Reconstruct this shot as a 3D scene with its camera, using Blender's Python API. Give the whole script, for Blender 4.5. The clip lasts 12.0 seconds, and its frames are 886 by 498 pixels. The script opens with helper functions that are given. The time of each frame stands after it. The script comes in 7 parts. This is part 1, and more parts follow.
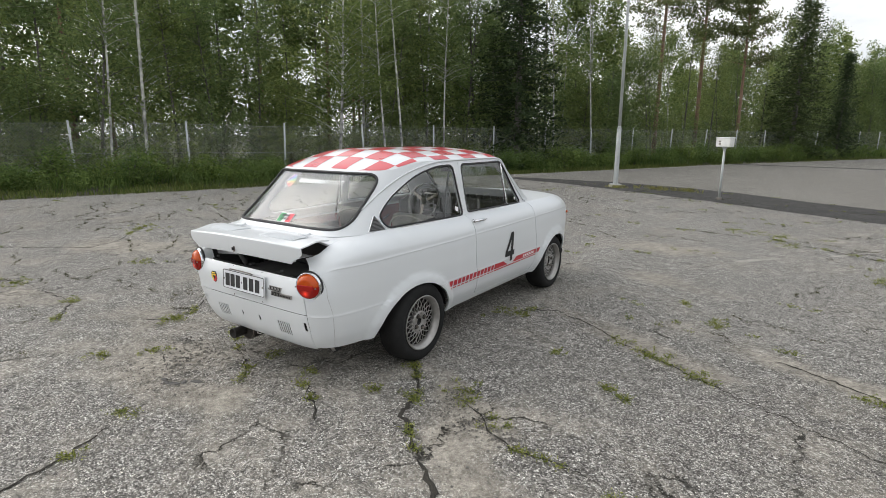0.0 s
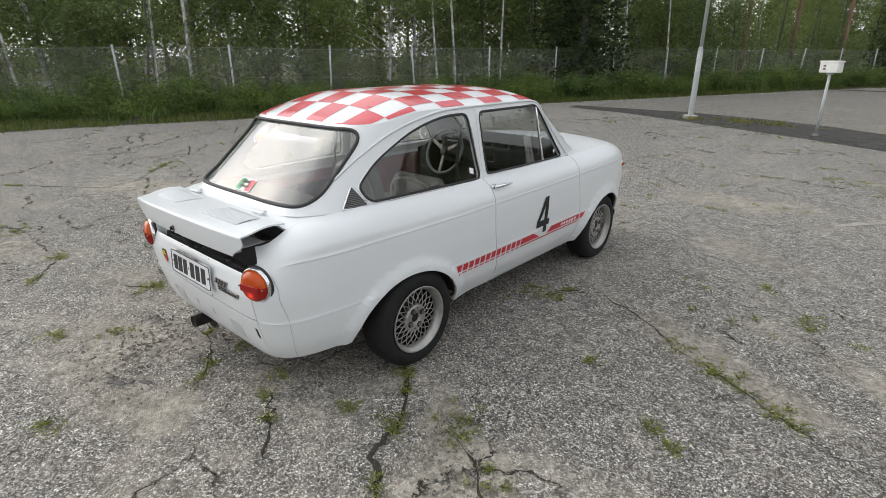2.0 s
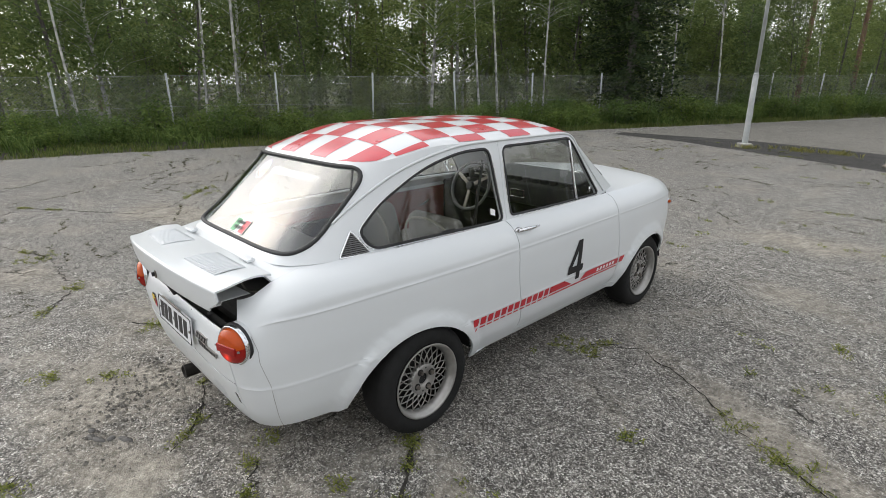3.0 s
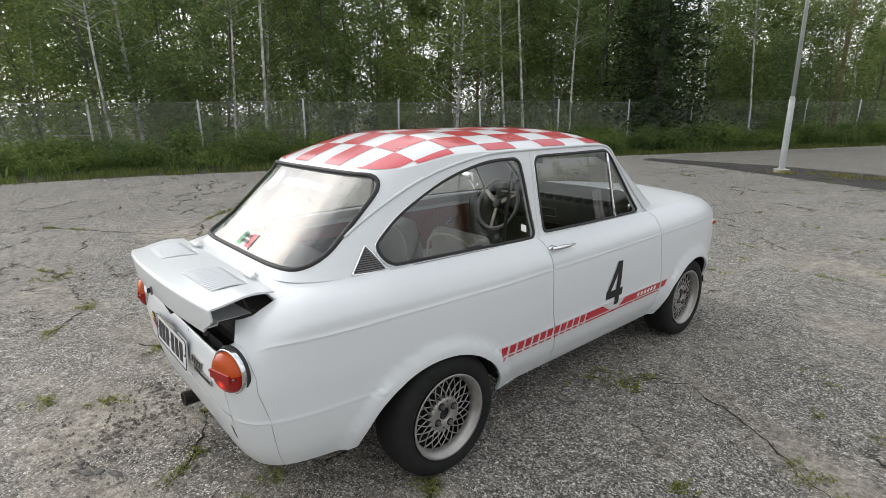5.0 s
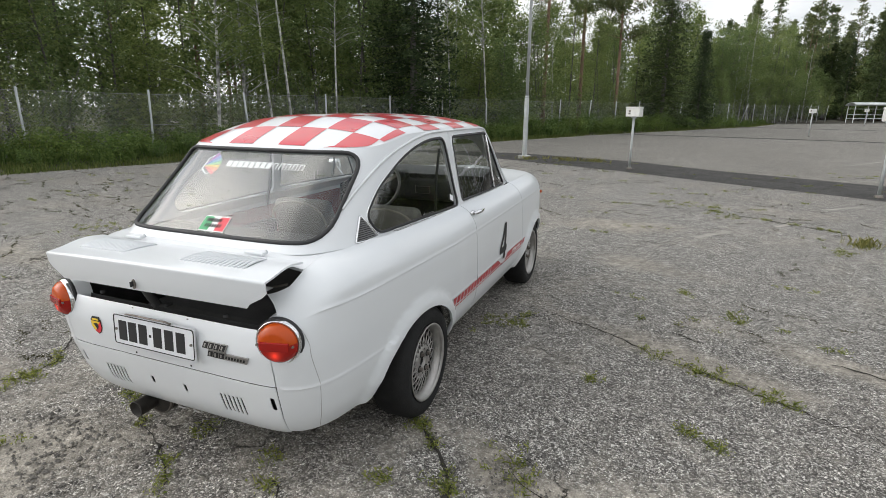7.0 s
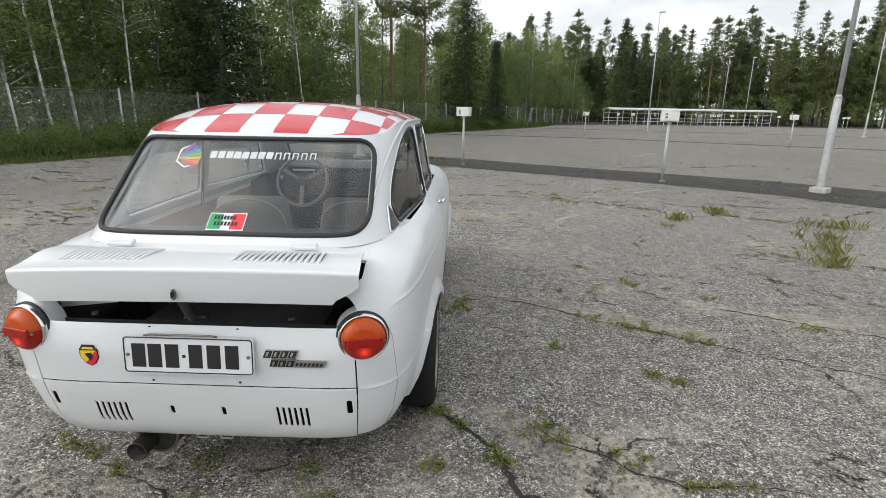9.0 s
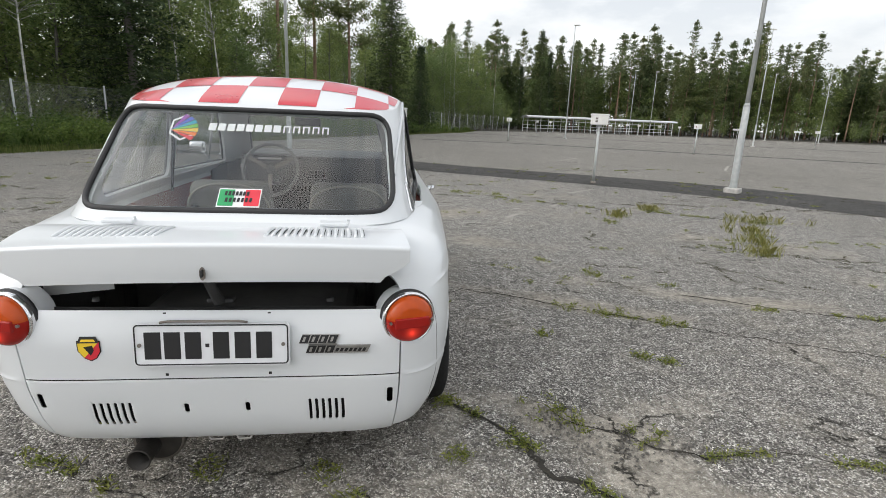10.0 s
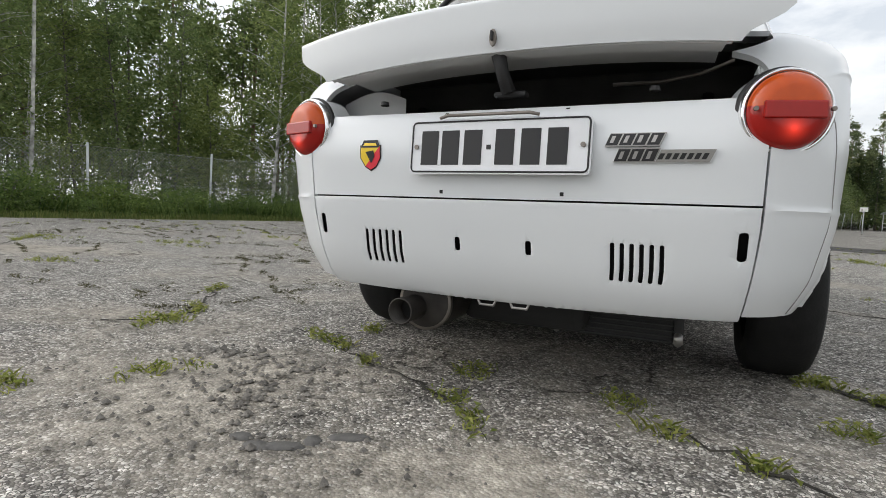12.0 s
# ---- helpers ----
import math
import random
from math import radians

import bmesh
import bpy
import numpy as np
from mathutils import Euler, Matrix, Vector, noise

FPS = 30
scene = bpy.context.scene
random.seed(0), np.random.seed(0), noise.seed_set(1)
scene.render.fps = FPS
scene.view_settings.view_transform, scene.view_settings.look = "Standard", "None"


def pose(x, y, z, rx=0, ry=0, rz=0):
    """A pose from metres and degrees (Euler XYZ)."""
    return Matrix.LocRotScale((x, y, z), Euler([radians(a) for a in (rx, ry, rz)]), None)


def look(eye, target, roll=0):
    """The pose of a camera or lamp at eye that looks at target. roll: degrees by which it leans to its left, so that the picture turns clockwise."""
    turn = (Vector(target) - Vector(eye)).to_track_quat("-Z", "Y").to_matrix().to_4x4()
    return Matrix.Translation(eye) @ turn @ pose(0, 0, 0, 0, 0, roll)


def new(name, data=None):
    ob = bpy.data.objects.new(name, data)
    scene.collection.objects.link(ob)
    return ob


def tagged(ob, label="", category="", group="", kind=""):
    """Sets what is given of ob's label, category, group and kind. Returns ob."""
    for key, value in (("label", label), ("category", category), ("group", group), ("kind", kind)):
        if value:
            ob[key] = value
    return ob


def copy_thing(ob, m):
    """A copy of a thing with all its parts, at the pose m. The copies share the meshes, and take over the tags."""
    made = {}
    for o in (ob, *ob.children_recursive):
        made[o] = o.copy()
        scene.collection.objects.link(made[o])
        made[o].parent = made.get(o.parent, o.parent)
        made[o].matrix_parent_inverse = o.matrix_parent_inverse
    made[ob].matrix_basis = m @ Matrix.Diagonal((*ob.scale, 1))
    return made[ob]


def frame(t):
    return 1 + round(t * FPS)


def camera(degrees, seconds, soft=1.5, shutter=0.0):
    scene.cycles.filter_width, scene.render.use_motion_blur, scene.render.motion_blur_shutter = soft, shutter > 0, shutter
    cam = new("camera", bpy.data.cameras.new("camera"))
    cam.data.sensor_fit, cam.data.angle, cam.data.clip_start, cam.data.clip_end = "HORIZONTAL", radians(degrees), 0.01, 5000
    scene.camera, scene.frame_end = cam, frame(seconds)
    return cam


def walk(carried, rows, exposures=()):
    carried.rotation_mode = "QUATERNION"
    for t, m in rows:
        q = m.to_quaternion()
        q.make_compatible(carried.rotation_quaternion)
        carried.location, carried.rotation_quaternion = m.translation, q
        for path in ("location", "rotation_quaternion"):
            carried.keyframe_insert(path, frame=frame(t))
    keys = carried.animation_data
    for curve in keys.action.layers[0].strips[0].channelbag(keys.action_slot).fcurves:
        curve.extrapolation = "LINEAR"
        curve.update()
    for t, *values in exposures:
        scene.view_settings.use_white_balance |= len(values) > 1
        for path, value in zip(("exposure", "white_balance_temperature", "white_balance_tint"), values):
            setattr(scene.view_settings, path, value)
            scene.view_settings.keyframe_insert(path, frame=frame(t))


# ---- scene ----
from mathutils import geometry

cam = camera(80.2, 12.0, soft=0.7)
PATH = [
    (0, (2.69, -2.459, 1.414), (1.51, -0.9, 0.993), 0.2),
    (0.5, (2.545, -2.251, 1.41), (1.336, -0.727, 0.943), 0.2),
    (1, (2.452, -2.064, 1.44), (1.243, -0.573, 0.88), 0.1),
    (1.5, (2.442, -1.844, 1.47), (1.202, -0.416, 0.821), -0.2),
    (2, (2.402, -1.638, 1.504), (1.105, -0.281, 0.814), -0.1),
    (2.5, (2.323, -1.467, 1.522), (0.937, -0.174, 0.886), -0.1),
    (3, (2.256, -1.309, 1.518), (0.829, -0.046, 0.913), -0.3),
    (3.2, (2.275, -1.234, 1.53), (0.824, 0.008, 0.935), -0.1),
    (4.8, (2.131, -1.133, 1.401), (0.63, 0.097, 0.915), -0.4),
    (5, (2.089, -1.17, 1.411), (0.581, 0.044, 0.906), -0.4),
    (5.5, (2.012, -1.343, 1.413), (0.671, 0.062, 0.939), 0.0),
    (6, (1.95, -1.573, 1.396), (0.775, -0.021, 0.936), 0.4),
    (6.5, (1.822, -1.75, 1.389), (0.88, -0.05, 0.918), 1.3),
    (7, (1.633, -1.947, 1.362), (0.831, -0.19, 0.843), 0.3),
    (7.2, (1.568, -1.997, 1.362), (0.85, -0.212, 0.815), 0.6),
    (8.8, (0.911, -2.165, 1.313), (0.709, -0.246, 0.789), 0.4),
    (9, (0.84, -2.201, 1.298), (0.717, -0.271, 0.791), 1.0),
    (9.5, (0.654, -2.252, 1.246), (0.663, -0.31, 0.769), 1.8),
    (10, (0.479, -2.148, 1.181), (0.649, -0.214, 0.701), 2.3),
    (10.5, (0.407, -1.985, 0.95), (0.653, -0.056, 0.484), 3.4),
    (11, (0.389, -1.896, 0.648), (0.377, 0.074, 0.307), 4.1),
    (11.5, (0.363, -1.884, 0.497), (-0.091, 0.041, 0.197), 3.6),
    (12, (0.406, -1.853, 0.44), (-0.491, -0.072, 0.294), 2.2),
]
walk(cam, [(t, look(eye, target, roll)) for t, eye, target, roll in PATH])

# ---------------------------------------------------------------- light
world = bpy.data.worlds.new("sky")
scene.world = world
world.use_nodes = True
wn, wl = world.node_tree.nodes, world.node_tree.links
wn.clear()
SUN_ELEV, SUN_TURN = radians(30), radians(252)
SUN_DIR = Vector((math.sin(SUN_TURN) * math.cos(SUN_ELEV), math.cos(SUN_TURN) * math.cos(SUN_ELEV), math.sin(SUN_ELEV)))
sky = wn.new("ShaderNodeTexSky")
sky.sky_type, sky.sun_disc = "NISHITA", False
sky.sun_elevation, sky.sun_rotation = SUN_ELEV, SUN_TURN
sky.air_density, sky.dust_density = 1.0, 2.0
wco = wn.new("ShaderNodeTexCoord")
wmap = wn.new("ShaderNodeMapping")
wmap.inputs["Scale"].default_value = (1.0, 1.0, 2.6)
wl.new(wco.outputs["Generated"], wmap.inputs["Vector"])
wnoise = wn.new("ShaderNodeTexNoise")
wnoise.inputs["Scale"].default_value, wnoise.inputs["Detail"].default_value = 2.8, 7.0
wnoise.inputs["Roughness"].default_value = 0.55
wl.new(wmap.outputs["Vector"], wnoise.inputs["Vector"])
wramp = wn.new("ShaderNodeValToRGB")
wramp.color_ramp.elements[0].position, wramp.color_ramp.elements[0].color = 0.40, (4.2, 4.55, 5.0, 1)
wramp.color_ramp.elements[1].position, wramp.color_ramp.elements[1].color = 0.61, (10.3, 10.1, 9.7, 1)
wl.new(wnoise.outputs["Fac"], wramp.inputs["Fac"])
wmix = wn.new("ShaderNodeMix")
wmix.data_type = "RGBA"
wmix.inputs["Factor"].default_value = 0.82
wl.new(sky.outputs["Color"], wmix.inputs["A"])
wl.new(wramp.outputs["Color"], wmix.inputs["B"])
wbg = wn.new("ShaderNodeBackground")
wbg.inputs["Strength"].default_value = 0.105
# an overcast sky: darker towards the horizon than overhead, brighter where the sun stands behind the cloud
def wmath(op, x, y):
    m = wn.new("ShaderNodeMath")
    m.operation = op
    for i, v in enumerate((x, y)):
        if isinstance(v, (int, float)):
            m.inputs[i].default_value = v
        else:
            wl.new(v, m.inputs[i])
    return m.outputs["Value"]


wsep = wn.new("ShaderNodeSeparateXYZ")
wl.new(wco.outputs["Generated"], wsep.inputs["Vector"])
wdot = wn.new("ShaderNodeVectorMath")
wdot.operation = "DOT_PRODUCT"
wl.new(wco.outputs["Generated"], wdot.inputs[0])
wdot.inputs[1].default_value = SUN_DIR
up = wmath("MULTIPLY", wmath("POWER", wmath("MAXIMUM", wsep.outputs["Z"], 0.0), 2.0), 0.12)
towards = wmath("MAXIMUM", wdot.outputs["Value"], 0.0)
glow = wmath("ADD", wmath("MULTIPLY", wmath("POWER", towards, 5.0), 1.5), wmath("MULTIPLY", wmath("POWER", towards, 18.0), 2.4))
wscale = wn.new("ShaderNodeVectorMath")
wscale.operation = "SCALE"
haze = wn.new("ShaderNodeMix")
haze.data_type = "RGBA"
haze.inputs["B"].default_value = (5.4, 5.5, 5.55, 1)
veil = wn.new("ShaderNodeMapRange")
veil.inputs["From Min"].default_value, veil.inputs["From Max"].default_value = 0.10, 0.42
veil.inputs["To Min"].default_value, veil.inputs["To Max"].default_value = 0.72, 0.0
wl.new(wsep.outputs["Z"], veil.inputs["Value"])
wl.new(veil.outputs["Result"], haze.inputs["Factor"])
wl.new(wmix.outputs["Result"], haze.inputs["A"])
wl.new(haze.outputs["Result"], wscale.inputs[0])
wl.new(wmath("ADD", wmath("ADD", up, glow), 1.64), wscale.inputs["Scale"])
wl.new(wscale.outputs["Vector"], wbg.inputs["Color"])
wout = wn.new("ShaderNodeOutputWorld")
wl.new(wbg.outputs["Background"], wout.inputs["Surface"])

sun = new("sun", bpy.data.lights.new("sun", "SUN"))
sun.data.energy, sun.data.angle, sun.data.color = 0.6, radians(70), (1.0, 0.97, 0.93)
sun.matrix_world = look(SUN_DIR * 40, (0, 0, 0))


# ---------------------------------------------------------------- materials
def material(name, color, rough=0.5, metal=0.0, spec=0.5, coat=0.0, vary=0.0, scale=20.0, bump=0.0, bump_scale=200.0, fine=0.0, second=None, emit=0.0):
    """A procedural surface: a base colour that varies at two scales, gloss and fine relief."""
    m = bpy.data.materials.new(name)
    m.use_nodes = True
    n, l = m.node_tree.nodes, m.node_tree.links
    b = n["Principled BSDF"]
    b.inputs["Base Color"].default_value = (*color, 1)
    b.inputs["Roughness"].default_value, b.inputs["Metallic"].default_value = rough, metal
    b.inputs["Specular IOR Level"].default_value = spec
    b.inputs["Coat Weight"].default_value, b.inputs["Coat Roughness"].default_value = coat, 0.06
    if emit:
        b.inputs["Emission Color"].default_value, b.inputs["Emission Strength"].default_value = (*color, 1), emit
    co = n.new("ShaderNodeTexCoord")
    if vary:
        big, small, add = n.new("ShaderNodeTexNoise"), n.new("ShaderNodeTexNoise"), n.new("ShaderNodeMath")
        big.inputs["Scale"].default_value, small.inputs["Scale"].default_value = scale * 0.13, scale
        big.inputs["Detail"].default_value, small.inputs["Detail"].default_value = 4, 6
        l.new(co.outputs["Object"], big.inputs["Vector"])
        l.new(co.outputs["Object"], small.inputs["Vector"])
        add.operation = "ADD"
        l.new(big.outputs["Fac"], add.inputs[0])
        l.new(small.outputs["Fac"], add.inputs[1])
        span = n.new("ShaderNodeMapRange")
        span.inputs["From Min"].default_value, span.inputs["From Max"].default_value = 0.7, 1.3
        l.new(add.outputs["Value"], span.inputs["Value"])
        mix = n.new("ShaderNodeMix")
        mix.data_type = "RGBA"
        mix.inputs["A"].default_value = (*[c * (1 - vary) for c in color], 1)
        mix.inputs["B"].default_value = (*(second or [min(1, c * (1 + vary)) for c in color]), 1)
        l.new(span.outputs["Result"], mix.inputs["Factor"])
        l.new(mix.outputs["Result"], b.inputs["Base Color"])
        gloss = n.new("ShaderNodeMapRange")
        gloss.inputs["To Min"].default_value, gloss.inputs["To Max"].default_value = max(0.02, rough - 0.08), min(1, rough + 0.08)
        l.new(small.outputs["Fac"], gloss.inputs["Value"])
        l.new(gloss.outputs["Result"], b.inputs["Roughness"])
    if bump:
        t, bn = n.new("ShaderNodeTexNoise"), n.new("ShaderNodeBump")
        t.inputs["Scale"].default_value, t.inputs["Detail"].default_value = bump_scale, 5
        bn.inputs["Strength"].default_value, bn.inputs["Distance"].default_value = bump, 0.004
        l.new(co.outputs["Object"], t.inputs["Vector"])
        l.new(t.outputs["Fac"], bn.inputs["Height"])
        l.new(bn.outputs["Normal"], b.inputs["Normal"])
    return m


def glass(name, tint, rough=0.01):
    """Thin glass: a clear, slightly tinted pane with a mirror gloss that grows at flat angles."""
    m = bpy.data.materials.new(name)
    m.use_nodes = True
    n, l = m.node_tree.nodes, m.node_tree.links
    n.clear()
    out, mix, tr, gl, lw, rise, span = (n.new("ShaderNode" + k) for k in ("OutputMaterial", "MixShader", "BsdfTransparent", "BsdfGlossy", "LayerWeight", "Math", "MapRange"))
    tr.inputs["Color"].default_value = (*tint, 1)
    gl.inputs["Roughness"].default_value = rough
    lw.inputs["Blend"].default_value = 0.5
    rise.operation = "POWER"
    rise.inputs[1].default_value = 4.2
    span.inputs["To Min"].default_value = 0.10
    l.new(lw.outputs["Facing"], rise.inputs[0])
    l.new(rise.outputs["Value"], span.inputs["Value"])
    l.new(span.outputs["Result"], mix.inputs["Fac"])
    l.new(tr.outputs["BSDF"], mix.inputs[1])
    l.new(gl.outputs["BSDF"], mix.inputs[2])
    l.new(mix.outputs["Shader"], out.inputs["Surface"])
    return m


def leaf_material(name, color, second):
    """Foliage: two greens that vary leaf by leaf, with some light passing through."""
    m = bpy.data.materials.new(name)
    m.use_nodes = True
    n, l = m.node_tree.nodes, m.node_tree.links
    b = n["Principled BSDF"]
    geo, mix, info, mix2 = n.new("ShaderNodeNewGeometry"), n.new("ShaderNodeMix"), n.new("ShaderNodeObjectInfo"), n.new("ShaderNodeMix")
    mix.data_type = mix2.data_type = "RGBA"
    mix.inputs["A"].default_value, mix.inputs["B"].default_value = (*color, 1), (*second, 1)
    l.new(geo.outputs["Random Per Island"], mix.inputs["Factor"])
    mix2.blend_type = "MULTIPLY"
    mix2.inputs["Factor"].default_value = 1.0
    ramp = n.new("ShaderNodeValToRGB")
    ramp.color_ramp.elements[0].color, ramp.color_ramp.elements[1].color = (0.80, 0.86, 0.84, 1), (1.18, 1.12, 0.9, 1)
    l.new(info.outputs["Random"], ramp.inputs["Fac"])
    l.new(mix.outputs["Result"], mix2.inputs["A"])
    l.new(ramp.outputs["Color"], mix2.inputs["B"])
    l.new(mix2.outputs["Result"], b.inputs["Base Color"])
    b.inputs["Roughness"].default_value = 0.6
    b.inputs["Specular IOR Level"].default_value = 0.3
    tl, ms, out = n.new("ShaderNodeBsdfTranslucent"), n.new("ShaderNodeMixShader"), n["Material Output"]
    l.new(mix2.outputs["Result"], tl.inputs["Color"])
    ms.inputs["Fac"].default_value = 0.5
    l.new(b.outputs["BSDF"], ms.inputs[1])
    l.new(tl.outputs["BSDF"], ms.inputs[2])
    l.new(ms.outputs["Shader"], out.inputs["Surface"])
    return m


def asphalt_material(name, dark, light, stones, drifts=()):
    """Worn asphalt: pale stone chips in a grey binder, dusty patches and a fine crack net."""
    m = bpy.data.materials.new(name)
    m.use_nodes = True
    n, l = m.node_tree.nodes, m.node_tree.links
    b = n["Principled BSDF"]
    co = n.new("ShaderNodeTexCoord")

    def tex(kind, scale, **kw):
        t = n.new("ShaderNodeTex" + kind)
        t.inputs["Scale"].default_value = scale
        for k, v in kw.items():
            if k in t.inputs:
                t.inputs[k].default_value = v
        l.new(co.outputs["Object"], t.inputs["Vector"])
        return t

    def ramp(sock, stops):
        r = n.new("ShaderNodeValToRGB")
        while len(r.color_ramp.elements) < len(stops):
            r.color_ramp.elements.new(0.5)
        for e, (p, c) in zip(r.color_ramp.elements, stops):
            e.position, e.color = p, (*c, 1)
        l.new(sock, r.inputs["Fac"])
        return r.outputs["Color"]

    def mixed(a, bb, fac, blend="MIX"):
        x = n.new("ShaderNodeMix")
        x.data_type, x.blend_type = "RGBA", blend
        for sock, v in (("A", a), ("B", bb)):
            if isinstance(v, tuple):
                x.inputs[sock].default_value = (*v, 1)
            else:
                l.new(v, x.inputs[sock])
        if isinstance(fac, float):
            x.inputs["Factor"].default_value = fac
        else:
            l.new(fac, x.inputs["Factor"])
        return x.outputs["Result"]

    patches = tex("Noise", 0.50, Detail=7.0, Roughness=0.66)
    stain = tex("Noise", 1.9, Detail=7.0, Roughness=0.68)
    grain = tex("Noise", 160.0, Detail=3.0, Roughness=0.7)
    chips = tex("Voronoi", 138.0, Randomness=1.0)
    chip_edge = tex("Voronoi", 138.0, Randomness=1.0)
    chip_edge.feature = "DISTANCE_TO_EDGE"
    big_chips = tex("Voronoi", 64.0, Randomness=1.0)
    tone, big_tone = n.new("ShaderNodeSeparateColor"), n.new("ShaderNodeSeparateColor")
    l.new(chips.outputs["Color"], tone.inputs["Color"])
    l.new(big_chips.outputs["Color"], big_tone.inputs["Color"])
    # stone chips, each of its own grey, in a dark binder
    stone = ramp(tone.outputs["Red"], ((0.0, (0.052, 0.050, 0.047)), (0.34, (0.205, 0.195, 0.178)), (0.62, (0.385, 0.368, 0.336)), (0.86, (0.56, 0.54, 0.50)), (1.0, (0.82, 0.80, 0.75))))
    stone = mixed((0.030, 0.029, 0.027), stone, ramp(chip_edge.outputs["Distance"], ((0.02, (0, 0, 0)), (0.12, (1, 1, 1)))))
    pick = ramp(big_tone.outputs["Green"], ((0.80, (0, 0, 0)), (0.82, (1, 1, 1))))
    core = ramp(big_chips.outputs["Distance"], ((0.26, (1, 1, 1)), (0.40, (0, 0, 0))))
    stone = mixed(stone, ramp(big_tone.outputs["Blue"], ((0.0, (0.10, 0.095, 0.09)), (0.5, (0.34, 0.33, 0.30)), (1.0, (0.72, 0.70, 0.66)))), mixed(pick, core, 1.0, "MULTIPLY"))
    # dust and fine sand that fill the hollows
    fines = mixed(dark, light, ramp(stain.outputs["Fac"], ((0.36, (0, 0, 0)), (0.66, (1, 1, 1)))))
    fines = mixed(fines, (0.55, 0.54, 0.52), ramp(grain.outputs["Fac"], ((0.40, (0.55, 0.55, 0.55)), (0.62, (0, 0, 0)))), "MULTIPLY")
    spread = mixed(patches.outputs["Fac"], stain.outputs["Fac"], 0.42)
    for x, y, rx, ry, turn in drifts:
        at, ball = n.new("ShaderNodeMapping"), n.new("ShaderNodeTexGradient")
        at.vector_type = "TEXTURE"
        at.inputs["Location"].default_value, at.inputs["Rotation"].default_value = (x, y, 0), (0, 0, radians(turn))
        at.inputs["Scale"].default_value = (rx, ry, 1)
        ball.gradient_type = "SPHERICAL"
        l.new(co.outputs["Object"], at.inputs["Vector"])
        l.new(at.outputs["Vector"], ball.inputs["Vector"])
        spread = mixed(spread, ramp(ball.outputs["Fac"], ((0.0, (0, 0, 0)), (0.7, (0.18, 0.18, 0.18)))), 1.0, "ADD")
    spread = mixed(spread, tex("Noise", 34.0, Detail=4.0, Roughness=0.7).outputs["Fac"], 0.22)
    cover = ramp(spread, ((0.50, (1 - stones, 1 - stones, 1 - stones)), (0.64, (0.80, 0.80, 0.80))))
    base = mixed(stone, fines, cover)
    # clumps of coarse and fine chippings, told apart from further off
    for size, low in ((11.0, 0.78), (37.0, 0.70)):
        base = mixed(base, ramp(tex("Noise", size, Detail=3.0, Roughness=0.6).outputs["Fac"], ((0.36, (low, low, low)), (0.60, (1.12, 1.12, 1.12)))), 1.0, "MULTIPLY")
    # broad damp and worn fields
    field = tex("Noise", 0.21, Detail=4.0, Roughness=0.6)
    base = mixed(base, (0.90, 0.895, 0.89), ramp(field.outputs["Fac"], ((0.40, (1, 1, 1)), (0.60, (0, 0, 0)))), "MULTIPLY")
    net = tex("Voronoi", 1.7, Randomness=1.0)
    net.feature = "DISTANCE_TO_EDGE"
    warp = tex("Noise", 3.0, Detail=8.0, Roughness=0.65)
    wm = n.new("ShaderNodeMix")
    wm.data_type = "RGBA"
    wm.inputs["Factor"].default_value = 0.40
    l.new(co.outputs["Object"], wm.inputs["A"])
    l.new(warp.outputs["Color"], wm.inputs["B"])
    l.new(wm.outputs["Result"], net.inputs["Vector"])
    line = ramp(net.outputs["Distance"], ((0.0, (1, 1, 1)), (0.006, (0.8, 0.8, 0.8)), (0.013, (0, 0, 0))))
    broken = mixed(tex("Noise", 0.55, Detail=5.0, Roughness=0.7).outputs["Fac"], stain.outputs["Fac"], 0.5)
    line = mixed(line, ramp(broken, ((0.52, (0, 0, 0)), (0.57, (1, 1, 1)))), 1.0, "MULTIPLY")
    base = mixed(base, (0.028, 0.026, 0.021), line)
    l.new(base, b.inputs["Base Color"])
    b.inputs["Roughness"].default_value = 0.85
    b.inputs["Specular IOR Level"].default_value = 0.22
    bn = n.new("ShaderNodeBump")
    bn.inputs["Strength"].default_value, bn.inputs["Distance"].default_value = 0.75, 0.005
    l.new(chips.outputs["Distance"], bn.inputs["Height"])
    bn.invert = True
    bn2 = n.new("ShaderNodeBump")
    bn2.inputs["Strength"].default_value, bn2.inputs["Distance"].default_value = 0.5, 0.02
    l.new(stain.outputs["Fac"], bn2.inputs["Height"])
    bn3 = n.new("ShaderNodeBump")
    bn3.inputs["Strength"].default_value, bn3.inputs["Distance"].default_value = 0.9, 0.012
    bn3.invert = True
    l.new(line, bn3.inputs["Height"])
    l.new(bn3.outputs["Normal"], bn2.inputs["Normal"])
    l.new(bn2.outputs["Normal"], bn.inputs["Normal"])
    l.new(bn.outputs["Normal"], b.inputs["Normal"])
    return m


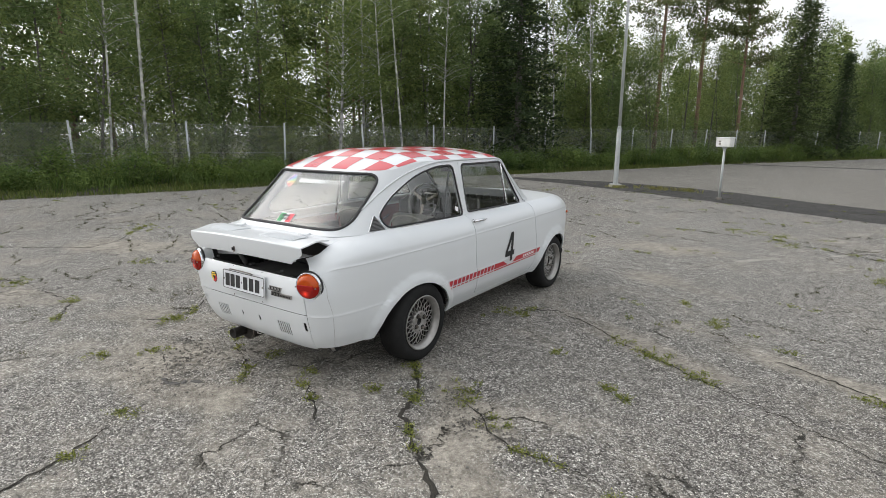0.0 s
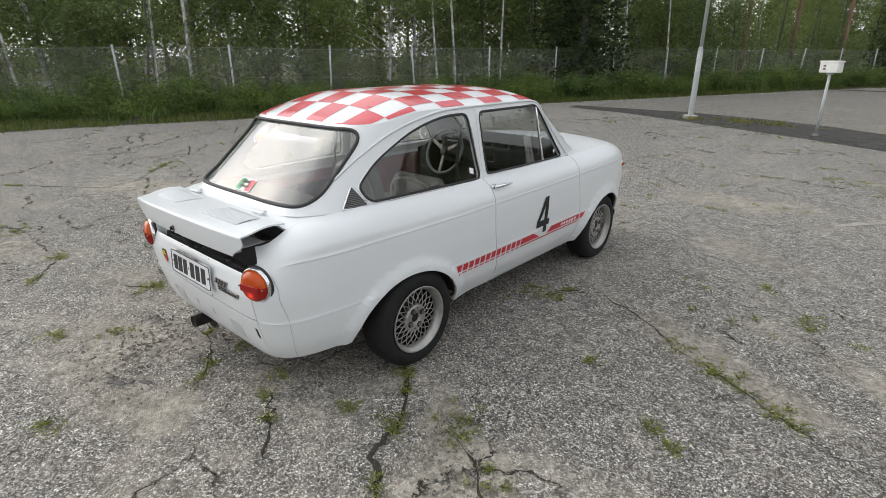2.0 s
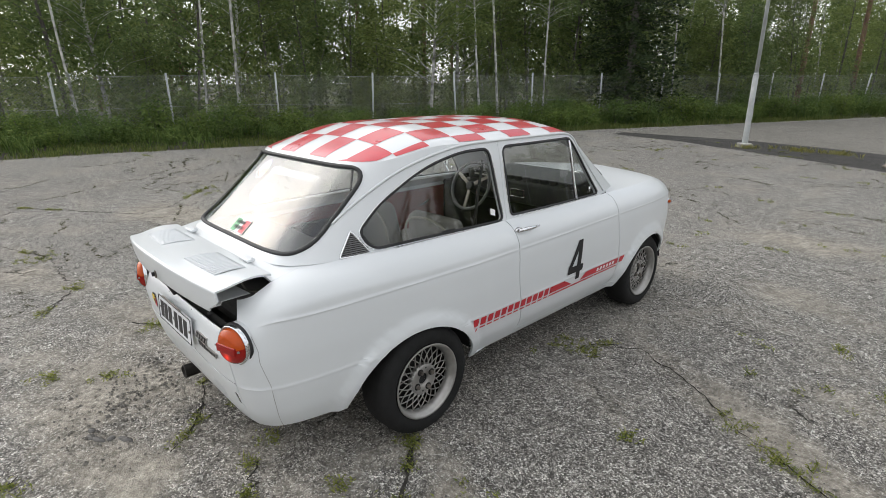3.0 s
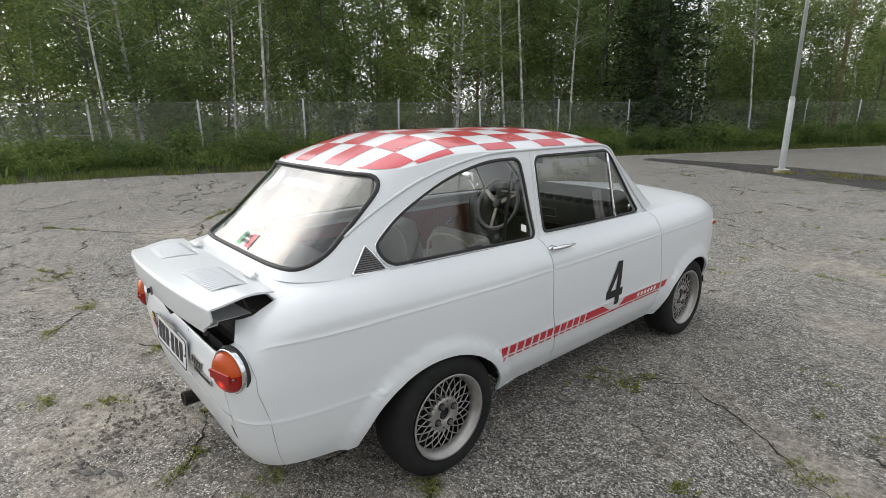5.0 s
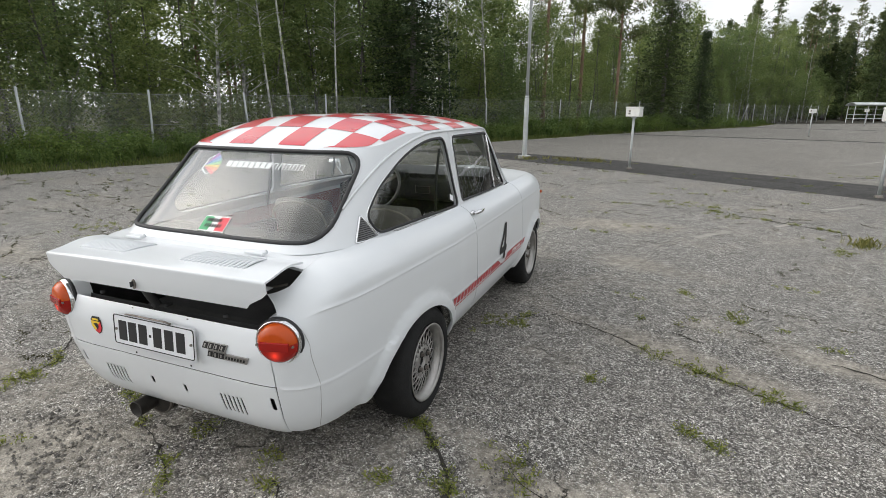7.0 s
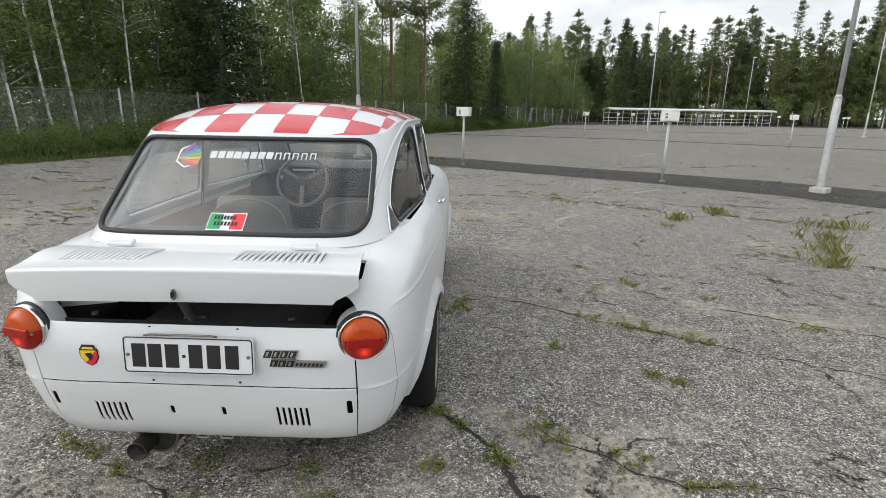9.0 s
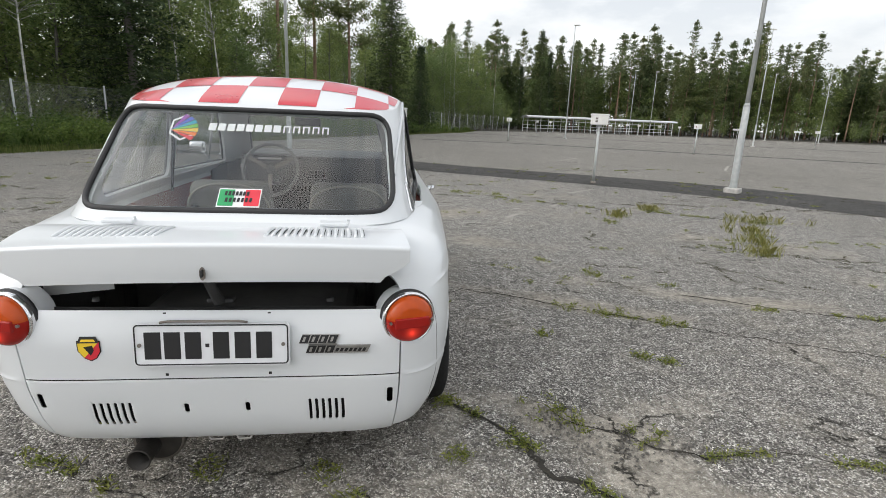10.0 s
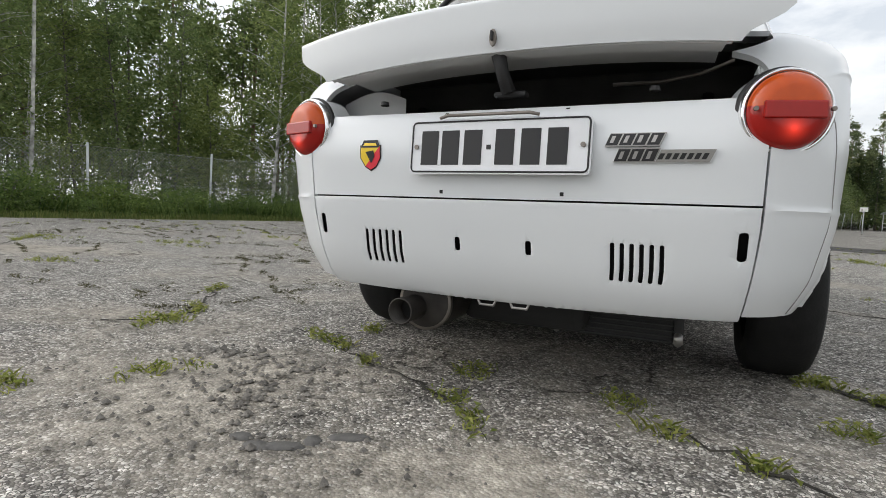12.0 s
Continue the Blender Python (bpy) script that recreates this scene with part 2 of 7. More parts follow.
PAINT = material("white_paint", (0.655, 0.675, 0.69), 0.32, coat=0.35, vary=0.006, scale=2.0)
RED = material("red_vinyl", (0.50, 0.014, 0.026), 0.30, spec=0.5, coat=0.45, vary=0.12, scale=12.0)
RUBBER = material("rubber", (0.018, 0.018, 0.019), 0.6, vary=0.3, scale=40.0, bump=0.2)
TYRE = material("tyre_rubber", (0.013, 0.013, 0.013), 0.8, spec=0.25, vary=0.35, scale=25.0, bump=0.35, bump_scale=120)
BAY = material("dusty_engine_bay", (0.055, 0.054, 0.052), 0.7, vary=0.5, scale=9.0, bump=0.3, bump_scale=40)
# near-black for hidden parts, and to put shade into gaps, holes and slots
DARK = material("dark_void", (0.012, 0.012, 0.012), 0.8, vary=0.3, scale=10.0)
CHROME = material("chrome", (0.75, 0.75, 0.76), 0.12, metal=1.0, vary=0.05, scale=30.0)
ALLOY = material("alloy", (0.36, 0.35, 0.335), 0.42, metal=0.7, vary=0.15, scale=30.0, bump=0.1)
STEEL = material("dull_steel", (0.20, 0.18, 0.16), 0.5, metal=0.8, vary=0.35, scale=20.0, bump=0.2)
AMBER = material("amber_lens", (0.45, 0.062, 0.004), 0.22, spec=0.35, coat=0.08, vary=0.08, scale=60.0)
REDLENS = material("red_lens", (0.28, 0.008, 0.005), 0.22, spec=0.35, coat=0.08, vary=0.1, scale=60.0)
# a soft round glow is put into the red lens as emission; no bulb behind
GLOWLENS = material("red_lens_glow_spot", (0.30, 0.008, 0.005), 0.22, spec=0.35, coat=0.08)
gn, gl = GLOWLENS.node_tree.nodes, GLOWLENS.node_tree.links
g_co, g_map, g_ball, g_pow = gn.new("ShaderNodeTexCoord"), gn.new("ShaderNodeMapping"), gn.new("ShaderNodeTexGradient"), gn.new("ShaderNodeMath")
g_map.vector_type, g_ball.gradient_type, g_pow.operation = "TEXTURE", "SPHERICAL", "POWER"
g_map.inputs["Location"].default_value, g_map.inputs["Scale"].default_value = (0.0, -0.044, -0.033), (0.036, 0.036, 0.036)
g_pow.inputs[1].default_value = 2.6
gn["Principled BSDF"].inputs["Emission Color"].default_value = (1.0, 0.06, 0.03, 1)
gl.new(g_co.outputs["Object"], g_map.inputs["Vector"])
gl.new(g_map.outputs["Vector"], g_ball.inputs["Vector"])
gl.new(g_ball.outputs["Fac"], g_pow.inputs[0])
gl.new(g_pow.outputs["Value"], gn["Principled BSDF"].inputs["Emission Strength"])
PLATE = material("plate_white", (0.66, 0.67, 0.69), 0.45, vary=0.05, scale=30.0)
BLACK = material("black_vinyl", (0.010, 0.010, 0.011), 0.55, vary=0.2, scale=20.0)
WHITE_VINYL = material("white_vinyl", (0.8, 0.8, 0.8), 0.4, vary=0.03, scale=20.0)
GLASS = glass("car_glass", (0.88, 0.90, 0.89))
SEAT = material("black_leatherette", (0.055, 0.055, 0.056), 0.45, vary=0.3, scale=14.0)
SEAT_TAN = material("grey_seat_piping", (0.34, 0.32, 0.27), 0.6, vary=0.1, scale=20.0)
MAROON = material("maroon_card", (0.24, 0.06, 0.05), 0.55, vary=0.15, scale=10.0, bump=0.1)
SEAT_GREY = material("grey_leatherette", (0.22, 0.21, 0.19), 0.6, vary=0.25, scale=14.0)
BARREL = material("dark_rim_barrel", (0.022, 0.021, 0.020), 0.6, metal=0.3, vary=0.2, scale=20.0)
LINING = material("grey_lining", (0.30, 0.29, 0.28), 0.8, vary=0.15, scale=12.0)
GREY_RIM = material("grey_plastic", (0.16, 0.16, 0.16), 0.4, vary=0.1, scale=20.0)
INNER_WHITE = material("inner_paint", (0.64, 0.65, 0.65), 0.4, vary=0.05, scale=10.0)
GALV = material("galvanised_steel", (0.47, 0.49, 0.49), 0.6, metal=0.15, vary=0.15, scale=12.0)
GREYPAINT = material("grey_box_paint", (0.70, 0.70, 0.67), 0.5, vary=0.08, scale=14.0)
CONCRETE = material("concrete", (0.42, 0.41, 0.39), 0.85, vary=0.2, scale=25.0, bump=0.4)
BARK_BIRCH = material("birch_bark", (0.34, 0.33, 0.30), 0.85, vary=0.75, scale=7.0, second=(0.74, 0.73, 0.69), bump=0.4, bump_scale=30)
BARK_PINE = material("pine_bark", (0.22, 0.14, 0.10), 0.9, vary=0.5, scale=9.0, bump=0.6, bump_scale=30)
BARK_GREY = material("grey_bark", (0.12, 0.11, 0.10), 0.9, vary=0.4, scale=9.0, bump=0.6, bump_scale=30)
LEAF_BIRCH = leaf_material("birch_leaf", (0.105, 0.155, 0.052), (0.275, 0.335, 0.140))
LEAF_WEED = leaf_material("weed_leaf", (0.070, 0.125, 0.034), (0.215, 0.290, 0.092))
LEAF_VERGE = leaf_material("verge_blade", (0.090, 0.135, 0.034), (0.25, 0.27, 0.09))
LEAF_DRY = leaf_material("dry_blade", (0.28, 0.28, 0.085), (0.56, 0.52, 0.22))
LEAF_SPRUCE = leaf_material("spruce_needle", (0.036, 0.058, 0.027), (0.092, 0.122, 0.052))
LEAF_PINE = leaf_material("pine_needle", (0.085, 0.112, 0.055), (0.195, 0.225, 0.110))
LEAF_GRASS = leaf_material("grass_blade", (0.13, 0.175, 0.035), (0.36, 0.36, 0.11))
# sandy drifts on the asphalt: place, half sizes and turn
DRIFTS = ((-0.75, -1.02, 0.75, 0.42, 25), (-0.15, -1.2, 0.6, 0.25, 20), (-1.45, -0.68, 0.75, 0.35, 20), (-2.9, -1.1, 0.9, 0.4, 15), (1.32, -0.38, 0.42, 0.20, -28), (1.05, -0.22, 0.25, 0.14, -45),
          (1.7, 1.10, 1.1, 0.22, -25), (0.95, 4.6, 1.1, 0.55, 10), (1.45, 2.9, 0.8, 0.3, -20), (1.55, -0.75, 0.6, 0.22, -35), (-4.6, 0.4, 1.2, 0.5, 20), (3.0, 1.2, 0.9, 0.2, -15))
ASPHALT = asphalt_material("asphalt", (0.268, 0.244, 0.206), (0.460, 0.422, 0.358), 0.92, DRIFTS)
ASPHALT_DARK = asphalt_material("dark_asphalt", (0.035, 0.034, 0.033), (0.06, 0.058, 0.055), 0.10)
ASPHALT_LOT = asphalt_material("lot_asphalt", (0.20, 0.188, 0.165), (0.29, 0.272, 0.238), 0.40)
CRACK_SOIL = material("crack_soil", (0.028, 0.025, 0.019), 0.95, vary=0.6, scale=60.0, bump=0.9, bump_scale=140)
SOIL = material("soil", (0.05, 0.044, 0.032), 0.95, vary=0.6, scale=40.0, bump=0.8, bump_scale=90)


# ---------------------------------------------------------------- mesh helpers
def obj(name, verts, faces, mat, parent=None, label="", smooth=True):
    me = bpy.data.meshes.new(name)
    me.from_pydata([tuple(v) for v in verts], [], [tuple(f) for f in faces])
    me.materials.append(mat)
    if smooth:
        me.polygons.foreach_set("use_smooth", [True] * len(me.polygons))
    me.update()
    ob = new(name, me)
    ob.parent = parent
    if label:
        tagged(ob, label)
    return ob


def part(name, bm, mat, parent, label="", smooth=False, at=None):
    """Links a bmesh as one mesh object under a thing or a part."""
    me = bpy.data.meshes.new(name)
    bm.to_mesh(me)
    bm.free()
    me.materials.append(mat)
    if smooth:
        me.polygons.foreach_set("use_smooth", [True] * len(me.polygons))
    ob = new(name, me)
    ob.parent = parent
    if at is not None:
        ob.matrix_basis = at
    if label:
        tagged(ob, label)
    return ob


def thing(name, label, category, at=None, group="", kind=""):
    ob = tagged(new(name), label, category, group, kind)
    if at is not None:
        ob.matrix_basis = at
    return ob


def box(sx, sy, sz, bevel=0.0, m=None, segs=2):
    bm = bmesh.new()
    bmesh.ops.create_cube(bm, size=1)
    bmesh.ops.scale(bm, vec=(sx, sy, sz), verts=bm.verts)
    if bevel:
        bmesh.ops.bevel(bm, geom=bm.edges[:], offset=bevel, segments=segs, affect="EDGES", profile=0.5)
    if m is not None:
        bmesh.ops.transform(bm, matrix=m, verts=bm.verts)
    return bm


def rod(r1, r2, depth, segs=24, m=None, bevel=0.0):
    bm = bmesh.new()
    bmesh.ops.create_cone(bm, cap_ends=True, segments=segs, radius1=r1, radius2=r2, depth=depth)
    if bevel:
        rim = [e for e in bm.edges if abs(e.verts[0].co.z - e.verts[1].co.z) < 1e-6]
        bmesh.ops.bevel(bm, geom=rim, offset=bevel, segments=3, affect="EDGES", profile=0.5)
    if m is not None:
        bmesh.ops.transform(bm, matrix=m, verts=bm.verts)
    return bm


def merged(*bms):
    """Several pieces of one part in one bmesh."""
    out = bmesh.new()
    for b in bms:
        me = bpy.data.meshes.new("tmp")
        b.to_mesh(me)
        b.free()
        out.from_mesh(me)
        bpy.data.meshes.remove(me)
    return out


def lathe(profile, segs=48, axis="X"):
    """Turns a profile of (radius, along) round an axis."""
    verts, faces = [], []
    k = len(profile)
    for i in range(segs):
        a = 2 * math.pi * i / segs
        for r, d in profile:
            c, s = r * math.cos(a), r * math.sin(a)
            verts.append({"X": (d, c, s), "Y": (c, d, s), "Z": (c, s, d)}[axis])
    for i in range(segs):
        for j in range(k - 1):
            a, b = i * k + j, ((i + 1) % segs) * k + j
            faces.append((a, a + 1, b + 1, b) if axis != "Y" else (a, b, b + 1, a + 1))
    return verts, faces


def tube(points, r, segs=8, closed=False):
    """A round bar along a line of points."""
    pts = [Vector(p) for p in points]
    verts, faces = [], []
    count = len(pts)
    side = None
    for i, p in enumerate(pts):
        a = pts[(i - 1) % count] if closed or i else pts[0]
        b = pts[(i + 1) % count] if closed or i < count - 1 else pts[-1]
        d = (b - a).normalized()
        if side is None:
            side = d.orthogonal().normalized()
        side = (side - d * side.dot(d)).normalized()
        up = d.cross(side)
        rr = r[i] if isinstance(r, (list, tuple)) else r
        for k in range(segs):
            t = 2 * math.pi * k / segs
            verts.append(p + rr * (math.cos(t) * side + math.sin(t) * up))
    for i in range(count if closed else count - 1):
        for k in range(segs):
            a, b = i * segs, ((i + 1) % count) * segs
            faces.append((a + k, a + (k + 1) % segs, b + (k + 1) % segs, b + k))
    if not closed:
        faces.append(tuple(range(segs))[::-1])
        faces.append(tuple((count - 1) * segs + k for k in range(segs)))
    return verts, faces


def inside(poly, x, y):
    """Whether points lie in a polygon."""
    hit = np.zeros(len(x), bool)
    px, py = np.array(poly).T
    qx, qy = np.roll(px, -1), np.roll(py, -1)
    for a, b, c, d in zip(px, py, qx, qy):
        if b != d:
            hit ^= ((b > y) != (d > y)) & (x < (c - a) * (y - b) / (d - b) + a)
    return hit


def dense(poly, step):
    """The outline with points no further apart than step."""
    out = []
    for (a, b), (c, d) in zip(poly, list(poly[1:]) + [poly[0]]):
        k = max(1, int(math.ceil(math.hypot(c - a, d - b) / step)))
        out += [(a + (c - a) * i / k, b + (d - b) * i / k) for i in range(k)]
    return out


def rounded(poly, r, k=5):
    """The outline with its corners rounded; r is one radius or one for each corner."""
    out, count = [], len(poly)
    for i in range(count):
        p, a, b = (Vector((*poly[j % count], 0)) for j in (i, i - 1, i + 1))
        rr = r[i] if isinstance(r, (list, tuple)) else r
        u, v = (a - p), (b - p)
        cut = min(rr, u.length * 0.48, v.length * 0.48)
        s, e = p + u.normalized() * cut, p + v.normalized() * cut
        for j in range(k + 1):
            t = j / k
            q = s * (1 - t) ** 2 + p * 2 * t * (1 - t) + e * t * t
            out.append((q.x, q.y))
    return out


def chart(outer, holes, step, put, rows=()):
    """A skin over a flat outline with holes, laid into space by put(a, b)."""
    outer = dense(outer, step)
    holes = [dense(h, step) for h in holes]
    verts, edges = [], []
    for loop in [outer, *holes]:
        n0 = len(verts)
        verts += loop
        edges += [(n0 + i, n0 + (i + 1) % len(loop)) for i in range(len(loop))]
    arr = np.array(outer)
    lo, hi = arr.min(0), arr.max(0)
    gx = np.arange(lo[0] + step * 0.5, hi[0], step)
    gy = np.unique(np.r_[np.arange(lo[1] + step * 0.5, hi[1], step), [r for r in rows if lo[1] < r < hi[1]]].round(4))
    X, Y = (g.ravel() for g in np.meshgrid(gx, gy))
    edge = np.array(verts)
    ok = inside(outer, X, Y)
    for h in holes:
        ok &= ~inside(h, X, Y)
    X, Y = X[ok], Y[ok]
    if len(X):
        near = np.array([((edge - (x, y)) ** 2).sum(1).min() for x, y in zip(X, Y)])
        ok = near > (0.4 * step) ** 2
        X, Y = X[ok], Y[ok]
    verts += list(zip(X.tolist(), Y.tolist()))
    v2, _, f2, *_ = geometry.delaunay_2d_cdt([Vector(v) for v in verts], edges, [], 0, 1e-6)
    c = np.array([np.mean([v2[i] for i in f], 0) for f in f2])
    ok = inside(outer, c[:, 0], c[:, 1])
    for h in holes:
        ok &= ~inside(h, c[:, 0], c[:, 1])
    faces = [tuple(f) for f, k in zip(f2, ok) if k]
    used = sorted({i for f in faces for i in f})
    at = {i: j for j, i in enumerate(used)}
    return [put(*v2[i]) for i in used], [tuple(at[i] for i in f) for f in faces]


def mirrored(verts, faces):
    return [(-v[0], v[1], v[2]) for v in verts], [f[::-1] for f in faces]


def thick(ob, d, offset=-1.0, whole=False):
    m = ob.modifiers.new("thickness", "SOLIDIFY")
    m.thickness, m.offset = d, offset
    if whole:
        ob.modifiers.new("flat_faces", "WEIGHTED_NORMAL").weight = 90
        return ob
    ob.modifiers.new("sharp_rim", "EDGE_SPLIT").split_angle = radians(38)
    return ob


def smoothstep(a, b, x):
    t = min(1.0, max(0.0, (x - a) / (b - a)))
    return t * t * (3 - 2 * t)


def table(xs, ys, blur=9):
    """A smooth function through a few values."""
    fx = np.linspace(xs[0], xs[-1], 240)
    fy = np.interp(fx, xs, ys)
    pad = np.r_[2 * fy[0] - fy[blur:0:-1], fy, 2 * fy[-1] - fy[-2:-blur - 2:-1]]
    fy = np.convolve(pad, np.ones(2 * blur + 1) / (2 * blur + 1), "same")[blur:-blur]
    return lambda v: float(np.interp(v, fx, fy))


# ---------------------------------------------------------------- the car's shape
Y0, Y1 = 0.2, 1.3
LEVELS = (0.225, 0.27, 0.33, 0.435, 0.58, 0.70, 0.765, 0.80, 0.83, 0.85, 0.862)
HALF = table(LEVELS, (0.640, 0.668, 0.698, 0.720, 0.727, 0.724, 0.716, 0.700, 0.677, 0.652, 0.622), 4)
REAR = table(LEVELS, (-0.700, -0.735, -0.760, -0.786, -0.805, -0.775, -0.755, -0.748, -0.740, -0.732, -0.722), 4)
FRONT = table(LEVELS, (2.50, 2.55, 2.59, 2.63, 2.65, 2.645, 2.63, 2.61, 2.58, 2.545, 2.50), 4)
REAR_ARCH, FRONT_ARCH = (-0.060, 0.20, 0.345, 0.315), (2.005, 0.20, 0.325, 0.325)
CORNER = 9.0
WING_TOP = table((-0.86, -0.80, -0.74, -0.68, -0.60, -0.50, -0.30, -0.10), (0.700, 0.715, 0.752, 0.790, 0.826, 0.848, 0.861, 0.862), 2)


def ring(q, w, r, f, n, y0, y1):
    """A point of a level outline of the body, from the middle of the rear (0) round the side to the middle of the front (3)."""
    if q < 1:
        a = q * math.pi / 2
        return w * abs(math.sin(a)) ** (2 / n), y0 - (y0 - r) * abs(math.cos(a)) ** (2 / n)
    if q <= 2:
        return w, y0 + (q - 1) * (y1 - y0)
    a = (3 - q) * math.pi / 2
    n = min(n, 4.6) if y1 == Y1 else n
    return w * abs(math.sin(a)) ** (2 / n), y1 + (f - y1) * abs(math.cos(a)) ** (2 / n)


def arc_table(w, r, f, n, y0, y1):
    a = np.linspace(0, 1, 400)
    qs = np.r_[a ** 2.2 * 0.5, 1 - (1 - a[1:]) ** 2.2 * 0.5]
    qs = np.unique(np.r_[qs, 1 + np.linspace(0, 1, 60), 2 + qs])
    pts = np.array([ring(q, w, r, f, n, y0, y1) for q in qs])
    return np.r_[0, np.cumsum(np.hypot(*np.diff(pts, axis=0).T))], qs


LOW_S, LOW_Q = arc_table(0.727, -0.805, 2.69, CORNER, Y0, Y1)


def arch_gap(y, z, arch):
    """How far outside a wheel arch's edge a point of the side lies, in metres (negative inside)."""
    yc, zc, a, b = arch
    return (math.sqrt(((y - yc) / a) ** 2 + ((z - zc) / b) ** 2) - 1) * (a + b) / 2


def crease(y):
    """The height of the fine crease along the body's side."""
    return 0.722 + 0.013 * smoothstep(-0.6, 0.6, y) + 0.013 * smoothstep(0.6, 2.1, y)


def body(s, h):
    """The lower body's skin at the way s round it and the height h."""
    x, y = ring(float(np.interp(abs(s), LOW_S, LOW_Q)), HALF(h), REAR(h), FRONT(h), CORNER, Y0, Y1)
    k = max(0.0, 0.35 - y)
    x *= 1 - 0.11 * k * k / (k + 0.12)
    ridge = 0.0022 * math.exp(-((h - 0.462) / 0.005) ** 2) * (1 - smoothstep(1.6, 1.75, y)) + 0.0028 * math.exp(-((h - crease(y)) / 0.0045) ** 2) * smoothstep(-0.73, -0.66, y)
    lip = 0.0
    for arch in (REAR_ARCH, FRONT_ARCH):
        d = arch_gap(y, h, arch)
        lip += 0.020 * (1 - smoothstep(0.035, 0.062, d)) if x > 0.5 else 0
    if y < 0:
        grow = ridge / 0.7
        x, y = x * (1 + grow), Y0 + (y - Y0) * (1 + grow * 0.8)
        x += lip
    else:
        x += ridge + lip
    t = max(0.0, (h - 0.70) / 0.162)
    z = h - 0.035 * smoothstep(2.1, 2.75, y) * t
    # the rear wing's top rolls over convexly to an inner edge beside the lid
    base = crease(y) + 0.012 - 0.075 * smoothstep(-0.56, -0.78, y)
    roll = smoothstep(-0.16, -0.46, y) * (h > base)
    if roll:
        a = (h - base) / (0.862 - base) * math.pi / 2
        edge = WING_TOP(y)
        z += roll * (base + (edge - base) * math.sin(a) - z)
        x -= roll * max(0.0, x - 0.500) * (1 - math.cos(a)) ** 1.35
    z -= 0.030 * smoothstep(-0.66, -0.82, y) * smoothstep(0.62, 0.757, h)
    return Vector((x if s >= 0 else -x, y, z))


def solve_s(test, lo=0.0, hi=None):
    hi = LOW_S[-1] if hi is None else hi
    for _ in range(40):
        mid = (lo + hi) / 2
        lo, hi = (mid, hi) if test(mid) < 0 else (lo, mid)
    return lo


def on_side(y, h):
    return solve_s(lambda s: body(s, h).y - y), h


def on_rear(x, h):
    return math.copysign(solve_s(lambda s: body(s, h).x - abs(x), 0.0, 0.95), x), h


GH0, GH1 = 0.50, 1.0
GLEV = (0.845, 0.862, 0.95, 1.05, 1.14, 1.20, 1.245)
G_HALF = table(GLEV, (0.630, 0.622, 0.602, 0.584, 0.569, 0.556, 0.543), 6)
G_REAR = table(GLEV, (-0.58, -0.562, -0.460, -0.345, -0.240, -0.170, -0.105), 6)
G_FRONT = table(GLEV, (1.885, 1.865, 1.735, 1.59, 1.455, 1.372, 1.318), 6)
TOP_S, TOP_Q = arc_table(0.585, -0.40, 1.66, 6.0, GH0, GH1)


def taper(y):
    """The cabin narrows towards the rear and the front."""
    return 1 - 0.09 * smoothstep(0.75, -0.28, y) - 0.05 * smoothstep(0.9, 1.8, y)


def house(s, h):
    """The skin of the pillars and windows above the belt line."""
    x, y = ring(float(np.interp(abs(s), TOP_S, TOP_Q)), G_HALF(h), G_REAR(h), G_FRONT(h), 6.0, GH0, GH1)
    x *= taper(y)
    return Vector((x if s >= 0 else -x, y, h))


def house_side(y, h):
    lo, hi = 0.0, TOP_S[-1]
    for _ in range(40):
        mid = (lo + hi) / 2
        lo, hi = (mid, hi) if house(mid, h).y < y else (lo, mid)
    return lo, h


def house_rear(x, h):
    lo, hi = 0.0, 0.9
    for _ in range(40):
        mid = (lo + hi) / 2
        lo, hi = (mid, hi) if house(mid, h).x < abs(x) else (lo, mid)
    return math.copysign(lo, x), h


def house_front(x, h):
    lo, hi = TOP_S[-1] - 0.9, TOP_S[-1]
    for _ in range(40):
        mid = (lo + hi) / 2
        lo, hi = (mid, hi) if house(mid, h).x > abs(x) else (lo, mid)
    return lo, h


def roof_edge(y):
    """The height at which pillars and roof meet: lower over the front and rear windows than along the sides."""
    return 1.200 + 0.049 * smoothstep(-0.14, 0.26, y) - 0.034 * smoothstep(1.12, 1.34, y)


def edge_at(s):
    h = 1.22
    for _ in range(12):
        h = roof_edge(house(s, h).y)
    return h


EDGE_S = np.linspace(0, TOP_S[-1], 160)
EDGE = [house(s, edge_at(s)) for s in EDGE_S]
EDGE_Y = np.maximum.accumulate([p.y for p in EDGE])
R_REAR, R_FRONT = EDGE[0].y, EDGE[-1].y
R_MID, R_LONG, ROOF_H = (R_REAR + R_FRONT) / 2, (R_FRONT - R_REAR) / 2, 0.078


def roof_reach(y):
    """Half the roof's width at y."""
    return float(np.interp(y, EDGE_Y, [p.x for p in EDGE]))


def roof(x, y, up=0.0):
    r = min(1.0, abs(x) / max(roof_reach(y), 1e-3)) ** 2.5
    e = min(1.0, abs(y - R_MID) / R_LONG) ** 4.4
    return Vector((x, y, roof_edge(y) + up + ROOF_H * (1 - r) ** 0.8 * (1 - e) ** 0.75))


